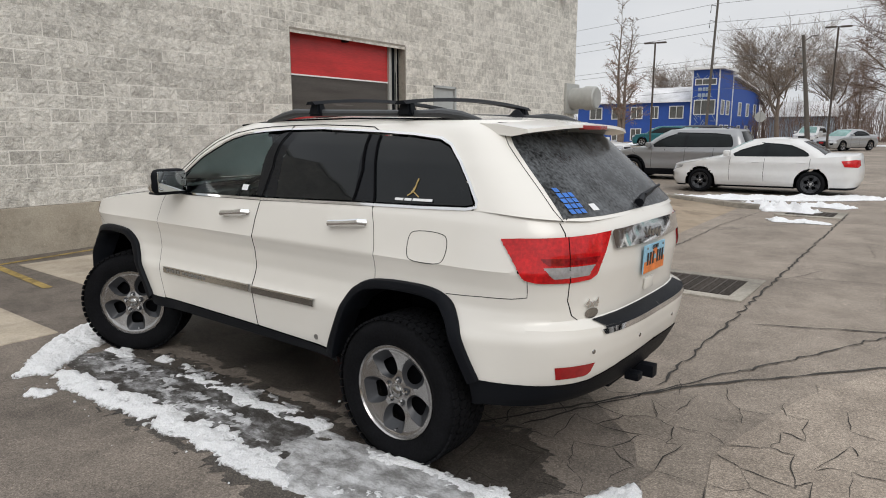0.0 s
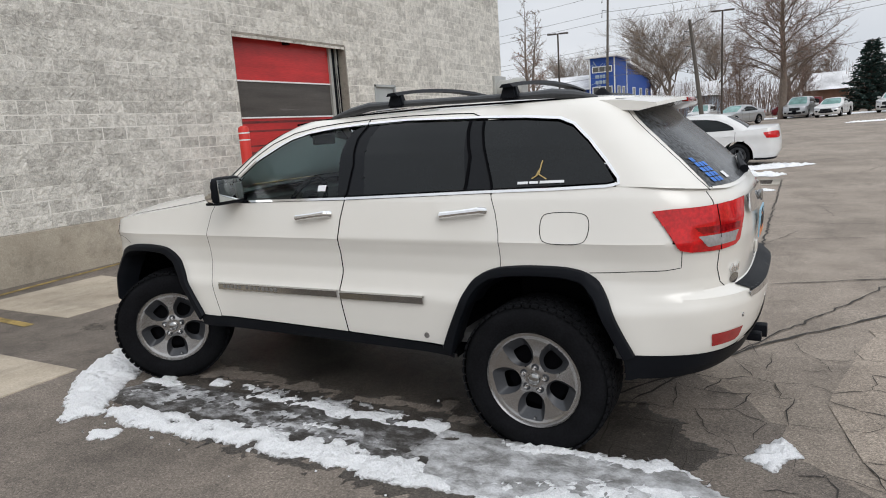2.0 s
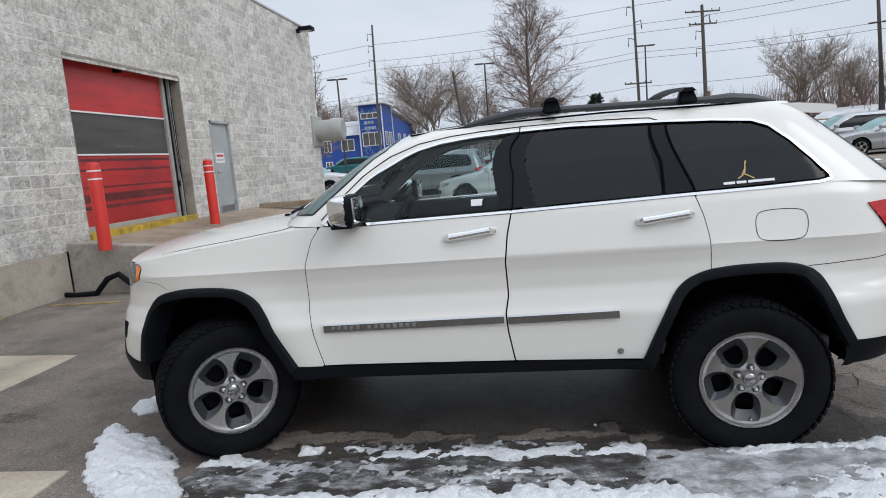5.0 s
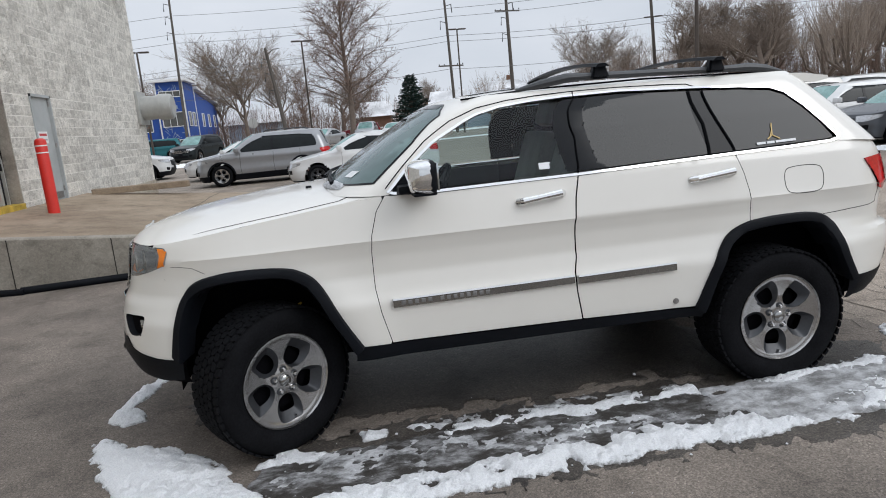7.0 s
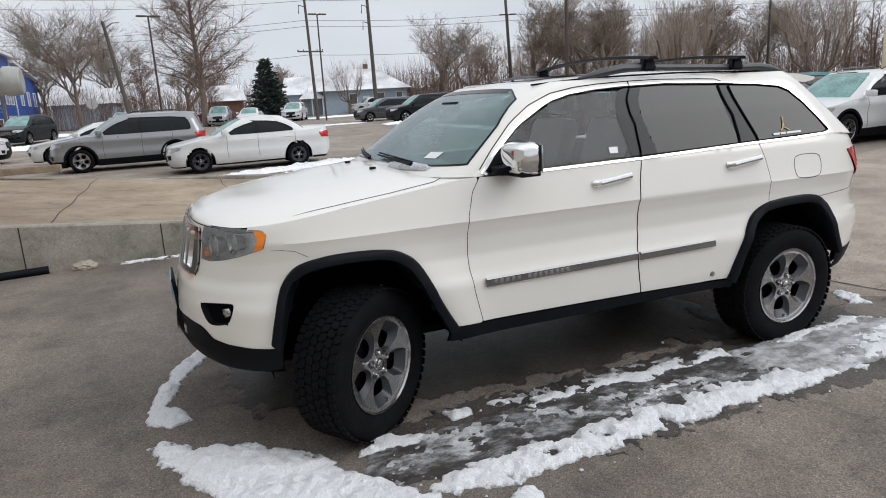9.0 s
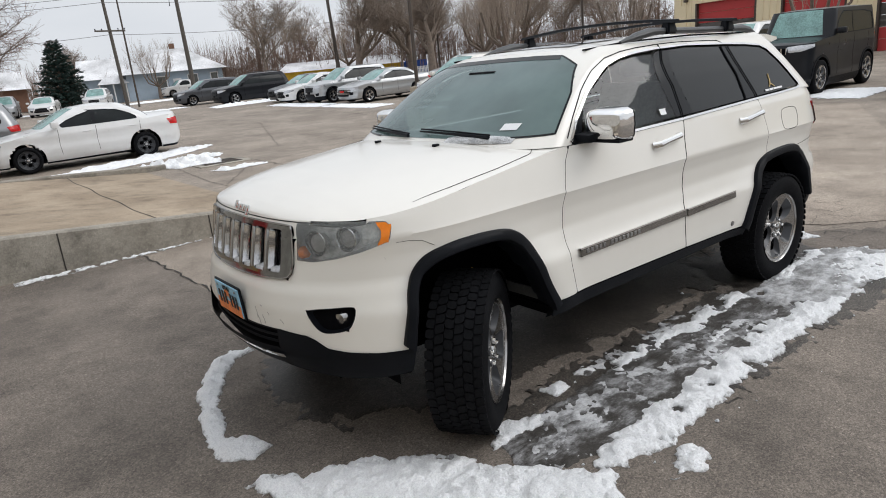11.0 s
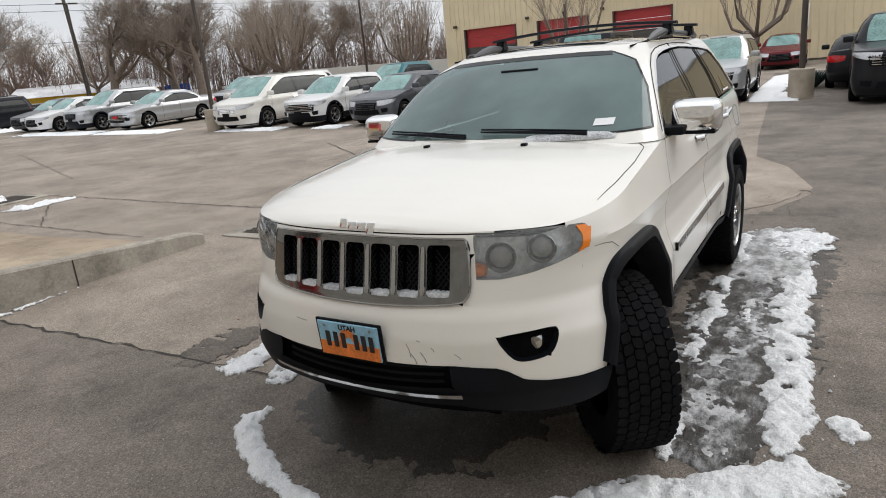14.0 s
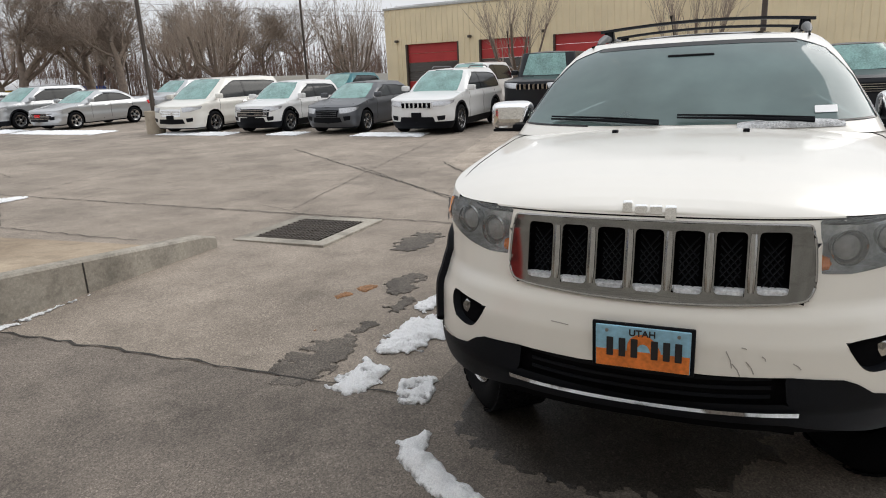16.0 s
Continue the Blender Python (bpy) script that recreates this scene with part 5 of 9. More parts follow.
LAMPGREY = mat("lamp_housing_silver", (0.60, 0.62, 0.635), 0.22, 0.45, var=0.35, scale=16)
TEXGREY = mat("raised_grey_letters", (0.30, 0.30, 0.30), 0.3, 0.7, var=0.1)

# ---- the white off-road car ----
CX, CY = -3.66, 3.42
car = thing("off_road_car", "white lifted four-wheel-drive car with black arches, parked in slush", "car", Matrix.Translation((CX, CY, 0.012)))
FA, RA = -1.4575, 1.4575
def arch_bulge(x, z):
    r1, r2 = np.hypot(x - FA - .0, z - .46), np.hypot(x - RA - .0, z - .46)
    return 0.022 * np.exp(-((r1 - .5) / .13) ** 2) + 0.022 * np.exp(-((r2 - .5) / .13) ** 2)
WIDTH = [(.30, .85), (.42, .895), (.50, .925), (.56, .937), (.70, .943), (.775, .946), (.80, .942), (.84, .929), (.93, .911), (1.03, .917), (1.10, .934), (1.118, .9415), (1.130, .938), (1.19, .925), (1.25, .912), (1.335, .893), (1.40, .865), (1.49, .825), (1.60, .775), (1.70, .722), (1.76, .686), (1.80, .655), (1.83, .615), (1.86, .56)]
low = Shell(WIDTH, [(.30, -2.2), (.42, -2.30), (.52, -2.36), (.60, -2.395), (.70, -2.385), (.80, -2.375), (.88, -2.355), (.93, -2.325), (1.0, -2.305), (1.17, -2.265), (1.20, -2.25), (1.30, -2.12), (1.4, -2.0)],
            [(.30, 2.24), (.42, 2.33), (.5, 2.41), (.62, 2.47), (.72, 2.495), (.80, 2.505), (.85, 2.495), (.87, 2.42), (.95, 2.425), (1.1, 2.44), (1.2, 2.435), (1.3, 2.415), (1.40, 2.35), (1.5, 2.24)],
            [(.3, -1.62), (1.4, -1.55)], [(.3, 1.72), (1.4, 1.78)], fx=.74, fy=.77, bulge=arch_bulge)
BELT = [(-.80, 1.345), (-.54, 1.334), (-.123, 1.342), (.264, 1.347), (.58, 1.355), (1.163, 1.371), (1.554, 1.379), (1.86, 1.392)]
belt = tab([(-2.3, 1.2), (-2.0, 1.2), (-1.9, 1.213), (-1.7, 1.243), (-1.5, 1.270), (-1.2, 1.307), (-.95, 1.338)] + [(x, z) for x, z in BELT] + [(2.0, 1.388), (2.2, 1.368), (2.4, 1.350)])
ARCH_F = [(-1.977, .639), (-1.945, .777), (-1.90, .909), (-1.827, 1.0), (-1.70, 1.036), (-1.55, 1.044), (-1.389, 1.034), (-1.287, 1.005), (-1.194, .924), (-1.083, .704), (-1.001, .560)]
ARCH_FI = [(-1.93, .60), (-1.90, .774), (-1.855, .895), (-1.79, .955), (-1.69, .982), (-1.55, .99), (-1.40, .982), (-1.32, .955), (-1.245, .885), (-1.125, .672), (-1.045, .52)]
ARCH_R = [(.912, .520), (.981, .675), (1.073, .854), (1.147, .935), (1.247, .981), (1.35, .997), (1.47, 1.004), (1.64, 1.0), (1.75, .97), (1.819, .901), (1.898, .722), (1.968, .584)]
ARCH_RI = [(.972, .49), (1.040, .675), (1.125, .835), (1.19, .895), (1.27, .93), (1.36, .944), (1.47, .95), (1.62, .945), (1.71, .915), (1.765, .85), (1.845, .70), (1.915, .56)]
def rounded(pts, n=61):
    """A smooth curve through points (Catmull-Rom)."""
    p = np.array([pts[0]] + pts + [pts[-1]], float)
    out = []
    for t in np.linspace(0, len(pts) - 1.0001, n):
        i, f = int(t), t - int(t)
        a, b, c, d = p[i:i + 4]
        out.append(tuple(.5 * (2 * b + (c - a) * f + (2 * a - 5 * b + 4 * c - d) * f ** 2 + (3 * b - a - 3 * c + d) * f ** 3)))
    return out
ARCH_F, ARCH_FI, ARCH_R, ARCH_RI = map(rounded, (ARCH_F, ARCH_FI, ARCH_R, ARCH_RI))
_mid = lambda a, b: [((p[0] + q[0]) / 2, (p[1] + q[1]) / 2) for p, q in zip(a, b)]
ARCH_FM, ARCH_RM = _mid(ARCH_F, ARCH_FI), _mid(ARCH_R, ARCH_RI)
BODY_F = low.side([(ARCH_FM[0][0], .2)] + ARCH_FM + [(ARCH_FM[-1][0], .2)])
BODY_R = low.side([(ARCH_RM[0][0], .2)] + ARCH_RM + [(ARCH_RM[-1][0], .2)])
HOLE_F = low.side([(ARCH_FI[0][0], .2)] + ARCH_FI + [(ARCH_FI[-1][0], .2)])
HOLE_R = low.side([(ARCH_RI[0][0], .2)] + ARCH_RI + [(ARCH_RI[-1][0], .2)])
top_line = [(u, float(belt(low.at(u, 1.25)[0]))) for u in np.linspace(0, low.end, 90)]
# lower edge of the white panels, nose to tail
white_low = low.front([(0.0, .705), (.2, .70), (.45, .708), (.60, .698), (.64, .682), (.69, .645), (.76, .627)]) + low.side([(-2.07, .612), (-1.975, .61), (-1.3, .62), (-1.0, .558), (-.85, .552), (.2, .535), (.74, .520), (.93, .515), (1.4, .57), (1.968, .582), (2.1, .578)]) + low.back([(.80, .575), (.70, .575), (.62, .58), (.54, .60), (.4, .63), (.0, .65)])
body_keep = white_low + top_line[::-1]
MID_CUT = [(.236, .535), (.208, .711), (.202, .806), (.221, .899), (.217, 1.082), (.236, 1.231), (.264, 1.346)]
FRONT_CUT = [(-.849, .553), (-.892, .728), (-.911, .861), (-.910, 1.054), (-.901, 1.148), (-.863, 1.27), (-.81, 1.346)]
REAR_CUT = [(1.195, .918), (1.277, .965), (1.279, 1.06), (1.273, 1.164), (1.253, 1.267), (1.218, 1.372)]
FDOOR = low.side(FRONT_CUT + [p for p in BELT if -.8 < p[0] < .25] + MID_CUT[::-1] + [(-.3, .545)])
RDOOR = low.side(MID_CUT + [p for p in BELT if .3 < p[0] < 1.2] + REAR_CUT[::-1] + [(1.105, .835), (1.01, .66), (.945, .522), (.7, .522)])
HEAD = low.front([(.50, 1.192), (.505, 1.14), (.515, 1.025), (.60, 1.022), (.70, 1.038), (.78, 1.062)]) + low.side([(-2.0, 1.085), (-1.96, 1.10), (-1.938, 1.165), (-1.955, 1.19), (-2.05, 1.196)]) + low.front([(.70, 1.198)])
GRILLE = low.front([(0, 1.17), (.46, 1.178), (.485, 1.17), (.50, 1.0), (.488, .955), (.46, .935), (.25, .921), (0, .915)])
FOG = low.front([(.595, .812), (.63, .822), (.70, .828), (.775, .834), (.79, .82), (.785, .76), (.77, .728), (.71, .714), (.665, .718), (.63, .757)])
FOG = smooth_poly(FOG, 2)
TAIL = low.side([(2.045, 1.272), (2.06, 1.248), (2.16, 1.09)]) + low.back([(.84, 1.076), (.72, 1.072), (.62, 1.080), (.585, 1.10), (.55, 1.16), (.455, 1.292), (.60, 1.286), (.80, 1.280)]) + low.side([(2.12, 1.278)])
REFL = low.back([(.80, .672), (.62, .676), (.635, .625), (.66, .612), (.785, .608)])
HATCH = low.back([(0, 1.345), (.722, 1.345), (.722, 1.30), (.722, 1.07), (.715, .98), (.69, .905), (.65, .872), (0, .872)])
FUEL = smooth_poly(low.side([(1.50, 1.235), (1.53, 1.272), (1.72, 1.272), (1.754, 1.235), (1.746, 1.15), (1.71, 1.115), (1.53, 1.117), (1.50, 1.15)]), 2)
QTR = low.side([(1.75, .975), (1.95, .985), (2.1, .99), (2.165, 1.0), (2.172, 1.09)])

STEP = 0.016
def islands(bm):
    """The connected pieces of a bmesh, largest first."""
    bm.verts.index_update()
    seen, out = set(), []
    for f0 in bm.faces:
        if f0 in seen:
            continue
        stack, got = [f0], []
        seen.add(f0)
        while stack:
            f = stack.pop()
            got.append(f)
            for e in f.edges:
                for q in e.link_faces:
                    if q not in seen:
                        seen.add(q)
                        stack.append(q)
        ids = {}
        fs = [tuple(ids.setdefault(v, len(ids)) for v in f.verts) for f in got]
        out.append(([tuple(v.co) for v in ids], fs))
    bm.free()
    return sorted(out, key=lambda g: -len(g[1]))
for piece in islands(low.sheet(STEP, body_keep, [BODY_F, BODY_R, FDOOR, RDOOR, HEAD, GRILLE, FOG, TAIL])):
    if len(piece[1]) > 20:
        part("body_panel", piece, WHITE, car, smooth=30)
for nm, poly in (("front_door", FDOOR), ("rear_door", RDOOR)):
    g = low.sheet(STEP, inset(poly, .008), both=False)
    d = part(nm, g, WHITE, car, smooth=30)
    part(nm, other_side(g), WHITE, car, smooth=30)
# near-black backing, added so that the open door gaps look shaded
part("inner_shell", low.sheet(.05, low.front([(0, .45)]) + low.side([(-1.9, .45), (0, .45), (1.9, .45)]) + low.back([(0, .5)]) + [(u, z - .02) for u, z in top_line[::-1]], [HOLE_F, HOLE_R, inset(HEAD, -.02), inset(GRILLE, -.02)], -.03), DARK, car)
black_keep = [(u, z + .001) for u, z in white_low] + low.back([(0, .48), (.5, .48), (.75, .46)]) + low.side([(2.1, .455), (1.97, .455), (1.94, .44), (1.0, .44), (.93, .462), (.2, .468), (-.9, .476), (-1.05, .476), (-1.94, .50), (-2.05, .485)]) + low.front([(.7, .49), (.5, .525), (.45, .535), (0, .53)])
lower_holes = [HOLE_F, HOLE_R, low.front([(0, .700), (.43, .704), (.44, .622), (0, .600)])]
part("lower_cladding", low.sheet(STEP, black_keep, lower_holes, .006), BLACKP, car, "black plastic lower bumpers and sills", smooth=30)
intake = low.sheet(.04, low.front([(0, .71), (.44, .72), (.44, .62), (0, .59)]), lift=-.05)
part("lower_intake", intake, DARK, car)
for z in (.625, .655, .685):
    part("intake_slat", low.strip(low.front([(0, z - .006), (.2, z - .002), (.40, z + .01)]), .012, -.02), BLACKP, car)
    part("intake_slat", other_side(low.strip(low.front([(0, z - .006), (.2, z - .002), (.40, z + .01)]), .012, -.02)), BLACKP, car)
part("bumper_strip", weld(mirror(low.sheet(.02, low.front([(0, .590), (.25, .594), (.475, .600), (.475, .584), (.25, .577), (0, .573)]), lift=.016, both=False))), CHROME, car, "chrome lower bumper strip")
for sgn in (1, -1):
    for nm, outer, inner in (("front_arch", ARCH_F, ARCH_FI), ("rear_arch", ARCH_R, ARCH_RI)):
        rows = []
        o2 = low.side(outer)
        i2 = low.side(inner)
        n = len(o2)
        tt = np.linspace(0, n - 1, 60)
        ip = lambda a, k: np.interp(tt, np.arange(n), [q[k] for q in a])
        ou, oz, iu, iz = ip(o2, 0), ip(o2, 1), ip(i2, 0), ip(i2, 1)
        for f, lift in ((0, -.004), (0, .013), (.12, .026), (.5, .034), (.88, .032), (1.0, .019), (1.0, -.05), (1.05, -.12)):
            rows.append(np.stack(low.at(ou + (iu - ou) * f, oz + (iz - oz) * f, lift), -1))
        V = np.concatenate(rows)
        idx = np.arange(len(V)).reshape(len(rows), 60)
        F = np.stack([idx[:-1, :-1], idx[:-1, 1:], idx[1:, 1:], idx[1:, :-1]], -1).reshape(-1, 4)
        g = V, F
        part(nm, g if sgn > 0 else other_side(g), BLACKP, car, "black plastic wheel arch flare", smooth=40)
        c = FA if nm == "front_arch" else RA
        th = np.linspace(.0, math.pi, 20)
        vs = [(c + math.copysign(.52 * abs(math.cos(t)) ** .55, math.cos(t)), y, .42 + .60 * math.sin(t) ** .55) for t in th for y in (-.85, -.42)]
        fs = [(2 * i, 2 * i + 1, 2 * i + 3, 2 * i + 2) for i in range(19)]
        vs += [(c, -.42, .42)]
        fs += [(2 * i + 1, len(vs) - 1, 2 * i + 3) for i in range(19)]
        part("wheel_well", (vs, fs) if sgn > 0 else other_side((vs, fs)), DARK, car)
# the first boxes are unseen dark plates added to close the arch tops
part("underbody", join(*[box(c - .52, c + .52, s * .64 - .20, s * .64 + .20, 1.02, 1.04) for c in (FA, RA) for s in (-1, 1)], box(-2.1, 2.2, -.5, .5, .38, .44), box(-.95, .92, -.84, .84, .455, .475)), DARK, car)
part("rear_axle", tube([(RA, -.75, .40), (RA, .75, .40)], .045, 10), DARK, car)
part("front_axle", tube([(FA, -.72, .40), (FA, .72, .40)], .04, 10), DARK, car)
part("hitch_receiver", join(box(2.34, 2.50, -.035, .035, .43, .50, .008), box(2.30, 2.36, -.30, .30, .43, .47, .01)), BLACKP, car, "black tow hitch receiver")
part("tow_plug", box(2.40, 2.48, -.20, -.13, .455, .50, .012), BLACKP, car)
for s in (-1, 1):
    part("exhaust_tip", shift(lathe([(.03, 0), (.038, 0), (.038, .16), (.03, .16)], 14), pose(2.16, s * .62, .44, 0, 0, 90)), STEEL, car)
part("spring", tube([(FA + .1 + .04 * math.cos(t), -.62 + .04 * math.sin(t), .62 + t * .012) for t in np.linspace(0, 12, 30)], .008, 6), YELLOW, car, "yellow suspension spring")

# bonnet, screen, roof
hood_z = tab([(-2.262, 1.2), (-2.23, 1.222), (-2.18, 1.243), (-2.1, 1.266), (-2.0, 1.290), (-1.8, 1.322), (-1.5, 1.356), (-1.2, 1.383), (-.95, 1.398), (-.8, 1.402)])
us = np.concatenate([np.linspace(0, low.A0, 46)[:-1] , np.linspace(low.A0, float(low.ux(-.79, 1.33)), 20)])
hood = cap(low, lambda u: float(belt(low.at(u, 1.25)[0])), us, hood_z, 3.0, 16)
part("bonnet", hood, WHITE, car, "long white bonnet with a soft crown", smooth=50)
def hood_pt(x, y):
    """A place on the bonnet, with its normal."""
    def z(x, y):
        u = float(low.ux(x, 1.25))
        e = float(belt(x))
        w = abs(float(low.at(u, e)[1]))
        return e + (max(float(hood_z(x)), e) - e) * (1 - min(1, abs(y) / w) ** 3.0)
    n = Vector((-(z(x + .01, y) - z(x - .01, y)) / .02, -(z(x, y + .01) - z(x, y - .01)) / .02, 1)).normalized()
    return (x, y, z(x, y)), n
for s in (-1, 1):
    line = [(-.99, .80), (-1.05, .845), (-1.3, .862), (-1.6, .862), (-1.8, .848), (-1.92, .822), (-1.99, .785)]
    pts = [hood_pt(float(np.interp(t, range(7), [p[0] for p in line])), s * float(np.interp(t, range(7), [p[1] for p in line]))) for t in np.linspace(0, 6, 40)]
    part("bonnet_gap", ribbon(pts, .0024, .002, thick=.005), DARK, car)
    (px, py, pz), n = hood_pt(-1.22, s * .29)
    part("washer_jet", box(px - .015, px + .02, py - .014, py + .014, pz - .006, pz + .013, .005), BLACKP, car)
part("bonnet_gap", ribbon([(tuple(np.array(low.at(low.uf(y, 1.192), 1.192)) * (1, (-1 if y > 0 else 1), 1)), tuple(low.normal(low.uf(abs(y), 1.192), 1.192) * (1, (-1 if y > 0 else 1), 1))) for y in np.linspace(-.66, .66, 60)], .005, .001), DARK, car)

up = Shell(WIDTH, [(1.30, -1.22), (1.38, -1.13), (1.5, -.945), (1.65, -.71), (1.75, -.535), (1.80, -.43), (1.83, -.36), (1.86, -.3)],
           [(1.30, 2.43), (1.36, 2.37), (1.5, 2.225), (1.65, 2.055), (1.75, 1.945), (1.83, 1.86), (1.86, 1.82)],
           [(1.30, -.90), (1.376, -.80), (1.468, -.70), (1.612, -.54), (1.70, -.41), (1.76, -.27), (1.80, -.14), (1.83, -.02), (1.86, .1)],
           [(1.30, 1.92), (1.4, 1.90), (1.75, 1.66), (1.86, 1.55)], fx=.95, fy=.62, rx=.75, ry=.55)
DLO = up.side([(-.79, 1.357), (-.73, 1.345), (-.54, 1.340), (-.123, 1.346), (.264, 1.351), (.58, 1.359), (1.163, 1.375), (1.554, 1.383), (1.83, 1.393), (1.885, 1.404), (1.882, 1.43), (1.815, 1.515), (1.727, 1.615), (1.634, 1.70), (1.556, 1.732), (1.36, 1.752), (1.1, 1.766), (.616, 1.785), (.288, 1.780), (.08, 1.770), (-.115, 1.752), (-.245, 1.722), (-.376, 1.664), (-.522, 1.588), (-.68, 1.465)])
ROOF_EDGE = 1.825
WSG = up.front([(0, 1.40), (.45, 1.40), (.68, 1.405)]) + [(float(up.ux(-.855, 1.41)), 1.41), (float(up.ux(-.62, 1.60)), 1.60), (float(up.ux(-.44, 1.735)), 1.735)] + up.front([(.50, 1.792), (.3, 1.80), (0, 1.803)])
RG = up.back([(0, 1.362), (.45, 1.362), (.70, 1.366), (.705, 1.39), (.60, 1.70), (.56, 1.755), (.3, 1.765), (0, 1.765)])
up_keep = [(0, 1.36)] + up.side([(-.95, 1.35)] + BELT + [(2.0, 1.386)]) + up.back([(.6, 1.348), (0, 1.346)]) + [(up.end, ROOF_EDGE), (0, ROOF_EDGE)]
part("upper_body", up.sheet(STEP, up_keep, [DLO, WSG, RG]), WHITE, car, "white pillars and roof rails area", smooth=30)
roof_z = tab([(-.38, 1.825), (-.25, 1.842), (-.05, 1.862), (.25, 1.876), (.6, 1.882), (1.0, 1.878), (1.4, 1.864), (1.7, 1.845), (1.88, 1.825)])
part("roof", cap(up, lambda u: ROOF_EDGE, np.linspace(0, up.end, 90), roof_z, 2.4, 14), WHITE, car, smooth=50)
part("sunroof", patch(lambda u, v: (u, v, ROOF_EDGE + (roof_z(u) - ROOF_EDGE) * (1 - np.abs(v / .66) ** 2.4) + .003), -.20, .38, -.40, .40, .05), GLASS_TINT, car, "dark glass sunroof")
part("windscreen", up.sheet(.03, WSG, lift=.002), GLASS_WS, car, "windscreen with frost and melting snow")
part("windscreen_band", up.strip(WSG[1:8], .011, .004), GLOSSB, car, "black edge band")
part("windscreen_band", other_side(up.strip(WSG[1:8], .011, .004)), GLOSSB, car)
part("windscreen_top_band", up.sheet(.03, up.front([(0, 1.782), (.3, 1.779), (.52, 1.772), (.50, 1.793), (.3, 1.801), (0, 1.804)]), lift=.004), GLOSSB, car)
part("rear_window", up.sheet(.03, RG, lift=.002), GLASS_FROSTED, car, "tinted rear window dusted with frost")
panes = [("front_side_window", GLASS_CLEAR, [(-.70, 1.36), (.205, 1.371), (.252, 1.752), (.08, 1.752), (-.115, 1.734), (-.245, 1.704), (-.376, 1.646), (-.522, 1.57), (-.64, 1.478)], "clear front side window"),
         ("rear_side_window", GLASS_TINT, [(.395, 1.373), (1.06, 1.39), (1.03, 1.752), (.616, 1.769), (.425, 1.766)], "dark tinted rear side window"),
         ("quarter_window", GLASS_TINT, [(1.215, 1.393), (1.82, 1.41), (1.862, 1.418), (1.80, 1.51), (1.715, 1.605), (1.63, 1.683), (1.55, 1.715), (1.36, 1.735), (1.115, 1.748)], "dark tinted quarter window"),
         ("pillar_trim", GLOSSB, [(.205, 1.371), (.395, 1.373), (.425, 1.766), (.29, 1.764), (.252, 1.755)], "gloss black door pillar"),
         ("pillar_trim", GLOSSB, [(1.06, 1.39), (1.215, 1.393), (1.115, 1.748), (1.03, 1.752)], "gloss black door pillar"),
         ("mirror_sail", BLACKP, [(-.785, 1.36), (-.70, 1.36), (-.60, 1.50), (-.66, 1.462)], "black mirror base panel")]
for nm, m_, poly, lab in panes:
    g = up.sheet(.014, up.side(poly), lift=-.004 if m_ is GLASS_CLEAR else -.002, both=False)
    part(nm, g, m_, car, lab)
    part(nm, other_side(g), m_, car, lab)
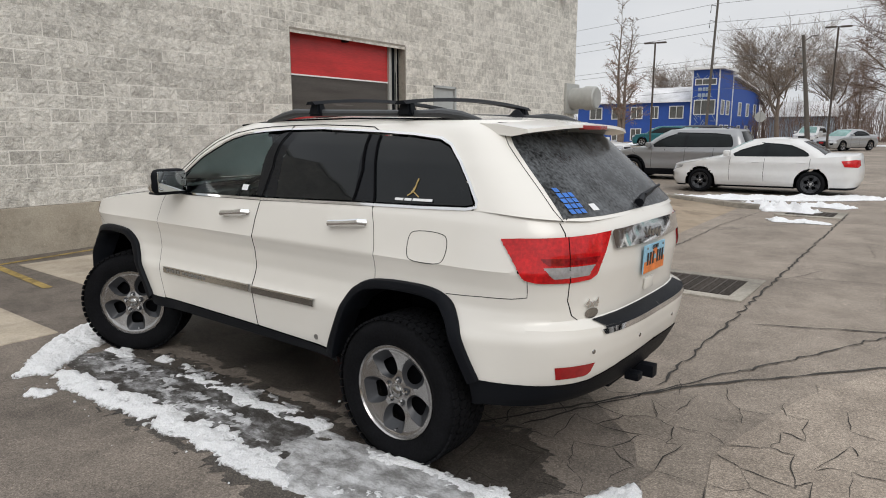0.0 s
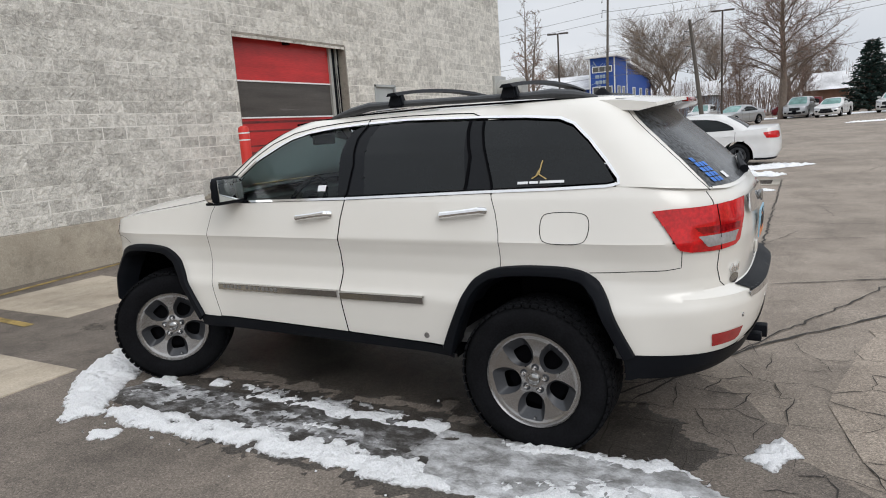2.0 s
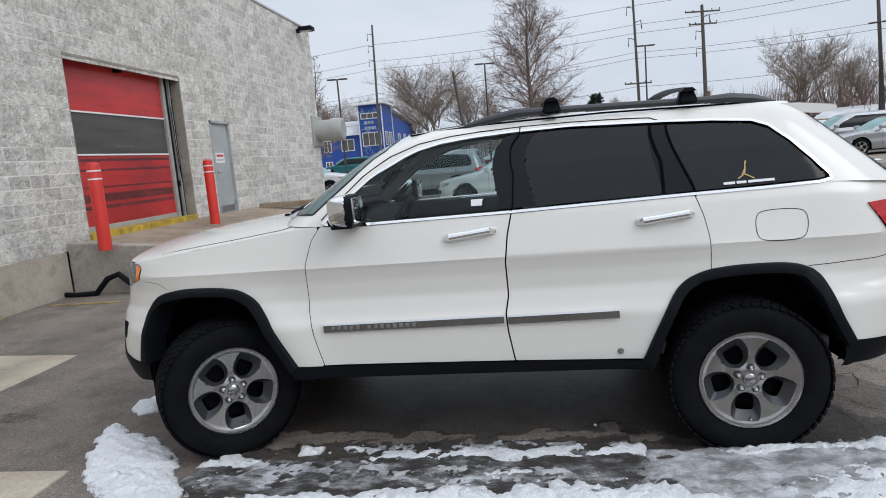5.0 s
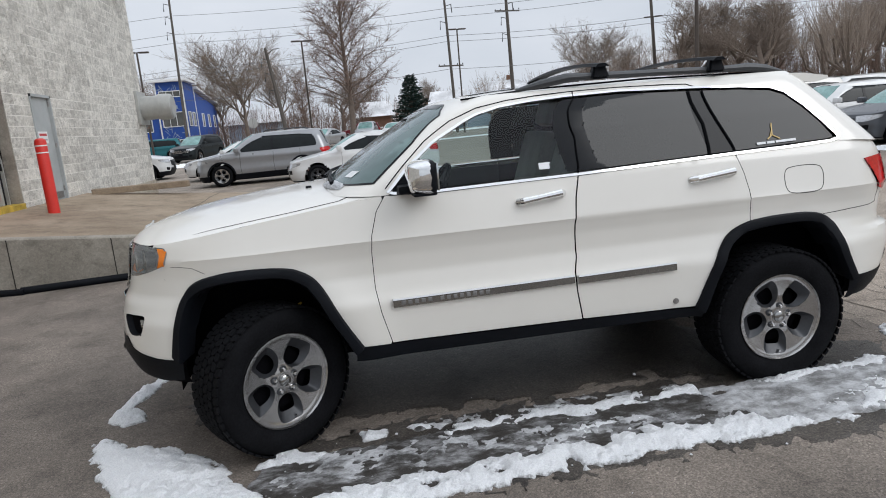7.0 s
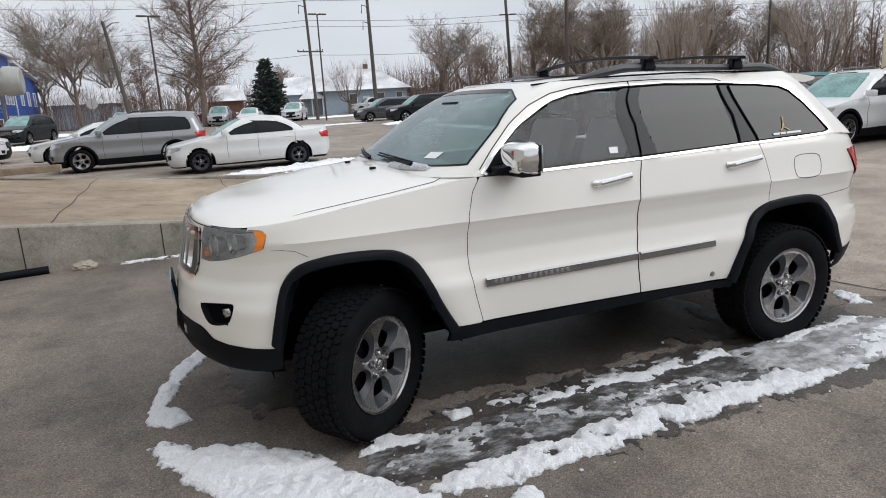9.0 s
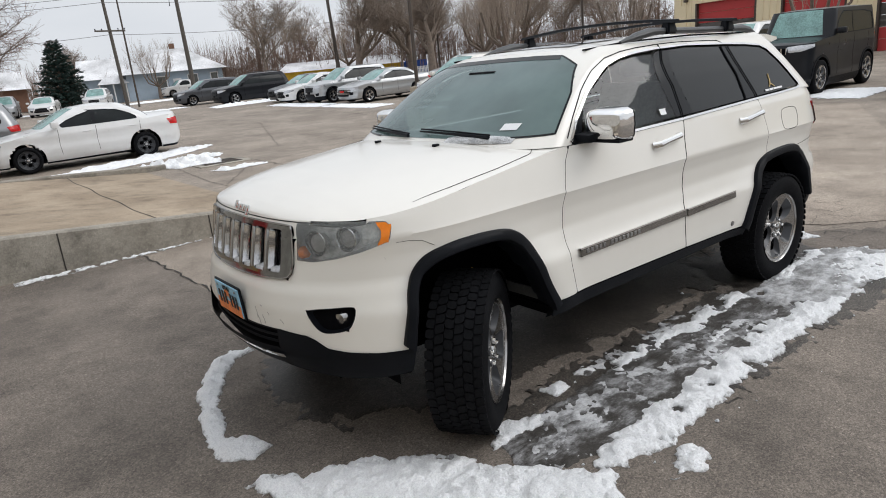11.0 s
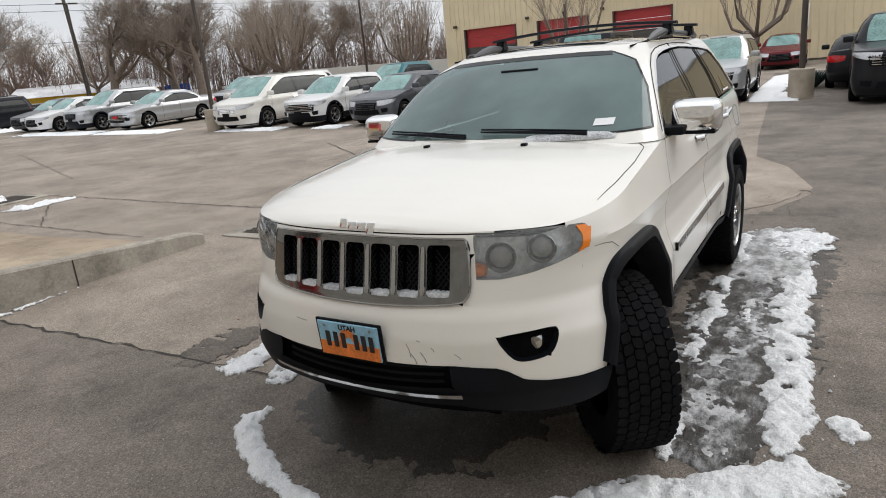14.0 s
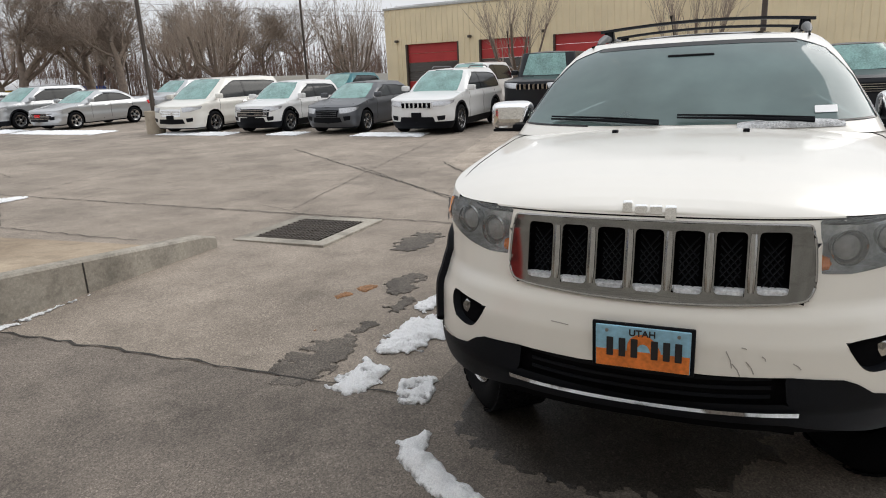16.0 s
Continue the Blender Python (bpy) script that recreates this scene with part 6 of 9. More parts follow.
for sgn in (1, -1):
    side_ = (lambda g: g) if sgn > 0 else other_side
    part("window_chrome", side_(up.strip(DLO, .015, .006, True, thick=.012)), CHROME, car, "chrome window surround")
    part("door_gap", side_(up.strip(up.side([(.264, 1.355), (.288, 1.55), (.335, 1.765), (.34, 1.80)]), .007, .006)), DARK, car)
    part("door_gap", side_(up.strip(up.side([(-.80, 1.378), (-.70, 1.478), (-.56, 1.602), (-.40, 1.70), (-.24, 1.757), (-.06, 1.785), (.115, 1.798), (.34, 1.806), (.6, 1.808), (.9, 1.800), (1.04, 1.792), (1.09, 1.772), (1.11, 1.76)]), .006, .002)), DARK, car)
    part("window_seal", side_(up.strip(up.side([(1.035, 1.752), (1.068, 1.56), (1.062, 1.39)]), .016, .004)), DARK, car)
    part("window_seal", side_(up.strip(up.side([(1.12, 1.748), (1.20, 1.46), (1.222, 1.38)]), .010, .006)), DARK, car)
    # side trim strip, raised lettering, handles
    for a, b in ((-.826, .19), (.212, .80)):
        part("door_trim", side_(low.strip(low.side([(a, .770), (b, .775)]), .036, .016, thick=.016)), GREYCH, car, "grey chrome door strip")
        part("door_trim_edge", side_(low.strip(low.side([(a, .792), (b, .797)]), .010, .019, thick=.019)), CHROME, car)
    for a, b, z in ((-.091, .161, 1.248), (.925, 1.188, 1.266)):
        h = new("door_handle")
        h.parent = car
        ug = low.side([(a, z - .012), ((a + b) / 2, z), (b, z + .012)])
        P = [np.array(low.at(u, q, .034)) for u, q in ug]
        ends = [np.array(low.at(u, q, .0)) for u, q in (ug[0], ug[2])]
        pts = [ends[0], P[0] + (.02, 0, 0), P[1], P[2] - (.02, 0, 0), ends[1]]
        part("grip", side_(tube(pts, [.022, .020, .017, .020, .022], 10)), CHROME, h, "chrome grip")
        part("cup", side_(low.sheet(.015, smooth_poly(low.side([(a + .04, z + .04), (b - .04, z + .05), (b - .04, z - .025), (a + .04, z - .035)]), 2), lift=.0015, both=False)), WHITE, h)
    part("fuel_flap_gap", side_(low.strip(FUEL, .0035, .001, True)), DARK, car) if sgn > 0 else None
    part("bumper_gap", side_(low.strip(QTR, .0035, .001)), DARK, car)
    part("fender_gap", side_(low.strip(low.side([(-1.93, 1.091), (-1.88, 1.09), (-1.82, 1.08), (-1.76, 1.045)]), .002, .0008)), DARK, car)
    part("sill_badge", side_(shift(lathe([(0, -.004), (.016, -.003), (.018, .004)], 14), Matrix.Translation(low.at(low.ux(.80, .57), .57, .002)))), STEEL, car) if sgn > 0 else None
    # headlamp
    hl = new("headlamp")
    hl.parent = car
    part("housing", side_(low.sheet(.025, inset(HEAD, -.008), lift=-.075, both=False)), LAMPGREY, hl, "grey reflector housing")
    hp = np.array(HEAD)
    n = len(hp)
    V = np.concatenate([np.stack(low.at(hp[:, 0], hp[:, 1], q), -1) for q in (0.0, -.078)])
    part("bezel", side_((V, [(i, (i + 1) % n, n + (i + 1) % n, n + i) for i in range(n)])), LAMPGREY, hl)
    for y, z, r in ((.60, 1.10, .055), (.735, 1.125, .052)):
        u = float(low.uf(y, z))
        c, nn = np.array(low.at(u, z, -.02)), Vector((-.93, -.36, .05)).normalized()
        rot = Vector((0, -1, 0)).rotation_difference(nn).to_matrix().to_4x4()
        part("projector_ring", side_(shift(lathe([(r, -.006), (r + .004, -.002), (r - .002, .004), (r - .010, .02), (r - .014, .05)], 26), Matrix.Translation(c) @ rot)), GREYCH, hl)
        part("projector_lens", side_(shift(lathe([(0, -.004), (r * .4, .0), (r * .75, .014), (r - .012, .03)], 22), Matrix.Translation(c) @ rot)), CLEARLAMP, hl)
    part("turn_bulb", side_(shift(lathe([(0, -.02), (.02, -.012), (.03, .02)], 16), Matrix.Translation(low.at(low.uf(.535, 1.055), 1.055, -.03)))), AMBER, hl)
    part("amber_reflector", side_(low.sheet(.012, low.side([(-2.005, 1.086), (-1.965, 1.102), (-1.940, 1.163), (-1.956, 1.184), (-1.99, 1.186), (-1.98, 1.15), (-1.988, 1.12)]), lift=.006, both=False)), AMBER, hl, "orange side reflector")
    part("lens", side_(low.sheet(.02, HEAD, lift=.002, both=False)), GLASS_LENS, hl, "clear plastic lens").visible_shadow = False
    # fog lamp pocket
    fg = new("fog_lamp")
    fg.parent = car
    fp = np.array(FOG)
    n = len(fp)
    cxy = fp.mean(0)
    inn = cxy + (fp - cxy) * .8
    V = np.concatenate([np.stack(low.at(fp[:, 0], fp[:, 1], .001), -1), np.stack(low.at(inn[:, 0], inn[:, 1], -.07), -1)])
    part("pocket", side_((V, [(i, (i + 1) % n, n + (i + 1) % n, n + i) for i in range(n)] + [tuple(range(n, 2 * n))])), BLACKP, fg)
    part("lamp", side_(shift(lathe([(0, -.02), (.025, -.016), (.04, 0), (.045, .02)], 18), Matrix.Translation(low.at(low.uf(.735, .775), .775, -.045)) @ Matrix.Rotation(radians(-68), 4, "Z"))), GREYCH, fg)
    # tail lamp
    tl = new("tail_lamp")
    tl.parent = car
    part("red_lens", side_(low.sheet(.007, TAIL, lift=.010, both=False)), REDLAMP, tl, "red lens")
    n = len(TAIL)
    tp = np.array(TAIL)
    V = np.concatenate([np.stack(low.at(tp[:, 0], tp[:, 1], q), -1) for q in (.010, -.01)])
    part("lens_edge", side_((V, [(i, (i + 1) % n, n + (i + 1) % n, n + i) for i in range(n)])), DREDLAMP, tl)
    part("clear_lens", side_(low.sheet(.006, low.back([(.79, 1.096), (.635, 1.102), (.60, 1.148), (.825, 1.146)]), lift=.0125, both=False)), CLEARLAMP, tl, "smoky clear reversing lens")
    part("deep_red_band", side_(low.sheet(.006, low.back([(.81, 1.156), (.59, 1.156), (.565, 1.185), (.83, 1.188)]), lift=.0122, both=False)), DEEPRED, tl, "deep red lower band")
    part("lamp_gap", side_(low.strip(low.back([(.715, 1.284), (.722, 1.072)]), .003, .013)), DARK, tl)
    part("rear_reflector", side_(low.sheet(.02, REFL, lift=.004, both=False)), DREDLAMP, car, "dark red rear reflector")
    part("parking_sensor", side_(shift(lathe([(0, -.003), (.010, -.002), (.012, .003)], 12), Matrix.Translation(low.at(low.ur(.64, .735), .735, .001)) @ Matrix.Rotation(radians(80), 4, "Z"))), GREYCH, car)
    part("parking_sensor", side_(shift(lathe([(0, -.003), (.010, -.002), (.012, .003)], 12), Matrix.Translation(low.at(low.ur(.25, .735), .735, .001)) @ Matrix.Rotation(radians(88), 4, "Z"))), GREYCH, car)
    part("hatch_gap", side_(low.strip(HATCH[1:7], .005, .001)), DARK, car)
    part("hatch_gap", side_(up.strip(up.back([(.722, 1.352), (.722, 1.40), (.625, 1.70), (.58, 1.765)]), .004, .001)), DARK, car)
    # door mirror
    mr = new("door_mirror")
    mr.parent = car
    part("stem", side_(box(-.74, -.57, -.97, -.84, 1.345, 1.392, .018)), BLACKP, mr)
    bm = bmesh.new()
    bmesh.ops.create_icosphere(bm, subdivisions=4, radius=1)
    for v in bm.verts:
        q = [math.copysign(abs(c) ** .42, c) for c in v.co]
        taper = 1 - .16 * (q[0] < 0) * abs(q[0])
        v.co = (-.612 + .085 * q[0] * (1 if q[0] < 0 else .75), -1.005 + .128 * q[1] * taper, 1.432 + .088 * q[2] * taper)
    shell_v, shell_f = geo_of(bm)
    fore_f = [f for f in shell_f if sum(shell_v[i][0] for i in f) / len(f) < -.587]
    aft_f = [f for f in shell_f if sum(shell_v[i][0] for i in f) / len(f) >= -.587]
    part("cap", side_((shell_v, fore_f)), CHROME, mr, "chrome mirror cap")
    part("housing", side_((shell_v, aft_f)), BLACKP, mr, "black mirror housing")
    part("glass", side_(box(-.553, -.543, -1.108, -.902, 1.364, 1.502, .004)), MIRROR, mr, "mirror glass")
    part("lower_rim", side_(box(-.677, -.557, -1.11, -.90, 1.342, 1.360, .009)), BLACKP, mr)
    # roof rail with its ends
    pts = [(.02, 1.845), (.18, 1.872), (.32, 1.892), (.48, 1.893), (1.34, 1.872), (1.48, 1.872), (1.60, 1.858), (1.72, 1.835)]
    yy = [-.61, -.612, -.615, -.615, -.605, -.60, -.595, -.585]
    part("roof_rail", side_(tube([(x, y, z - .008) for (x, z), y in zip(pts, yy)], [.008, .026, .028, .02, .02, .027, .024, .007], 10)), GREYRAIL, car, "grey roof rail")
    part("roof_ditch", side_(tube([(-.30, -.585, 1.812), (.1, -.60, 1.838), (.8, -.60, 1.845), (1.5, -.58, 1.832), (1.85, -.54, 1.805)], .006, 6)), DARK, car)

# roof bars
for x, z in ((.52, 1.935), (1.25, 1.92)):
    rb = new("roof_bar")
    rb.parent = car
    arc = [(x, y, z + .035 * (1 - (y / .68) ** 2)) for y in np.linspace(-.68, .68, 17)]
    secs = []
    for p in arc:
        secs += [(p[0] - .04, p[1], p[2] - .006), (p[0] - .025, p[1], p[2] + .012), (p[0] + .02, p[1], p[2] + .014), (p[0] + .042, p[1], p[2] - .006)]
    part("bar", (secs, [(4 * i + k, 4 * i + 4 + k, 4 * i + 4 + (k + 1) % 4, 4 * i + (k + 1) % 4) for i in range(16) for k in range(4)] + [(0, 1, 2, 3), (67, 66, 65, 64)]), BLACKP, rb, "black crossbar")
    for s in (-1, 1):
        bm = bmesh.new()
        bmesh.ops.create_cube(bm, size=1)
        for v in bm.verts:
            t = 1 if v.co.z < 0 else .55
            v.co = Vector((x + v.co.x * .115 * t, s * .62 + v.co.y * .075 * (1 if v.co.z < 0 else .7), z - .028 + v.co.z * .088))
        bmesh.ops.bevel(bm, geom=bm.edges, offset=.012, segments=2, affect="EDGES")
        part("foot", geo_of(bm), BLACKP, rb, "black clamp foot")

# spoiler, wiper, badges, plates
sp = []
for y in np.linspace(-.62, .62, 21):
    e = abs(y) / .62
    xe = 2.085 - .07 * e ** 3
    sp += [(1.66 - .02 * e, y, 1.842 - .028 * e ** 2), (1.85, y, 1.832 - .03 * e ** 2), (xe, y, 1.806 - .03 * e ** 2), (xe + .004, y, 1.788 - .03 * e ** 2), (1.93, y, 1.762 - .02 * e ** 2), (1.80, y, 1.755)]
part("spoiler", (sp, [(6 * i + k, 6 * i + 6 + k, 6 * i + 6 + (k + 1) % 6, 6 * i + (k + 1) % 6) for i in range(20) for k in range(6)] + [tuple(range(6))[::-1], tuple(range(120, 126))]), WHITE, car, "white roof spoiler")
part("stop_lamp", box(2.06, 2.096, -.15, .15, 1.776, 1.800, .006), DREDLAMP, car, "dark red high stop lamp")
part("roof_antenna", join(shift(lathe([(0, .045), (.012, .04), (.03, .012), (.05, 0)], 14, "z"), Matrix.Translation((1.58, 0, 1.852)) @ Matrix.Diagonal((1.7, .6, 1, 1)))), BLACKP, car, "black fin antenna")
wip = [np.array(up.at(up.ur(y, z), z, .02)) * (1, s, 1) for y, z, s in ((.02, 1.375, 1), (.1, 1.40, -1), (.28, 1.42, -1), (.45, 1.43, -1))]
part("rear_wiper", join(tube(wip, [.025, .018, .012, .006], 8), tube([w + np.array((.012, 0, .01)) for w in wip[1:]], .008, 6)), BLACKP, car, "black rear wiper")
part("hatch_chrome", weld(mirror(low.sheet(.02, low.back([(0, 1.298), (.45, 1.295), (.465, 1.285), (.455, 1.205), (.2, 1.198), (0, 1.196)]), lift=.020, both=False))), CHROME, car, "chrome bar across the tailgate")
number_plate(car, pose(2.442, 0, 1.105, 0, -2, 180), False)
number_plate(car, pose(-2.385, 0, .775, 0, -4, 0), True)
part("bumper_pad", weld(mirror(low.sheet(.02, low.back([(0, .872), (.585, .868), (.57, .838), (0, .842)]), lift=.008, both=False))), BLACKP, car, "black ribbed bumper step pad")
part("bumper_chrome", weld(mirror(low.sheet(.02, low.back([(0, .842), (.60, .838), (.585, .812), (0, .818)]), lift=.010, both=False))), CHROME, car, "chrome bumper strip")
part("hatch_pull", join(box(2.428, 2.441, -.06, .06, .93, .99, .004)), WHITE, car)
bu = float(low.ur(.585, .955))
bn = Vector(low.normal(bu, .955)).normalized()
bx = Vector((0, 0, 1)).cross(bn).normalized()
bm_ = Matrix((bx, bn.cross(bx), bn)).transposed().to_4x4()
bm_.translation = low.at(bu, .955, .005)
text("wheel_drive_badge", "4x4", .062, bm_, CHROME, car, .004, .001)
part("round_badge", low.sheet(.006, low.back([(.58 + .042 * math.cos(t), .905 + .026 * math.sin(t)) for t in np.linspace(0, 2 * math.pi, 20, endpoint=False)]), lift=.006, both=False), GREYCH, car, "dark oval badge")
for x0, x1, z0, z1 in ((-.13, -.085, -.02, .03), (-.075, -.02, -.025, .015), (-.012, .045, -.025, .015), (.055, .105, -.045, .015)):
    part("tailgate_emblem", box(2.444, 2.460, x0 * .8, x1 * .8, 1.25 + z0, 1.25 + z1, .008), GREYCH, car)
    part("bonnet_emblem", shift(box(-.008, .004, -x1 * .75, -x0 * .75, z0 * .85, z1 * .85, .006), pose(-2.240, 0, 1.217, 0, 24, 0)), CHROME, car, "small chrome emblem")
for k in range(13):
    u, z = low.side([(-.77 + k * .036 + (.03 if k > 4 else 0), .774)])[0]
    c = np.array(low.at(u, z, .0165))
    part("trim_letter_bar", box(c[0] - .011, c[0] + .011, c[1] - .0025, c[1] + .001, c[2] - .011, c[2] + .011, .002), TEXGREY, car)

# grille
gr = new("grille")
gr.parent = car
SLOTS = [smooth_poly([(-.033, 1.148), (.033, 1.148), (.033, .965), (-.033, .965)], 2)]
slot_c = [-.378, -.252, -.126, 0, .126, .252, .378]
def grille_pt(u, v, lift):
    a = np.sign(u)
    x, y, z = low.at([float(low.uf(abs(q), w)) for q, w in zip(np.ravel(u), np.ravel(v))], np.ravel(v), lift)
    return np.reshape(x, np.shape(u)), np.asarray(u, float), np.reshape(np.asarray(z) * np.ones(np.size(u)), np.shape(u))
frame_out = [(-.46, 1.176), (.46, 1.176), (.487, 1.168), (.502, 1.0), (.49, .956), (.46, .936), (.25, .921), (0, .915), (-.25, .921), (-.46, .936), (-.49, .956), (-.502, 1.0), (-.487, 1.168)]
def round_rect(x0, x1, z0, z1, r):
    out = []
    for cx, cz, a in ((x1 - r, z1 - r, 0), (x0 + r, z1 - r, 90), (x0 + r, z0 + r, 180), (x1 - r, z0 + r, 270)):
        out += [(cx + r * math.cos(radians(a + q)), cz + r * math.sin(radians(a + q))) for q in (0, 30, 60, 90)]
    return out
slots = [round_rect(c - .046, c + .046, .948 + .03 * abs(c), 1.152 + .006 * abs(c), .014) for c in slot_c]
part("surround", flip(patch(lambda u, v: grille_pt(u, v, .012), -.505, .505, .91, 1.18, .011, frame_out, slots)), POLISHED, gr, "satin grey chrome grille surround")
part("backing", flip(patch(lambda u, v: grille_pt(u, v, -.05), -.49, .49, .93, 1.17, .06, frame_out)), DARK, gr)
for c, sl in zip(slot_c, slots):
    q = np.array(sl)
    n = len(q)
    o = np.stack(grille_pt(q[:, 0], q[:, 1], .012), -1)
    i_ = np.stack(grille_pt(c + (q[:, 0] - c) * .86, 1.05 + (q[:, 1] - 1.05) * .95, -.045), -1)
    part("slot_chrome", (np.vstack([o, i_]), [(k, (k + 1) % n, n + (k + 1) % n, n + k) for k in range(n)]), CHROME, gr, "chrome slot edge")
    mesh_lines = []
    for k in range(-4, 12):
        for s in (-1, 1):
            a = [(c + s * t * .062 - s * .031, .93 + k * .026 + t * .075) for t in (0, 1)]
            a = [p for p in a]
            if a[0][1] < .955 or a[1][1] > 1.15:
                continue
            P = np.stack(grille_pt(np.array([p[0] for p in a]), np.array([p[1] for p in a]), -.03), -1)
            mesh_lines.append(tube(P, .0028, 4, False))
    part("mesh", join(*mesh_lines), BLACKP, gr, "black wire mesh")
    lo = grille_pt(np.array([c]), np.array([.958 + .03 * abs(c)]), -.012)
    # white sill across the foot of the slot
    part("slot_sill", box(lo[0][0] - .016, lo[0][0] + .03, c - .043, c + .043, lo[2][0] - .012, lo[2][0] + .008, .004), SNOW, gr, "white sill at the foot of the slot")

for c in [q + .063 for q in slot_c[:-1]]:
    zz = np.linspace(.955 + .03 * abs(c), 1.148, 7)
    P = np.stack(grille_pt(np.full(7, c), zz, .010), -1)
    part("grille_bar", tube(P, [.010, .013, .013, .013, .013, .013, .010], 10), GREYCH, gr, "rounded chrome bar between slots")
ring_ = np.array(smooth_poly(frame_out, 2) + [smooth_poly(frame_out, 2)[0]])
part("frame_edge", tube(np.stack(grille_pt(ring_[:, 0], ring_[:, 1], .010), -1), .005, 6, False), GREYCH, gr, "bright chrome edge")

# front wipers, cowl, snow on the screen's foot
part("cowl", cap(low, lambda u: float(belt(low.at(u, 1.25)[0])) - .004, np.linspace(float(low.ux(-1.02, 1.3)), float(low.ux(-.80, 1.33)), 6), tab([(-1.2, 1.37), (-.8, 1.385)]), 4, 10), BLACKP, car)
for y0_, y1_ in ((.05, .66), (-.62, .02)):
    a = [np.array(up.at(up.uf(abs(y), z), z, .022)) * (1, -1 if y > 0 else 1, 1) for y, z in ((y0_ + .05, 1.395), ((y0_ + y1_) / 2, 1.41), (y1_, 1.418))]
    for p, y in zip(a, (y0_ + .05, (y0_ + y1_) / 2, y1_)):
        p[1] = y
    part("wiper", join(tube(a, [.012, .009, .005], 6), tube([p + np.array((.01, 0, .012)) for p in a], .005, 6)), BLACKP, car, "black wiper arm and blade")
sv = []
for y in np.linspace(-.70, -.25, 14):
    u = float(up.uf(abs(y), 1.41))
    e = math.sin((y + .70) / .45 * math.pi) ** .6 + .02
    for z, l in ((1.378, .006), (1.384, .012 * e + .006), (1.394 + .006 * e, .012 * e + .005), (1.402 + .014 * e, .004)):
        p = up.at(u, z, l)
        sv.append((float(p[0]), y, float(p[2])))
tagged(part("snow_on_car", (sv, [(4 * i + k, 4 * i + 4 + k, 4 * i + 5 + k, 4 * i + k + 1) for i in range(13) for k in range(3)]), SNOW, smooth=180), "small ridge of snow at the foot of the windscreen", "snow").matrix_world = Matrix.Translation((CX, CY, .012))

# stickers and decals
def decal(shell, name, poly, material, label="", lift=.006, side=True):
    q = shell.side(poly) if side else shell.back(poly)
    g = shell.sheet(.012, q, lift=lift, both=False)
    return part(name, g, material, car, label)
decal(up, "window_sticker", [(.05, 1.395), (.11, 1.395), (.11, 1.43), (.05, 1.43)], STICKER, "small white sticker")
decal_ws = up.sheet(.008, up.front([(.575, 1.437), (.67, 1.437), (.67, 1.467), (.575, 1.467)]), lift=.006, both=False)
part("windscreen_sticker", decal_ws, STICKER, car, "white windscreen sticker")
# golden leaping emblem as a plain branching shape, with writing under it
limbs = [[(1.485, 1.515), (1.48, 1.475)], [(1.48, 1.485), (1.462, 1.452)], [(1.48, 1.48), (1.475, 1.455)], [(1.475, 1.458), (1.44, 1.436)], [(1.475, 1.458), (1.52, 1.433)], [(1.486, 1.51), (1.489, 1.525)]]
for l_ in limbs:
    part("gold_emblem", up.strip(up.side(l_), .0055, .004), GOLD, car)
tm = up.side([(1.49, 1.418)])[0]
nn = Vector(up.normal(*tm))
zax = nn.normalized()
xax = Vector((1, 0, 0.02)).normalized()
yax = zax.cross(xax).normalized()
rot = Matrix((xax, yax, zax)).transposed().to_4x4()
for a, b in ((-.125, -.068), (-.060, -.012), (-.004, .125)):
    part("window_writing", shift(box(a, b, -.007, .007, 0, .001), Matrix.Translation(up.at(*tm, .004)) @ rot), STICKER, car, "white window lettering", smooth=0)
for i in range(5):
    for j in range(3):
        a, b = .655 - j * .035 - i * .004, 1.380 + i * .024
        if b < 1.47 or j < 1:
            part("blue_decal", up.sheet(.01, up.back([(a, b), (a - .028, b), (a - .028, b + .019), (a, b + .019)]), lift=.006, both=False), BLUEDECAL, car)
part("rear_sticker", up.sheet(.01, up.back([(.50, 1.385), (.45, 1.385), (.45, 1.415), (.50, 1.415)]), lift=.006, both=False), STICKER, car, "small white sticker")

# scuffs on the front bumper
for y0_, z0_, y1_, z1_ in ((.255, .785, .275, .73), (.275, .745, .30, .705), (.315, .755, .34, .715), (.36, .775, .372, .76), (.45, .755, .475, .735), (.30, .80, .315, .795)):
    part("scratch", low.strip(low.front([(y0_, z0_), ((y0_ + y1_) / 2 + .004, (z0_ + z1_) / 2), (y1_, z1_)]), .0035, .0012), SCUFF, car, "grey scuff")
part("scratch", other_side(low.strip(low.front([(.255, .815), (.32, .82)]), .004, .0012)), SCUFF, car, "grey scuff")

# wheels
for x, s, steer in ((-1.52, 1, 36.5), (-1.49, -1, 38), (1.445, 1, 0), (1.445, -1, 0)):
    m = Matrix.Translation((x, (-.790 if steer else -.825) * s, .412 if steer else .395)) @ Matrix.Rotation(radians(steer), 4, "Z") @ Matrix.Rotation(radians(180 if s < 0 else 0), 4, "Z") @ Matrix.Rotation(radians(-2 if x < 0 else 7), 4, "Y") @ Matrix.Translation((0, -.028, 0))
    wheel(.413, .27, .254, car, m)

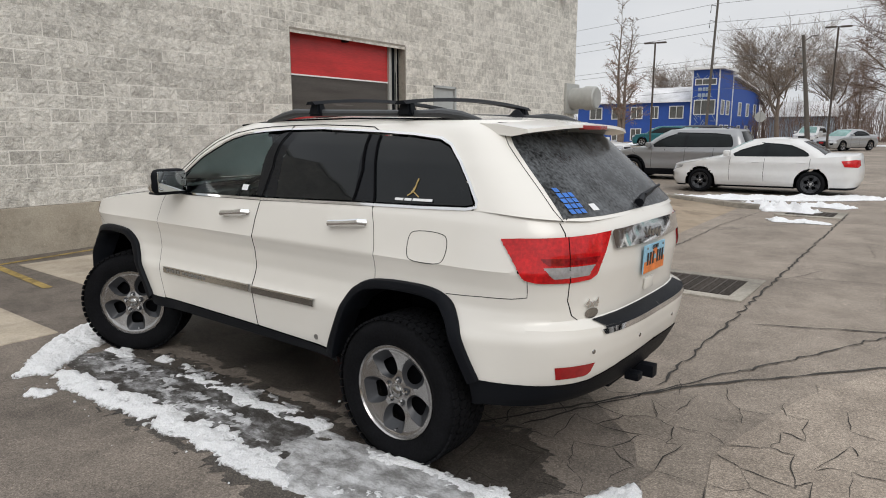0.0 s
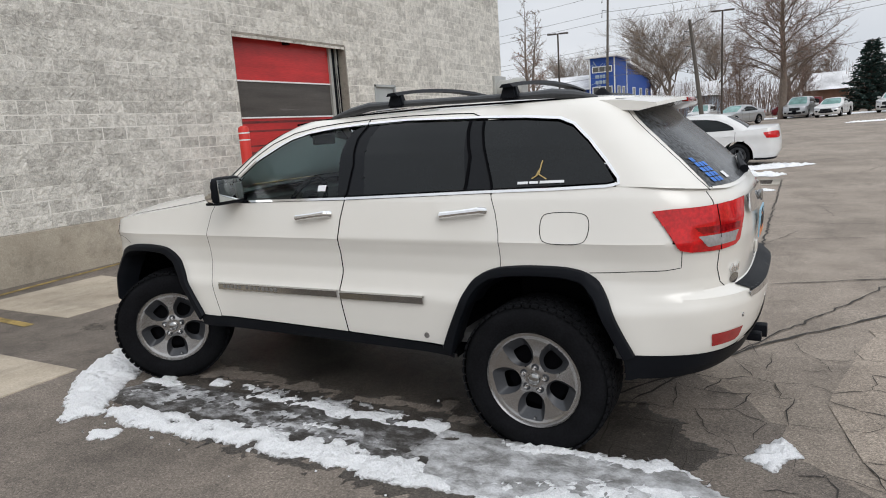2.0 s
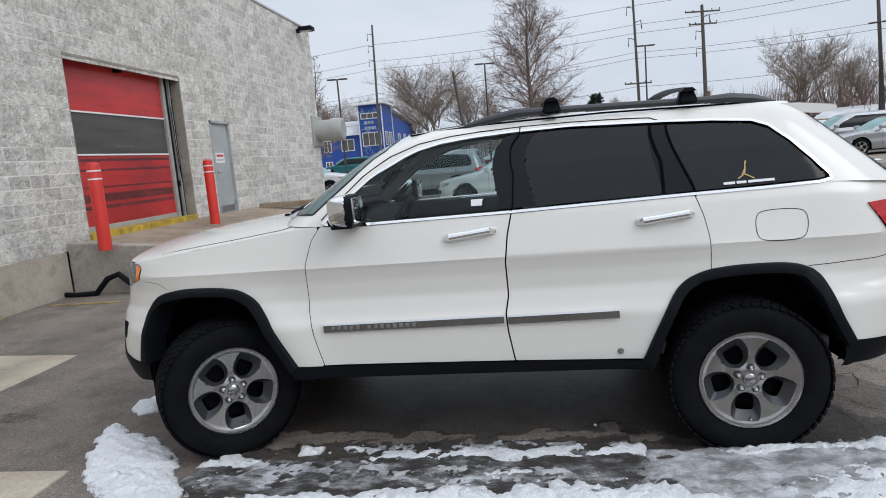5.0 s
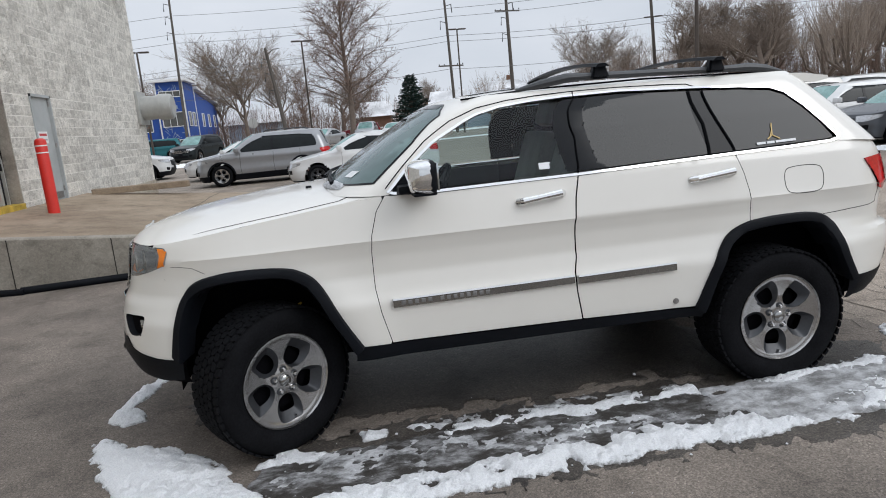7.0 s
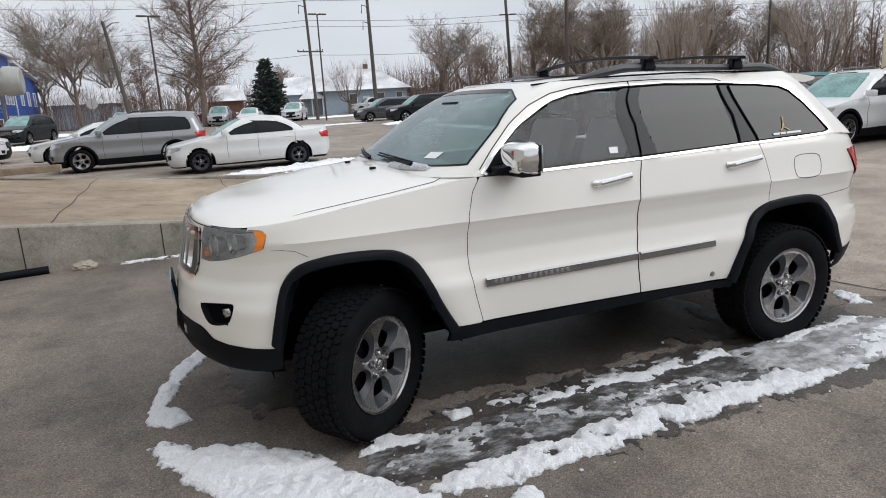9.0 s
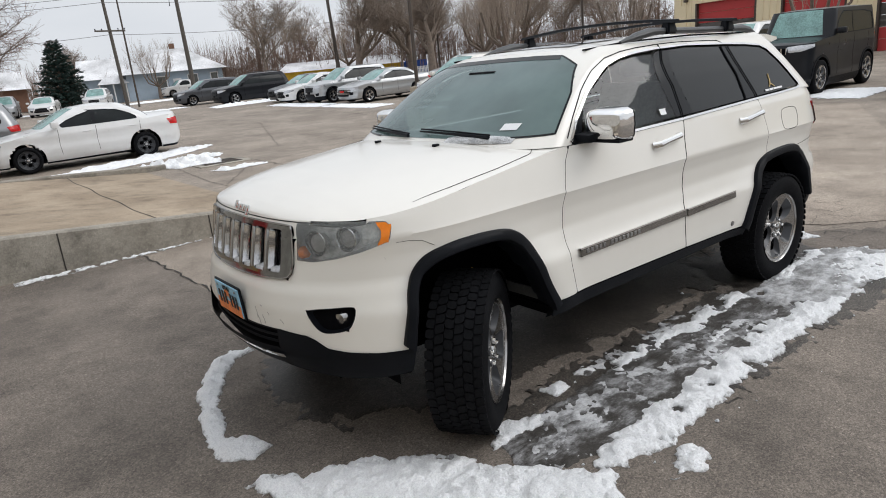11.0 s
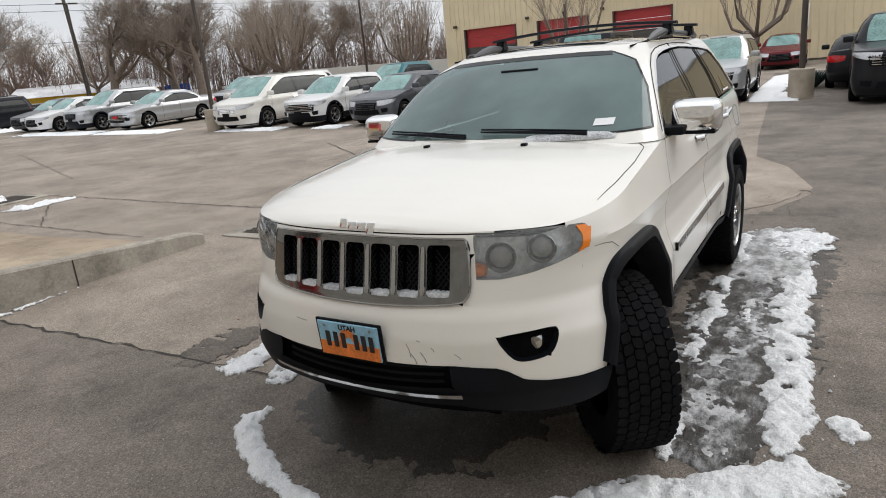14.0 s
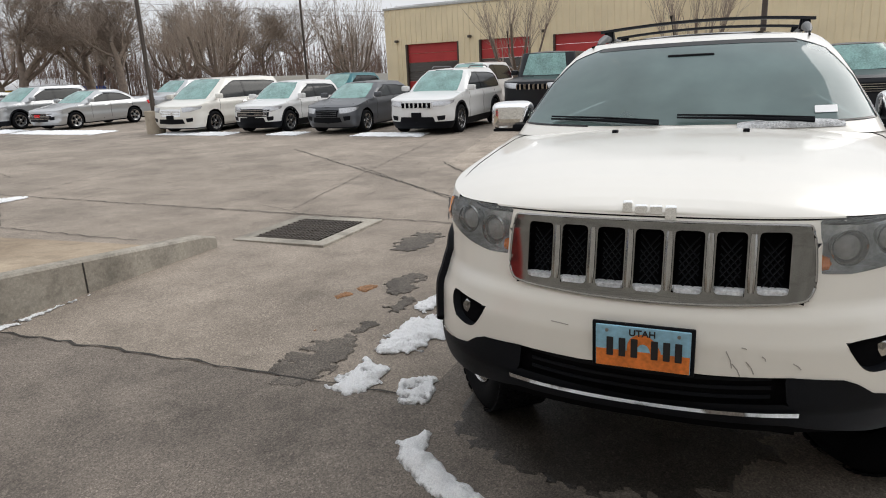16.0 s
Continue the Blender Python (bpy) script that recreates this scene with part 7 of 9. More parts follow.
# interior
for s in (-1, 1):
    sx = new("front_seat")
    sx.parent = car
    part("cushion", box(-.25, .28, s * .38 - .25, s * .38 + .25, .85, 1.02, .05), SEAT, sx)
    part("backrest", shift(box(-.07, .07, -.25, .25, 0, .62, .06), pose(.30, s * .38, .98, 0, 18, 0)), SEAT, sx)
    part("headrest", shift(box(-.05, .05, -.13, .13, .66, .86, .045), pose(.30, s * .38, .98, 0, 18, 0)), SEAT, sx)
    part("door_card", box(-.75, .25, s * .835 - .01, s * .835 + .01, .6, 1.33, .008), DASH, car)
part("dashboard", shift(box(-.25, .2, -.78, .78, -.2, .12, .06), pose(-.85, 0, 1.22, 0, 0, 0)), DASH, car, "dark dashboard")
st = new("steering_wheel")
st.parent = car
ring = [(.19 * math.cos(t), .19 * math.sin(t), 0) for t in np.linspace(0, 2 * math.pi, 28)]
m_ = pose(-.46, -.38, 1.27, 0, -62, 0)
part("rim", shift(tube(ring, .017, 8, False), m_), BLACKP, st)
part("hub", shift(box(-.09, .09, -.06, .06, -.03, .03, .02), m_), BLACKP, st)
part("spoke", shift(box(-.02, .02, -.18, .18, -.012, .012, .008), m_), GREYCH, st)
part("rear_bench", box(.75, 1.2, -.62, .62, 1.05, 1.38, .06), SEAT, car)
part("cabin_floor", box(-.95, 1.9, -.8, .8, .5, .56), DASH, car)
part("cargo_wall", box(1.25, 1.9, -.60, .60, .56, 1.3, .02), DARK, car)
part("headliner", cap(up, lambda u: ROOF_EDGE - .03, np.linspace(.1, up.end - .1, 30), lambda x: roof_z(x) - .03, 2.4, 8), SEAT, car)
part("inner_mirror", box(-.58, -.55, -.12, .12, 1.67, 1.74, .01), BLACKP, car)

# ---- other parked vehicles ----
def paint(name, col, metal=0.0, rough=0.3):
    if name not in PATCH:
        PATCH[name] = mat(name, col, rough, metal, var=0.03, scale=2, fine=9, coat=0.6 if max(col) > .3 else .12, spec=.5 if max(col) > .3 else .15)
    return PATCH[name]
PAINTS = dict(white=((.66, .66, .655), 0), silver=((.42, .43, .44), .6), steel=((.29, .295, .305), .5), grey=((.10, .105, .115), .4), black=((.016, .017, .02), .2), red=((.42, .02, .025), .1), dark_green_black=((.02, .025, .027), .2), pearl=((.70, .68, .63), 0), teal=((.03, .13, .15), .2), dark_red=((.14, .02, .025), .1))
# frosted pane whose teal base colour stands in for a reflection
GLASS_TEAL = mat("frosty_windscreen_teal_reflection", (0.16, 0.30, 0.28), 0.18, var=0.35, scale=3, fine=25, spec=0.6)
GLASS_SIDE = mat("dark_side_glass", (0.010, 0.013, 0.014), 0.05, var=0.25, spec=0.2)
LAMP = mat("headlamp_reflector", (0.55, 0.56, 0.58), 0.15, 0.5, var=0.2, scale=25, coat=0.6)
KINDS = {  # bonnet front, cowl, belt; screen foot, roof front, roof end, rear glass foot as shares of the length; deck
    "suv": dict(hf=.53, cw=.645, bl=.63, ws=.235, rf=.43, re=.93, rg=.985, deck=None),
    "sedan": dict(hf=.50, cw=.655, bl=.655, ws=.26, rf=.455, re=.70, rg=.865, deck=.71),
    "van": dict(hf=.50, cw=.60, bl=.60, ws=.155, rf=.36, re=.94, rg=.985, deck=None),
    "hatch": dict(hf=.53, cw=.67, bl=.66, ws=.235, rf=.44, re=.82, rg=.975, deck=None),
    "pickup": dict(hf=.58, cw=.66, bl=.655, ws=.26, rf=.37, re=.61, rg=.64, deck=.655),
    "jeep": dict(hf=.60, cw=.665, bl=.665, ws=.30, rf=.37, re=.965, rg=.985, deck=None),
}
def vehicle(name, kind, x, y, turn, L, W, H, wb, colour, label, fore=None, cladding=False, lit="", wheel_r=.335, dark_rim=False, rack=False, group="", axle=True):
    """A parked car, nose towards -x before the turn; x, y is the middle of its front axle (or of the car if axle is False)."""
    k = KINDS[kind]
    fore = fore if fore is not None else .195 * L
    nose, tail = -L / 2, L / 2
    fa = nose + fore
    ra = fa + wb
    base = pose(x, y, 0, 0, 0, turn) @ Matrix.Translation((-fa if axle else 0, 0, 0))
    c = base.translation
    # lie on the lot's slope
    d = base.to_3x3() @ Vector((1, 0, 0))
    e = base.to_3x3() @ Vector((0, 1, 0))
    gz = lambda v: float(ground_z(c.x + v.x, c.y + v.y))
    z0 = gz(Vector((0, 0, 0)))
    d.z, e.z = (gz(d * 1.4) - gz(d * -1.4)) / 2.8, (gz(e * .8) - gz(e * -.8)) / 1.6
    d.normalize()
    n = d.cross(e).normalized()
    e = n.cross(d)
    m = Matrix((d, e, n)).transposed().to_4x4()
    m.translation = (c.x, c.y, z0)
    t = thing(name, label, "car" if kind != "pickup" else "pickup truck", m, group)
    P = paint("paint_" + colour, PAINTS[colour][0], PAINTS[colour][1])
    w = W / 2
    hf, cw, bl = k["hf"] * H, k["cw"] * H, k["bl"] * H
    X = lambda f: nose + f * L
    wid = [(.15, w * .86), (.30, w * .95), (.5, w * .995), (bl * .66, w * .975), (bl * .80, w * .985), (bl * .86, w), (bl * .89, w * .988), (bl, w * .95), (bl + .3 * (H - bl), w * .885), (bl + .62 * (H - bl), w * .80), (H - .13, w * .70), (H - .05, w * .64), (H, w * .55)]
    if kind == "jeep":
        wid = wid[:-6] + [(bl, w * .97), (bl + .3 * (H - bl), w * .93), (H - .13, w * .87), (H - .05, w * .85), (H, w * .80)]
    lo_ = Shell(wid, [(.15, nose + .14), (.35, nose + .02), (.55, nose), (hf - .12, nose + .03), (hf, nose + .08), (cw + .2, nose + .3)], [(.15, tail - .15), (.4, tail - .01), (.6, tail), (bl, tail - .05), (bl + .2, tail - .12)], [(.1, nose + .5), (2, nose + .52)], [(.1, tail - .5), (2, tail - .5)])
    deck_z = (k["deck"] or k["bl"]) * H
    top = tab([(nose, hf), (nose + .25, hf + .02), (X(k["ws"]), cw - .03), (X(k["ws"]) + .5, bl), (X(.8), bl + .01), (tail, deck_z if k["deck"] else bl + .02)])
    line = [(u, float(top(lo_.at(u, hf)[0]))) for u in np.linspace(0, lo_.end, 50)]
    st = .055
    R = wheel_r
    hole = lambda cx: lo_.side([(cx + (R + .06) * math.cos(a), R + (R + .06) * math.sin(a)) for a in np.linspace(0, math.pi, 13)] + [(cx - R - .06, .05), (cx + R + .06, .05)][0:2])
    arcs = [hole(fa), hole(ra)]
    low_z = .36 if cladding else .2
    bottom = [(0, low_z)] + lo_.side([(nose + .5, low_z), (0, low_z), (tail - .5, low_z)]) + [(lo_.end, low_z + .05)]
    part("body", lo_.sheet(st, bottom + line[::-1], arcs), P, t, smooth=50)
    part("sill", lo_.sheet(st, [(0, .18), (lo_.end, .2), (lo_.end, low_z + .06), (0, low_z + .01)], arcs, .004), BLACKP, t)
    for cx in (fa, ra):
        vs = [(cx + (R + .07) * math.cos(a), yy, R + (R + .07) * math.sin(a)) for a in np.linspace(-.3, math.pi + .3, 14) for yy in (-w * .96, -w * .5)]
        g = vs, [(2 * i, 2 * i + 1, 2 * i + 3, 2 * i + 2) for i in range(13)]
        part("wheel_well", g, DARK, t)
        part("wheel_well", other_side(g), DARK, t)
        if cladding:
            pts = lo_.side([(cx + (R + .085) * math.cos(a), R + (R + .085) * math.sin(a)) for a in np.linspace(.0, math.pi, 15)])
            g = lo_.strip(pts, .06, .012, thick=.012)
            part("arch_trim", g, BLACKP, t)
            part("arch_trim", other_side(g), BLACKP, t)
    part("floor_pan", box(nose + .3, tail - .3, -w * .85, w * .85, .2, .26), DARK, t, smooth=0)
    hz = tab([(nose + .05, hf), (nose + .25, hf + .07), (X(k["ws"]), cw + .01), (X(k["ws"]) + .5, cw + .03)])
    part("bonnet", cap(lo_, lambda u: float(top(lo_.at(u, hf)[0])), np.linspace(0, float(lo_.ux(X(k["ws"]) + .45, hf)), 24), hz, 3, 8), P, t, smooth=45)
    us = np.linspace(0, lo_.end, 60)
    if k["deck"]:
        ub = np.linspace(float(lo_.ux(X(k["re"]), bl)), lo_.end, 20)
        part("tailgate_deck" if kind == "sedan" else "bed", cap(lo_, lambda u: float(top(lo_.at(u, hf)[0])) - (0 if kind == "sedan" else .02), ub, lambda q: np.full(np.shape(q), deck_z + (.03 if kind == "sedan" else -.1)), 3, 6), P if kind == "sedan" else DARK, t, smooth=45)
    rt = H - .05
    ufx = X(k["ws"])
    tw = X(k["re"]) - .25
    wr, br = X(k["rf"]) - ufx, X(k["rg"]) - X(k["re"])
    up_ = Shell(wid, [(bl - .05, ufx - .06), (bl + .45 * (rt - bl), ufx + .38 * wr), (bl + .8 * (rt - bl), ufx + .72 * wr), (rt, X(k["rf"]))], [(bl - .05, X(k["rg"]) + .02), (bl + .45 * (rt - bl), X(k["rg"]) - .36 * br), (bl + .8 * (rt - bl), X(k["rg"]) - .72 * br), (rt, X(k["re"]))], [(bl - .05, ufx + .34), (rt, X(k["rf"]) + .25)], [(bl - .05, X(k["rg"]) - .35), (rt, X(k["re"]) - .3)], fx=.95, fy=.62, rx=.75, ry=.55)
    xa = lambda z: ufx + .42 + (X(k["rf"]) + .30 - ufx - .42) * (z - bl) / (rt - bl)
    xb = lambda z: X(k["rg"]) - .42 + (X(k["re"]) - .30 - X(k["rg"]) + .42) * (z - bl) / (rt - bl)
    zb, zt = bl + .03, rt - .09
    zm = zb + .6 * (zt - zb)
    dlo = smooth_poly(up_.side([(xa(zb) - .05, zb), (xa(zb) + .5, zb), (0, zb), (xb(zb) - .1, zb + .015), (xb(zb), zb + .03), (xb(zm) + .02, zm), (xb(zt) - .05, zt - .04), (0, zt), (xa(zt) + .25, zt - .005), (xa(zm) - .02, zm)]), 1)
    wsp = up_.front([(0, bl + .02), (w * .72, bl + .03), (w * .58, rt - .03), (0, rt - .015)])
    rgp = up_.back([(0, bl + .06), (w * .7, bl + .06), (w * .56, rt - .06), (0, rt - .05)])
    keep = [(0, bl - .02), (up_.end, bl - .02), (up_.end, rt), (0, rt)]
    part("cabin", up_.sheet(.05, keep, [dlo, wsp, rgp]), P, t, smooth=50)
    part("roof", cap(up_, lambda u: rt, np.linspace(0, up_.end, 40), tab([(X(k["rf"]), rt), (X(k["rf"]) + .4, H - .01), (X(k["re"]) - .5, H), (X(k["re"]), rt)]), 2.4, 8), P, t, smooth=45)
    part("windscreen", up_.sheet(.08, wsp, lift=.003), GLASS_TEAL, t, "frosted windscreen, pale teal reflection painted in")
    part("rear_window", up_.sheet(.08, rgp, lift=.003), GLASS_SIDE, t)
    for s in (1, -1):
        sd = (lambda g: g) if s > 0 else other_side
        part("side_glass", sd(up_.sheet(.05, dlo, lift=-.004, both=False)), GLASS_SIDE, t)
        part("window_trim", sd(up_.strip(dlo, .022, .004, True, .08)), BLACKP, t, "black window seal")
        xm = xa(bl) + .42 * (xb(bl) - xa(bl)) + .05
        part("door_pillar", sd(up_.strip(up_.side([(xm, zb), (xm + .03, zt)]), .09, .002)), GLOSSB, t)
        for q in (xm, xm - .38 * (xb(bl) - xa(bl)) - .1, min(xb(bl) - .02, ra - .05)):
            part("door_gap", sd(lo_.strip(lo_.side([(q, .36), (q - .02, bl * .6), (q, bl - .01)]), .008, .002)), DARK, t)
        for q in (xm - .12, min(xb(bl) - .15, ra - .1)):
            part("handle", sd(lo_.strip(lo_.side([(q - .18, bl * .88), (q, bl * .885)]), .03, .02, thick=.02)), P if colour != "pearl" else CHROME, t)
        mx = xa(bl) - .02
        part("mirror", sd(shift(box(-.09, .07, -.11, .11, -.07, .08, .04), Matrix.Translation((mx, -w - .08, bl + .1)))), P, t)
        hp = lo_.front([(w * .45, hf - .03), (w * .5, hf - .17), (w * .75, hf - .16)]) + lo_.side([(nose + .40, hf - .07), (nose + .44, hf - .0)]) + lo_.front([(w * .7, hf - .01)])
        part("headlamp", sd(lo_.sheet(.035, hp, lift=.004, both=False)), LAMP, t, "clear headlamp")
        part("fog_pocket", sd(lo_.sheet(.04, lo_.front([(w * .6, .52), (w * .82, .54), (w * .80, .42), (w * .62, .40)]), lift=.003, both=False)), BLACKP, t)
        tp = lo_.side([(tail - .42, bl - .06), (tail - .34, bl - .2)]) + lo_.back([(w * .7, bl - .22), (w * .5, bl - .17), (w * .5, bl - .05), (w * .8, bl - .03)])
        part("tail_lamp", sd(lo_.sheet(.04, tp, lift=.006, both=False)), REDLAMP, t, "red tail lamp")
        for cx in (fa, ra):
            mw = Matrix.Translation((cx, -(w - .115) * s, R)) @ Matrix.Rotation(radians(0 if s > 0 else 180), 4, "Z") @ Matrix.Rotation(cx * 1.7 + s, 4, "Y")
            wheel(R, .22, R * .66, t, mw, detail=False, paint=GUNMETAL if dark_rim else ALLOY)
    gw = .55 if lit != "wide" else .9
    if lit == "slots":
        for i in range(7):
            yy = (i - 3) * .13
            part("grille_slot", box(nose - .0, nose + .12, yy - .042, yy + .042, hf - .19, hf - .06, .01), DARK, t)
            for q in (-.05, .05):
                part("slot_rim", box(nose - .012, nose + .1, yy + q - .006, yy + q + .006, hf - .2, hf - .05), CHROME, t, smooth=0)
    else:
        gp = lo_.front([(0, hf - .07), (w * gw * .8, hf - .08), (w * gw * .75, hf - .30), (0, hf - .32)])
        part("grille", lo_.sheet(.05, gp, lift=.004), BLACKP if lit != "chrome" else CHROME, t, "black grille")
        for q in (.12, .17, .22, .27):
            a = [np.array(lo_.at(lo_.uf(abs(yy), hf - q), hf - q, .012)) * (1, 1 if yy < 0 else -1, 1) for yy in np.linspace(-w * gw * .7, w * gw * .7, 9)]
            part("grille_bar", tube(a, .011, 5, False), CHROME if lit in ("chrome", "wide") else GREYRAIL, t)
    part("air_intake", lo_.sheet(.06, lo_.front([(0, .50), (w * .5, .50), (w * .55, .36), (0, .34)]), lift=.003), BLACKP, t)
    part("plate", box(nose - .015, nose + .03, -.15, .15, .50, .62, .004), REDLAMP if colour == "silver" and kind == "sedan" else BLACKP, t)
    if rack:
        for s in (-1, 1):
            part("roof_rail", tube([(X(k["rf"]) + .4, s * w * .62, H - .01), (X(k["rf"]) + .55, s * w * .63, H + .05), (X(k["re"]) - .6, s * w * .63, H + .04), (X(k["re"]) - .4, s * w * .62, H - .02)], .018, 8), GREYRAIL, t)
    if kind == "jeep":
        part("spare_wheel", lathe([(0, .0), (.38, 0), (.4, .1), (.38, .2), (0, .2)], 20), RUBBER, t).matrix_local = pose(tail + .0, 0, .95, 0, 0, -90)
        part("bull_bar", tube([(nose - .12, -.7, .62), (nose - .18, -.3, .62), (nose - .18, .3, .62), (nose - .12, .7, .62)], .06, 8), BLACKP, t)
    return t


ROW = "cars parked side by side across the lot"
vehicle("sports_sedan", "sedan", -5.22, 19.27, 0, 4.6, 1.8, 1.475, 2.67, "white", "white four-door sports sedan with dark grey wheels", dark_rim=True, wheel_r=.325)
vehicle("compact_suv", "suv", -8.46, 22.7, 0, 4.6, 1.86, 1.70, 2.69, "steel", "grey-silver compact SUV with black wheel arches", cladding=True, rack=True, wheel_r=.36)
vehicle("parked_sedan", "sedan", -9.6, 26.2, 0, 4.7, 1.8, 1.45, 2.7, "white", "white sedan parked behind a silver SUV")
vehicle("parked_suv", "suv", -12.6, 29.6, 180, 4.6, 1.85, 1.68, 2.69, "white", "white SUV parked beside the block building", cladding=True)
vehicle("pickup_truck", "suv", -14.6, 46.5, 74, 5.2, 1.85, 1.78, 3.2, "dark_green_black", "dark grey truck with a chrome grille and snowy bonnet", lit="wide", wheel_r=.38)
vehicle("pickup_truck", "suv", -21.5, 58, 10, 5.2, 1.85, 1.75, 3.2, "teal", "teal pickup truck beside the blue building", wheel_r=.38)
vehicle("parked_suv", "suv", -1.6, 61, 80, 4.7, 1.86, 1.75, 2.7, "silver", "silver SUV parked facing the lot")
vehicle("parked_suv", "suv", 4.8, 60.5, 70, 4.6, 1.85, 1.7, 2.7, "white", "white SUV parked at the far side of the lot")
vehicle("parked_sedan", "sedan", 0.6, 58.0, 75, 4.7, 1.8, 1.45, 2.7, "white", "white sedan parked at the far side of the lot")
vehicle("parked_sedan", "sedan", -6.0, 50.5, 60, 4.6, 1.8, 1.45, 2.7, "silver", "silver sedan dusted with snow")
vehicle("parked_suv", "suv", -9.5, 64.0, 85, 4.6, 1.85, 1.7, 2.7, "white", "white SUV parked near the street")
vehicle("parked_suv", "suv", -3.0, 72.0, 0, 4.6, 1.85, 1.7, 2.7, "dark_red", "dark red SUV beside the street")
vehicle("pickup_truck", "pickup", 16.5, 79.5, 0, 5.6, 1.95, 1.85, 3.5, "white", "white pickup truck in front of the blue house", wheel_r=.4)
vehicle("parked_suv", "suv", 8.4, 40.7, 0, 4.85, 1.90, 1.74, 2.8, "black", "black SUV parked in the lot", rack=True, wheel_r=.36, group=ROW)
vehicle("parked_suv", "suv", 7.6, 46.0, 0, 4.6, 1.85, 1.62, 2.7, "grey", "dark grey crossover parked in the lot", group=ROW)
vehicle("parked_sedan", "sedan", 9.9, 36.0, 0, 4.6, 1.8, 1.45, 2.7, "grey", "dark grey sedan parked in the row", group=ROW)
vehicle("parked_sedan", "sedan", 9.2, 33.3, 0, 4.6, 1.8, 1.47, 2.7, "white", "white sedan parked in the row", group=ROW)
vehicle("compact_suv", "suv", 9.4, 30.4, 0, 4.6, 1.85, 1.68, 2.67, "silver", "silver compact SUV parked in the row", cladding=True, group=ROW, wheel_r=.35)
vehicle("family_sedan", "sedan", 9.6, 27.4, 0, 4.85, 1.82, 1.46, 2.78, "silver", "silver family sedan with a black grille", lit="wide", group=ROW)
vehicle("minivan", "van", 8.75, 19.75, 0, 5.1, 1.98, 1.76, 3.03, "pearl", "white minivan parked in the row", lit="chrome", group=ROW, wheel_r=.35)
vehicle("small_crossover", "suv", 9.0, 16.85, 0, 4.2, 1.8, 1.57, 2.6, "white", "white small crossover with black cladding and grille", cladding=True, group=ROW, lit="wide", wheel_r=.34)
vehicle("hatchback", "hatch", 9.0, 14.05, 0, 4.55, 1.76, 1.47, 2.7, "grey", "dark grey hatchback parked in the row", group=ROW)
vehicle("off_road_car_white", "suv", 9.0, 11.1, 0, 4.82, 1.94, 1.76, 2.915, "white", "white SUV with a seven-slot grille parked in the row", lit="slots", cladding=True, rack=True, group=ROW, wheel_r=.39).name = "seven_slot_suv"
vehicle("boxy_off_roader", "jeep", 11.0, 8.45, 0, 4.6, 1.9, 2.14, 2.95, "black", "black boxy off-roader with a steel bumper", lit="slots", cladding=True, wheel_r=.44, group=ROW)
vehicle("compact_suv", "suv", 11.4, 4.75, 0, 4.6, 1.85, 1.72, 2.66, "silver", "grey-silver compact SUV with roof bars", cladding=True, rack=True, wheel_r=.36, lit="wide")
vehicle("large_pickup", "pickup", 10.2, .55, 0, 5.8, 2.03, 1.95, 3.7, "black", "black full-size pickup truck with a chrome grille", lit="wide", wheel_r=.42)
vehicle("parked_sedan", "sedan", 22.8, 8.2, 0, 4.6, 1.8, 1.45, 2.7, "red", "bright red sedan parked near the workshop")
vehicle("parked_sedan", "sedan", 17.0, 1.2, 180, 4.7, 1.82, 1.45, 2.75, "black", "dark car with red tail lamps parked behind the pickup")
vehicle("parked_sedan", "sedan", 25.0, 4.0, 0, 4.6, 1.8, 1.45, 2.7, "dark_red", "dark red sedan parked near the workshop")
vehicle("parked_suv", "suv", 16.5, 19.5, 0, 4.7, 1.86, 1.72, 2.75, "teal", "dark teal SUV parked in the second row")
vehicle("cargo_van", "van", 17.5, 13.5, 0, 5.3, 2.0, 1.95, 3.2, "white", "white van parked in the second row")
vehicle("parked_suv", "suv", 16.8, 26.0, 0, 4.7, 1.86, 1.7, 2.75, "white", "white SUV dusted with snow in the second row")
vehicle("parked_suv", "suv", 16.8, 29.5, 0, 4.7, 1.86, 1.7, 2.75, "silver", "silver SUV in the second row")

# ---- lamps, poles, wires ----
WIRE = mat("weathered_wire", (0.16, 0.16, 0.165), 0.6, 0.3, var=0.1)
def lot_lamp(x, y, top, turn, base=False):
    z = float(ground_z(x, y))
    t = thing("street_lamp", "tall dark brown parking-lot lamp with a flat head", "street lamp", pose(x, y, z, 0, 0, turn), "parking-lot lamps")
    b = .75 if base else 0
    if base:
        part("base", lathe([(0, .75), (.28, .75), (.3, .73), (.3, -.2)], 28, "z"), CONCRETE, t, "round concrete base")
    h = top - z
    part("pole", tube([(0, 0, b), (0, 0, h)], [.075, .06], 8), POLE, t)
    part("head", join(box(-.75, -.1, -.17, .17, h - .02, h + .07, .02), box(.1, .75, -.17, .17, h - .02, h + .07, .02), box(-.1, .1, -.05, .05, h, h + .05)), POLE, t, "flat black twin head")
    return t
for a in ((-16.8, 46.5, 8.0, 10), (-6.1, 49.5, 8.44, 10), (6.6, 54.7, 9.26, 5), (23.0, 52.4, 8.9, -20), (30.4, 47.1, 8.4, -30), (46.4, 53, 9.4, -30), (24, 25.7, 8.4, 0)):
    lot_lamp(*a)
lot_lamp(8.3, 21.0, 8.6, 90, True)
pl = lot_lamp(11.5, 2.6, 8.6, 90, True)
part("notice", box(-.085, -.075, -.16, .16, 1.75, 2.3, .01), WHITEP, pl, "white notice plate")


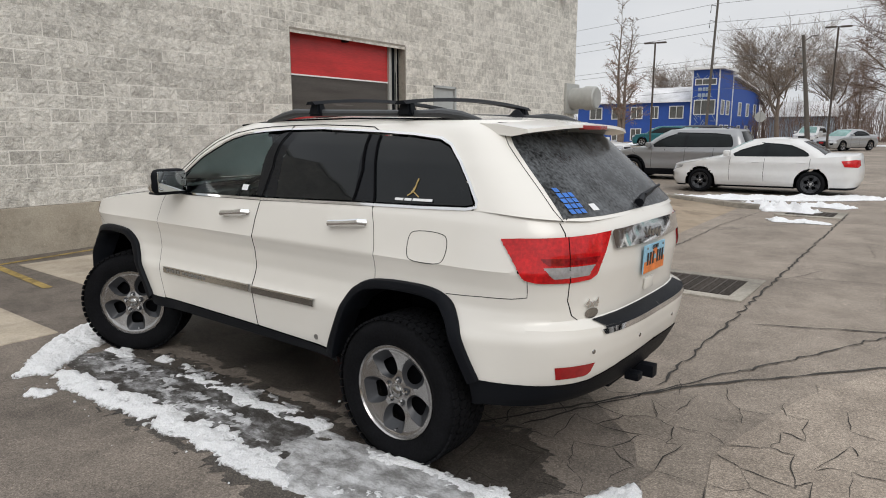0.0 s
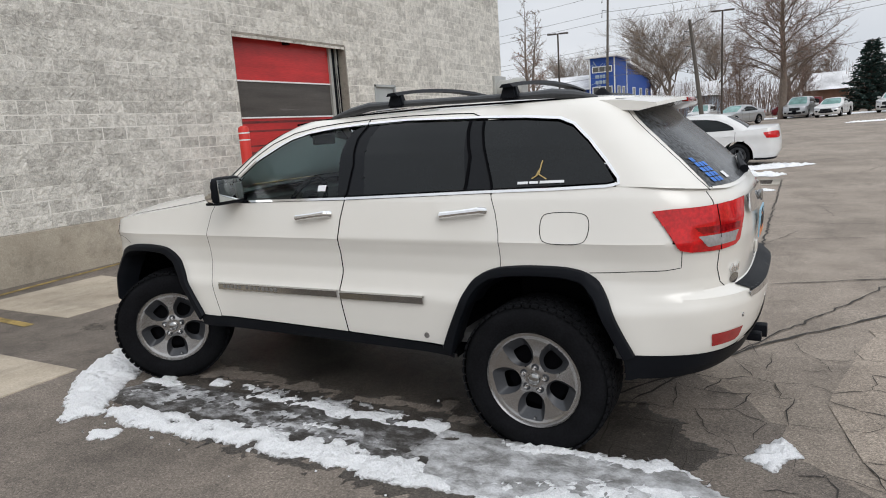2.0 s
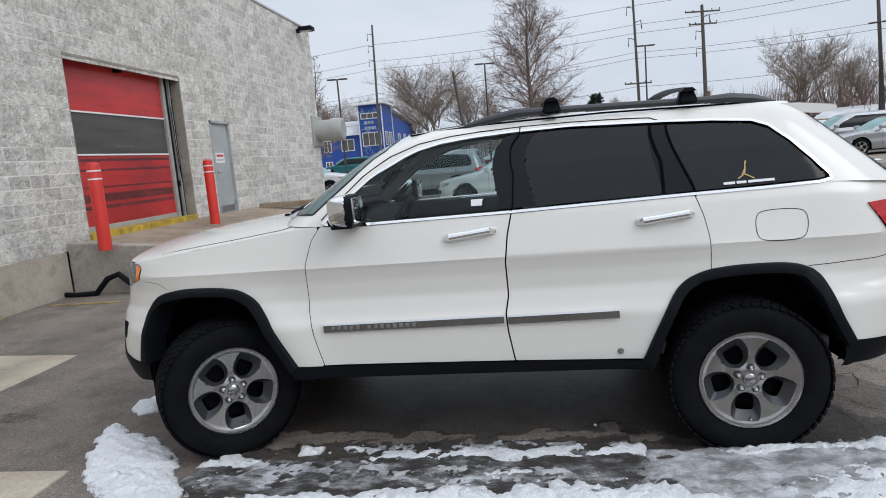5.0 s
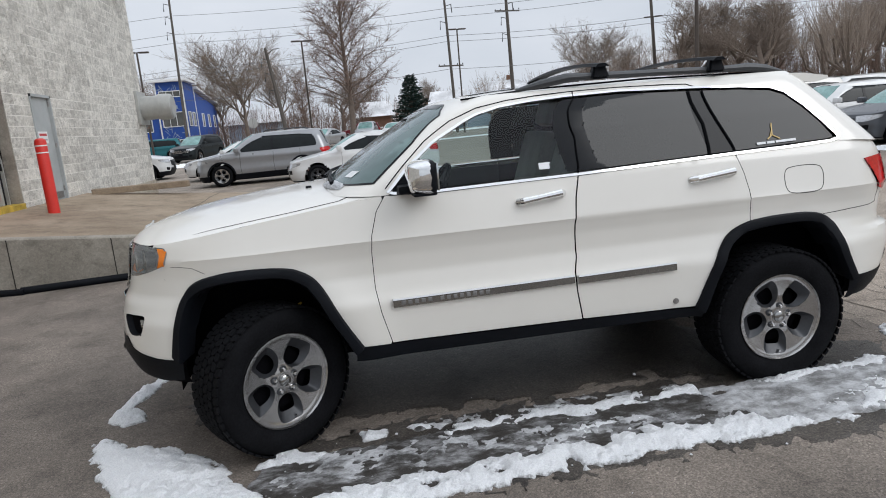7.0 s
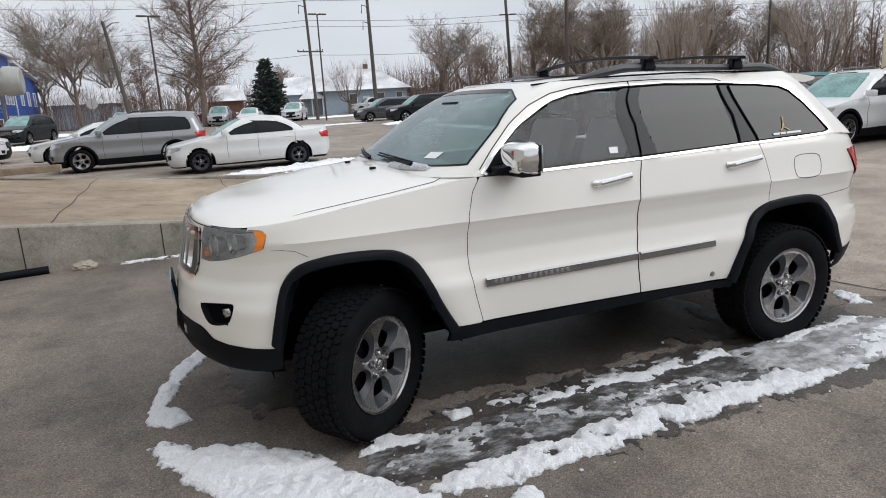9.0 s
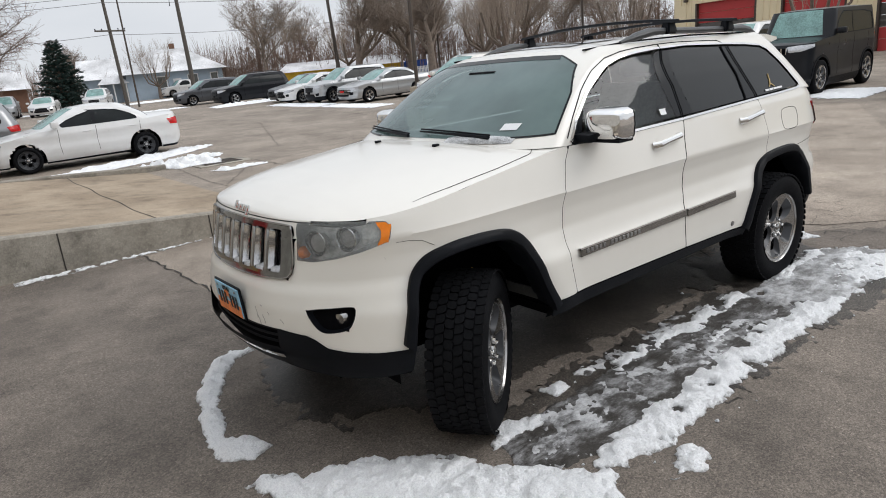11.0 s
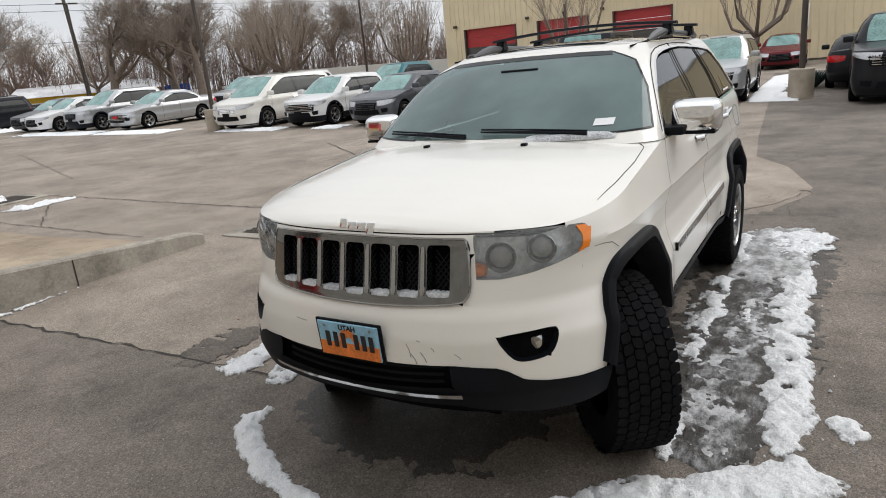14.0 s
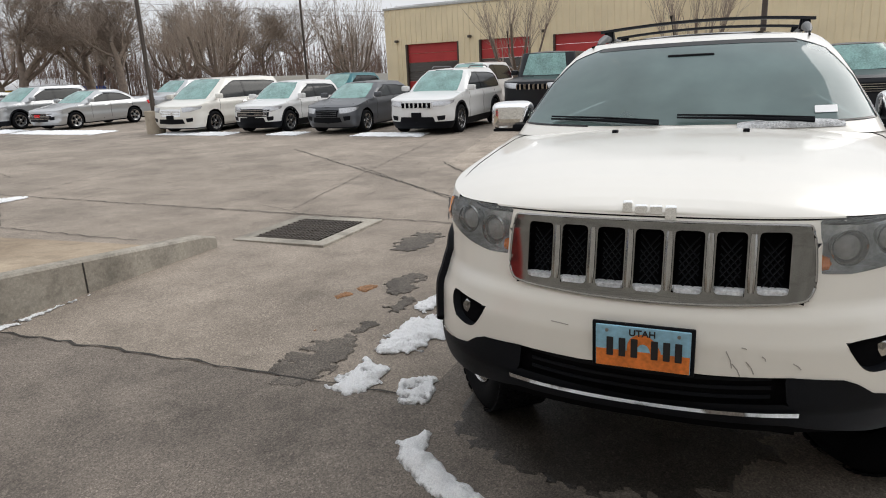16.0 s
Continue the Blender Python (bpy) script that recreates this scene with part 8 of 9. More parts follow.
def utility_pole(x, y, top, arms, lean=(0, 0), r=.17):
    z = float(ground_z(x, y))
    t = thing("utility_pole", "weathered wooden utility pole with insulators and crossarms", "utility pole", Matrix.Translation((x, y, z)), "utility poles")
    h = top - z
    part("pole", tube([(0, 0, -.3), (lean[0] * .5, lean[1] * .5, h / 2), (lean[0], lean[1], h)], [r, r * .8, r * .6], 10), WOOD_POLE, t)
    for q, wdt in arms:
        f = q / h
        part("crossarm", shift(box(-wdt / 2, wdt / 2, -.05, .05, -.06, .06, .01), Matrix.Translation((lean[0] * f, lean[1] * f - .12, q)) @ Matrix.Rotation(radians(12), 4, "Z")), WOOD_POLE, t)
        for s in (-.9, -.5, .5, .9):
            part("insulator", lathe([(0, .14), (.04, .12), (.05, .05), (.025, 0)], 8, "z"), GREYRAIL, t).location = (lean[0] * f + s * wdt / 2, lean[1] * f - .12, q + .06)
    for q in (h - 1.0, h - 2.2, h - 3.6):
        part("post_insulator", tube([(lean[0] * q / h, lean[1] * q / h, q), (lean[0] * q / h + (.55 if int(q * 3) % 2 else -.55), lean[1] * q / h, q + .15), (lean[0] * q / h + (.6 if int(q * 3) % 2 else -.6), lean[1] * q / h, q - .55)], [.04, .045, .05], 6), GREYRAIL, t)
    return t
utility_pole(-18.8, 67.2, 15.9, [], (.4, 0), .15)
utility_pole(6.7, 58.5, 14.0, [(5.9, 2.4)], (-.3, 0), .15)
utility_pole(12.0, 57.6, 12.5, [(11.1, 3.0), (10.1, 2.4)], (-.2, 0), .2)
utility_pole(23.6, 53.0, 14.5, [(10.2, 2.4)], (-.5, .3))
wp = utility_pole(-8.3, 57.4, 9.2, [], (-1.1, .3), .2)
part("lamp_arm", tube([(-1.05, 0, 7.9), (-.4, -.3, 8.3), (.1, -.6, 8.3)], .03, 6), POLE, wp)
for i, (za, zb, zc, zd) in enumerate(((15.0, 13.9, 13.2, 13.4), (13.0, 12.2, 11.6, 11.8), (12.2, 11.4, 10.9, 11.0), (9.4, 8.9, 9.3, 9.0), (8.9, 8.4, 8.8, 8.5), (6.6, 6.0, 6.4, 6.2))):
    pts = [(-120, 98, za + 1), (-18.5, 67, zb), (6.4, 58.4, zc), (23.3, 53, zd), (90, 30, zd + 2)]
    run = []
    for a, b in zip(pts, pts[1:]):
        a, b = Vector(a), Vector(b)
        run += [a.lerp(b, s / 12) - Vector((0, 0, (b - a).length * .012 * 4 * (s / 12) * (1 - s / 12))) for s in range(12)]
    tagged(part("overhead_wire", tube(run + [Vector(pts[-1])], .017, 4), WIRE), "thin dark overhead power line", "wire", "overhead wires")

# ---- trees ----
def grow(seed, height, spread, levels, upright, droop=0.0, trunk_share=.22, first=7, kids=4, radius=None, leader=False):
    """Branches of a bare tree: (trunk and limbs, twigs). leader: one straight stem to the top with many side limbs."""
    rnd = random.Random(seed)
    wood, twigs = [], []
    def limb(p, d, L, r, lev):
        n = 4 if lev < 2 else 3 if lev < 4 else 2
        pts, rad = [p.copy()], [r]
        q, dd = p.copy(), d.copy()
        for i in range(n):
            dd = (dd + Vector((rnd.uniform(-.22, .22), rnd.uniform(-.22, .22), rnd.uniform(-.08, .16) * (1 if upright else .6) - droop * lev * .1)) * (.3 if leader and not lev else 1)).normalized()
            q = q + dd * L / n
            pts.append(q.copy())
            rad.append(max(r * (1 - (.92 if leader and not lev else .6) * (i + 1) / n), .007))
        (wood if lev < 2 else twigs).append(tube(pts, rad, 6 if lev < 2 else 3, False))
        if lev >= levels:
            return
        m = kids if lev else first
        for k in range(m):
            f = rnd.uniform(.3, 1.0) if lev else (.16 + .82 * (k + rnd.random()) / m if leader else rnd.uniform(.35, 1.0))
            j = min(n - 1, int(f * n))
            base = pts[j].lerp(pts[j + 1], f * n - j)
            out = Vector((rnd.gauss(0, 1), rnd.gauss(0, 1), rnd.uniform(-.2, .45))).normalized()
            nd = (dd * (.75 + upright) + out * (.85 if lev else spread)).normalized()
            if nd.z < -.1:
                nd.z *= .3
            if leader and not lev:
                nl = L * (.10 + .36 * (1 - f) ** .8) * rnd.uniform(.8, 1.15)
            else:
                nl = L * rnd.uniform(.5, .8)
            limb(base, nd, nl, max(rad[j] * (.35 if leader and not lev else .6), .007), lev + 1)
    r0 = radius or height * .02
    L0 = height * (.97 if leader else trunk_share + .2)
    limb(Vector((0, 0, -.1)), Vector((rnd.uniform(-.05, .05), rnd.uniform(-.05, .05), 1)), L0, r0, 0)
    zmax = max(v[2] for g in twigs for v in g[0])
    f = height / zmax
    sc = lambda g: ([(v[0] * f, v[1] * f, v[2] * f) for v in g[0]], g[1])
    return sc(join(*wood)), sc(join(*twigs))


def grow_leader(seed, height, reach=.30, limbs=46, twist=0.0, stems=1):
    """A bare tree with straight stem and many side limbs, long and level below, short and steep above."""
    rnd = random.Random(seed)
    wood, twigs = [], []
    for st_ in range(stems):
        lean = Vector((rnd.uniform(-.5, .5), rnd.uniform(-.5, .5), 0)) * (.12 * height * (stems > 1))
        H = height * (1 - .12 * st_)
        stem = lambda f: Vector((.006 * height * math.sin(f * 9), .006 * height * math.cos(f * 7), H * f)) + lean * f ** .7
        fs_ = [i / 14 for i in range(15)]
        wood.append(tube([stem(f) for f in fs_], [max(.019 * height * (1 - f) ** 1.1, .012) for f in fs_], 8, False))
        for k in range(limbs):
            f = .16 + .82 * ((k + rnd.random()) / limbs) ** .9
            a = k * 2.4 + rnd.uniform(-.4, .4)
            L = height * reach * (1 - f) ** .62 * rnd.uniform(.75, 1.12) * min(1, .55 + f * 2) + .25
            rise = .5 + 1.0 * f
            p, d = stem(f), Vector((math.cos(a), math.sin(a), rise)).normalized()
            pts, n = [p.copy()], 6
            for i in range(n):
                d = (d + Vector((rnd.gauss(0, .09), rnd.gauss(0, .09), rnd.gauss(-.03, .08)))).normalized()
                pts.append(pts[-1] + d * L / n)
            r0 = max(.0045 * height * (1 - f) + .012, .015)
            wood.append(tube(pts, [max(r0 * (1 - .8 * i / n), .008) for i in range(n + 1)], 5, False))
            for m in range(max(6, int(L * 7))):
                g_ = rnd.uniform(.2, 1)
                j = min(n - 1, int(g_ * n))
                q = pts[j].lerp(pts[j + 1], g_ * n - j)
                e = (d * .7 + Vector((rnd.gauss(0, .6), rnd.gauss(0, .6), rnd.gauss(.1, .45)))).normalized()
                l2 = L * rnd.uniform(.14, .34)
                mid, end = q + e * l2 * .5, q + e * l2 + Vector((0, 0, rnd.uniform(-.12, .1) * l2))
                twigs.append(tube([q, mid, end], [.016, .012, .008], 3, False))
                for _ in range(4):
                    s0 = q.lerp(end, rnd.uniform(.3, 1))
                    twigs.append(tube([s0, s0 + (e + Vector((rnd.gauss(0, .8), rnd.gauss(0, .8), rnd.gauss(0, .6)))).normalized() * l2 * rnd.uniform(.4, .9)], [.010, .006], 3, False))
    return join(*wood), join(*twigs)


def grow_pollard(seed, height, heads=9, shoots=17):
    """A pollarded tree: short trunk, bent limbs, and straight upright shoots from their knobbly ends."""
    rnd = random.Random(seed)
    wood, twigs = [], []
    fork = Vector((0, 0, .2 * height))
    wood.append(tube([(0, 0, -.1), (.03, 0, .1 * height), fork], [.032 * height, .026 * height, .024 * height], 8, False))
    for k in range(heads):
        a = k * 2 * math.pi / heads + rnd.uniform(-.3, .3)
        R = height * rnd.uniform(.10, .27)
        top = height * rnd.uniform(.36, .58)
        end = Vector((R * math.cos(a), R * math.sin(a), top))
        mid = fork.lerp(end, .5) + Vector((.25 * R * math.cos(a), .25 * R * math.sin(a), -.03 * height))
        wood.append(tube([fork, mid, end], [.014 * height, .010 * height, .009 * height], 6, False))
        for m in range(shoots):
            q = fork.lerp(mid, rnd.uniform(.4, 1)) if rnd.random() < .25 else mid.lerp(end, rnd.uniform(.2, 1))
            d = Vector((math.cos(a) * .22 + rnd.gauss(0, .26), math.sin(a) * .22 + rnd.gauss(0, .26), 1)).normalized()
            L = height * rnd.uniform(.28, .46) * (1 - .25 * (q.z / height > .5))
            p1, p2 = q + d * L * .5 + Vector((rnd.gauss(0, .03), rnd.gauss(0, .03), 0)) * L, q + d * L + Vector((-math.cos(a), -math.sin(a), 0)) * .05 * L
            twigs.append(tube([q, p1, p2], [.016, .011, .005], 3, False))
            for _ in range(4):
                s0 = q.lerp(p2, rnd.uniform(.15, .8))
                twigs.append(tube([s0, s0 + (d + Vector((rnd.gauss(0, .35), rnd.gauss(0, .35), 0))).normalized() * L * rnd.uniform(.2, .45)], [.008, .004], 3, False))
    return join(*wood), join(*twigs)


TREES = {}
def tree(key, x, y, height, turn, label, bark=None, scale=1.0, leaves=0, how=None, **kw):
    """A bare winter tree; the same key again gives a copy of that tree."""
    z = float(ground_z(x, y))
    if key not in TREES:
        wood, twigs = (how or grow)(key, height, **kw)
        t = thing("tree", label, "tree", pose(x, y, z, 0, 0, turn))
        part("trunk", wood, BARK, t, smooth=60)
        part("crown", twigs, bark or BARK_GREY, t, smooth=0)
        if leaves:
            rnd = random.Random(key)
            lv = []
            vs = [v for v in twigs[0] if v[2] < height * .62]
            for _ in range(leaves):
                v = Vector(rnd.choice(vs)) + Vector((rnd.gauss(0, .12), rnd.gauss(0, .12), rnd.gauss(0, .1)))
                a, b = Vector((rnd.gauss(0, 1), rnd.gauss(0, 1), rnd.gauss(0, 1))).normalized() * .05, Vector((rnd.gauss(0, 1), rnd.gauss(0, 1), rnd.gauss(0, 1))).normalized() * .035
                lv.append(([tuple(v - a), tuple(v + b), tuple(v + a), tuple(v - b)], [(0, 1, 2, 3)]))
            tagged(part("leaves", join(*lv), BRONZE_LEAF, t, "few dry copper leaves", smooth=0), kind="stuff")
        TREES[key] = t, height
        return t
    t, h0 = TREES[key]
    return tagged(copy_thing(t, pose(x, y, z, 0, 0, turn) @ Matrix.Scale(height / h0, 4)), label)


tree(1, -2.7, 61.4, 17.0, 0, "tall bare conical tree with fine reddish twigs", BARK_RED, leaves=1600, how=grow_leader, reach=.36, limbs=72)
tree(2, -13.5, 74, 13.0, 0, "broad bare round-crowned tree with grey-brown twigs", spread=1.1, levels=5, upright=.25, first=9, kids=5)
tree(3, -18.5, 45.0, 10.4, 0, "young bare tree with some dry copper leaves", leaves=1500, how=grow_leader, reach=.2, limbs=26, stems=2)
tree(4, 25.3, 33.5, 8.2, 0, "pollarded bare tree with upright shoots", TWIG_TAN, how=grow_pollard)
tree(4, 27.5, 38, 7.8, 80, "pollarded bare tree with upright shoots")
tree(4, 23.7, 22.5, 6.6, 160, "pollarded bare tree with upright shoots")
tree(5, 26.5, 14.0, 6.7, 30, "small bare tree in front of the workshop", TWIG_TAN, how=grow_pollard, heads=7, shoots=10)
tree(5, 26.8, 5.2, 6.9, 140, "small bare tree in front of the workshop")
tree(5, 14.5, 76.5, 6.5, 200, "bare street tree with upright twigs")
tree(6, 24.0, 50.5, 9.6, 0, "gnarled bare old tree with thick limbs", BARK_GREY, spread=1.2, levels=5, upright=.15, first=7, kids=5, radius=.34)
tree(6, 27.5, 44.5, 9.4, 110, "gnarled bare old tree with thick limbs")
tree(6, 31, 52, 10.4, 230, "gnarled bare old tree with thick limbs")
tree(6, 38, 44, 9, 300, "gnarled bare old tree with thick limbs")
rnd = random.Random(77)
far = [(-30, 96, 12), (-8, 88, 9), (-3, 95, 10), (20, 96, 9), (24, 70, 10.8), (28, 80, 11), (33, 76, 9), (36, 70, 9), (40, 62, 10), (44, 56, 9), (48, 48, 9), (50, 40, 9), (52, 33, 8), (45, 66, 10), (52, 60, 11), (36, 88, 12), (58, 50, 11), (56, 42, 9), (-20, 100, 12), (-1, 76, 5), (8, 92, 7.5), (30, 62, 8), (34, 58, 7.5), (-24, 82, 8), (-12, 100, 14), (2, 104, 9)]
for i, (x, y, hh) in enumerate(far):
    tree((2, 1, 6, 5, 2, 3)[i % 6], x, y, hh, 40 * i, "bare winter tree in the distance")
# far brush: reddish-brown twigs along the edge of the lot
br = []
for i in range(5200):
    s = rnd.random()
    if s < .5:
        x, y = 22 + rnd.random() * 42, 0
        y = 84 - (x - 22) * 1.15 + rnd.gauss(0, 3.5)
    else:
        x, y = -45 + rnd.random() * 75, 96 + rnd.gauss(0, 5)
    z = float(ground_z(x, y))
    h = rnd.uniform(2.0, 6.0) * (1.15 if s < .5 else 1)
    p = Vector((x, y, z))
    a, b = rnd.gauss(0, .35), rnd.gauss(0, .35)
    br.append(tube([p, p + Vector((a * .4, b * .4, h * .5)), p + Vector((a * 1.6, b * 1.6, h))], [.03, .022, .008], 3, False))
    for k in range(3):
        q = p + Vector((a * .5, b * .5, h * rnd.uniform(.35, .75)))
        br.append(tube([q, q + Vector((rnd.gauss(0, .5), rnd.gauss(0, .5), rnd.uniform(.4, 1.3)))], [.016, .006], 3, False))
tagged(part("far_brush", join(*br), BARK_RED, smooth=0), "thicket of bare reddish-brown brush behind the lot", "brush", kind="stuff")
# spruce
z = float(ground_z(4.0, 68.8))
sp_ = thing("spruce_tree", "dark blue-green spruce with a dusting of snow", "tree", Matrix.Translation((4.0, 68.8, z)))
nd, sn, boughs = [], [], []
tiers = 42
for i in range(tiers):
    f = (i + rnd.uniform(-.25, .25)) / tiers
    zz = .5 + 5.7 * f
    count = 12 - int(6 * f)
    for k in range(count):
        a = 2 * math.pi * (k + rnd.uniform(-.4, .4)) / count + i
        zz = .5 + 5.7 * f + rnd.uniform(-.16, .16)
        L = (2.5 * (1 - f) ** .85 + .18) * rnd.uniform(.62, 1.1)
        dr = Vector((math.cos(a), math.sin(a), .25 * f - .12))
        p0, p1, p2 = Vector((0, 0, zz)), Vector((0, 0, zz)) + dr * L * .55, Vector((0, 0, zz)) + dr * L + Vector((0, 0, .10 * L))
        boughs.append(tube([p0, p1, p2], [.03, .018, .006], 3, False))
        for m in range(int(7 + 12 * L)):
            g_ = rnd.uniform(.22, 1)
            q = p0.lerp(p1, g_ / .55) if g_ < .55 else p1.lerp(p2, (g_ - .55) / .45)
            e = (dr * rnd.uniform(.3, 1) + Vector((-math.sin(a), math.cos(a), 0)) * rnd.choice((-1, 1)) * rnd.uniform(.3, 1) + Vector((0, 0, rnd.uniform(-.5, .1)))).normalized()
            l2 = rnd.uniform(.20, .44)
            wv = e.cross(Vector((0, 0, 1))).normalized() * rnd.uniform(.045, .09)
            mid = q + e * l2 * .5
            g = ([tuple(q), tuple(mid - wv), tuple(q + e * l2), tuple(mid + wv), tuple(mid - Vector((0, 0, .07)))], [(0, 1, 2, 3), (0, 4, 1), (1, 4, 2), (2, 4, 3), (3, 4, 0)])
            (nd if rnd.random() > .018 else sn).append(g)
part("trunk", join(tube([(0, 0, 0), (0, 0, 6.2)], [.16, .03], 8), *boughs), BARK, sp_, smooth=0)
part("crown", join(*nd), NEEDLES, sp_, smooth=0)
part("branch_snow", join(*sn), SNOW, sp_, smooth=0)
tagged(part("shrub", join(*[tube([(0, 0, 0), (math.cos(a) * .5, math.sin(a) * .5, .45)], [.05, .015], 4) for a in np.linspace(0, 6.2, 40)]), NEEDLES, smooth=0), "low dark shrub dusted with snow", "shrub").location = (14.5, 2.4, float(ground_z(14.5, 2.4)))

# ---- buildings round the lot ----
BEIGE = mat("beige_metal_siding", (0.76, 0.65, 0.44), 0.55, var=0.06, scale=1, stain=0.1)
REDDOOR = mat("red_sectional_door", (0.42, 0.035, 0.035), 0.5, var=0.1, scale=2)
BLUEWALL = mat("bright_blue_siding", (0.018, 0.075, 0.34), 0.6, var=0.12, scale=2)
PALEBLUE = mat("pale_blue_siding", (0.36, 0.44, 0.52), 0.7, var=0.08, scale=2)
WINDOW = mat("dark_window_pane", (0.10, 0.10, 0.09), 0.08, var=0.3, scale=1.5)
YWALL = mat("yellow_siding", (0.62, 0.40, 0.03), 0.7, var=0.1, scale=2)
ROOFSNOW = mat("snowy_roof", (0.70, 0.70, 0.71), 0.7, var=0.2, scale=0.8, fine=6, stain=0.35)
BROWNWALL = mat("brown_shed_wall", (0.16, 0.085, 0.055), 0.8, var=0.2, scale=2)

ws = thing("workshop", "long beige ribbed-metal workshop with red sectional doors", "building")
WXF, WZ0 = 30.6, .45
doors = [(22.6, 18.94), (17.6, 14.36), (13.0, 9.7)]
spans, y = [], 23.7
for a, b in doors:
    spans.append((y, a, WZ0, 6.0))
    spans.append((a, b, 3.85, 6.0))
    y = b
spans.append((y, -16, WZ0, 6.0))
for a, b, z0_, z1_ in spans:
    part("wall_panel", box(WXF, WXF + .3, b, a, z0_, z1_), BEIGE, ws, smooth=0)
part("end_wall", box(WXF, WXF + 22, 23.7, 24.0, WZ0, 6.0), BEIGE, ws, smooth=0)
rib = part("rib", box(WXF - .04, WXF + .002, -.035, .035, 3.86, 5.98, .01), BEIGE, ws, smooth=0)
rib.location = (0, 23.55, 0)
tall = box(WXF - .04, WXF + .002, -.035, .035, WZ0, 5.98, .01)
ribt = part("rib", tall, BEIGE, ws, smooth=0)
ribt.location = (0, 23.2, 0)
y = 22.9
while y > -15.5:
    o = new("rib", rib.data if any(b - .06 < y < a + .06 for a, b in doors) else ribt.data)
    o.parent, o.location = ws, (0, y, 0)
    y -= .36
part("roof_edge", box(WXF - .08, WXF + 22, -16, 24.05, 6.0, 6.12, .02), GALV, ws, smooth=0)
part("roof_snow", box(WXF + .5, WXF + 21, -15, 23.5, 6.1, 6.28, .05), ROOFSNOW, ws, smooth=0)
part("roof_unit", box(WXF + 3, WXF + 5, 15.5, 18.5, 6.1, 7.0, .05), GALV, ws, smooth=0)
for a, b in doors:
    d = new("sectional_door")
    d.parent = ws
    for i in range(6):
        z = WZ0 + i * (3.85 - WZ0) / 6
        part("door_panel", box(WXF + .2, WXF + .26, b + .1, a - .1, z + .008, z + (3.85 - WZ0) / 6 - .008, .01), REDDOOR if i not in (2, 3) else GREYVINYL, d, smooth=0)
    part("door_jamb", box(WXF - .02, WXF + .3, b, b + .1, WZ0, 3.85), POLE, d, smooth=0)
    part("door_jamb", box(WXF - .02, WXF + .3, a - .1, a, WZ0, 3.85), POLE, d, smooth=0)
    part("wall_light", box(WXF - .25, WXF, a + .45, a + .65, 4.0, 4.15, .03), POLE, ws)

bb = thing("blue_building", "bright blue two-storey building with a corner tower and white window frames", "building")
Z0 = .7
part("wing_wall", box(-38, -23.7, 78.6, 88, Z0, 5.4), BLUEWALL, bb, smooth=0)
vs = [(-38.4, 78.1, 5.4), (-23.7, 78.1, 5.4), (-23.7, 88.4, 5.4), (-38.4, 88.4, 5.4), (-38.4, 83, 7.4), (-23.7, 83, 7.4)]
part("wing_roof", (vs, [(0, 1, 5, 4), (2, 3, 4, 5), (1, 2, 5), (3, 0, 4), (0, 3, 2, 1)]), ROOFSNOW, bb, "snow-covered pitched roof", smooth=0)
part("tower", box(-23.7, -20.7, 78.4, 84, Z0, 8.9), BLUEWALL, bb, smooth=0)
part("tower_roof", box(-24.3, -20.2, 77.8, 84.3, 8.9, 9.2, .05), WHITEP, bb, "white roof slab", smooth=0)
vs = [(-22, 84, Z0), (-20.7, 84, Z0), (-20.7, 99, Z0), (-22, 99, Z0), (-22, 84, 8.2), (-20.7, 84, 8.2), (-20.7, 99, 6.8), (-22, 99, 6.8)]
part("long_wall", (vs, [(1, 2, 6, 5), (0, 1, 5, 4), (2, 3, 7, 6), (3, 0, 4, 7), (4, 5, 6, 7)]), BLUEWALL, bb, smooth=0)
vs = [(-24, 84, 8.4), (-20.2, 84, 8.4), (-20.2, 99.5, 7.0), (-24, 99.5, 7.0), (-24, 84, 8.7), (-20.2, 84, 8.7), (-20.2, 99.5, 7.3), (-24, 99.5, 7.3)]
part("long_roof", (vs, [(0, 1, 2, 3), (7, 6, 5, 4), (1, 5, 6, 2), (0, 4, 5, 1), (2, 6, 7, 3), (3, 7, 4, 0)]), WHITEP, bb, smooth=0)
def pane(x, y, z, w, h, face="y", bars=1):
    o = new("window")
    o.parent = bb
    if face == "y":
        part("frame", join(box(x - w / 2 - .09, x + w / 2 + .09, y - .1, y - .002, z - .09, z), box(x - w / 2 - .09, x + w / 2 + .09, y - .1, y - .002, z + h, z + h + .09), box(x - w / 2 - .09, x - w / 2, y - .1, y - .002, z, z + h), box(x + w / 2, x + w / 2 + .09, y - .1, y - .002, z, z + h), *[box(x - w / 2 + w * (i + 1) / (bars + 1) - .03, x - w / 2 + w * (i + 1) / (bars + 1) + .03, y - .08, y - .002, z, z + h) for i in range(bars)]), WHITEP, o, smooth=0)
        part("pane", box(x - w / 2, x + w / 2, y - .04, y - .01, z, z + h), WINDOW, o, smooth=0)
    else:
        part("frame", join(box(y + .002, y + .1, x - w / 2 - .09, x + w / 2 + .09, z - .09, z), box(y + .002, y + .1, x - w / 2 - .09, x + w / 2 + .09, z + h, z + h + .09), box(y + .002, y + .1, x - w / 2 - .09, x - w / 2, z, z + h), box(y + .002, y + .1, x + w / 2, x + w / 2 + .09, z, z + h)), WHITEP, o, smooth=0)
        part("pane", box(y + .01, y + .04, x - w / 2, x + w / 2, z, z + h), WINDOW, o, smooth=0)
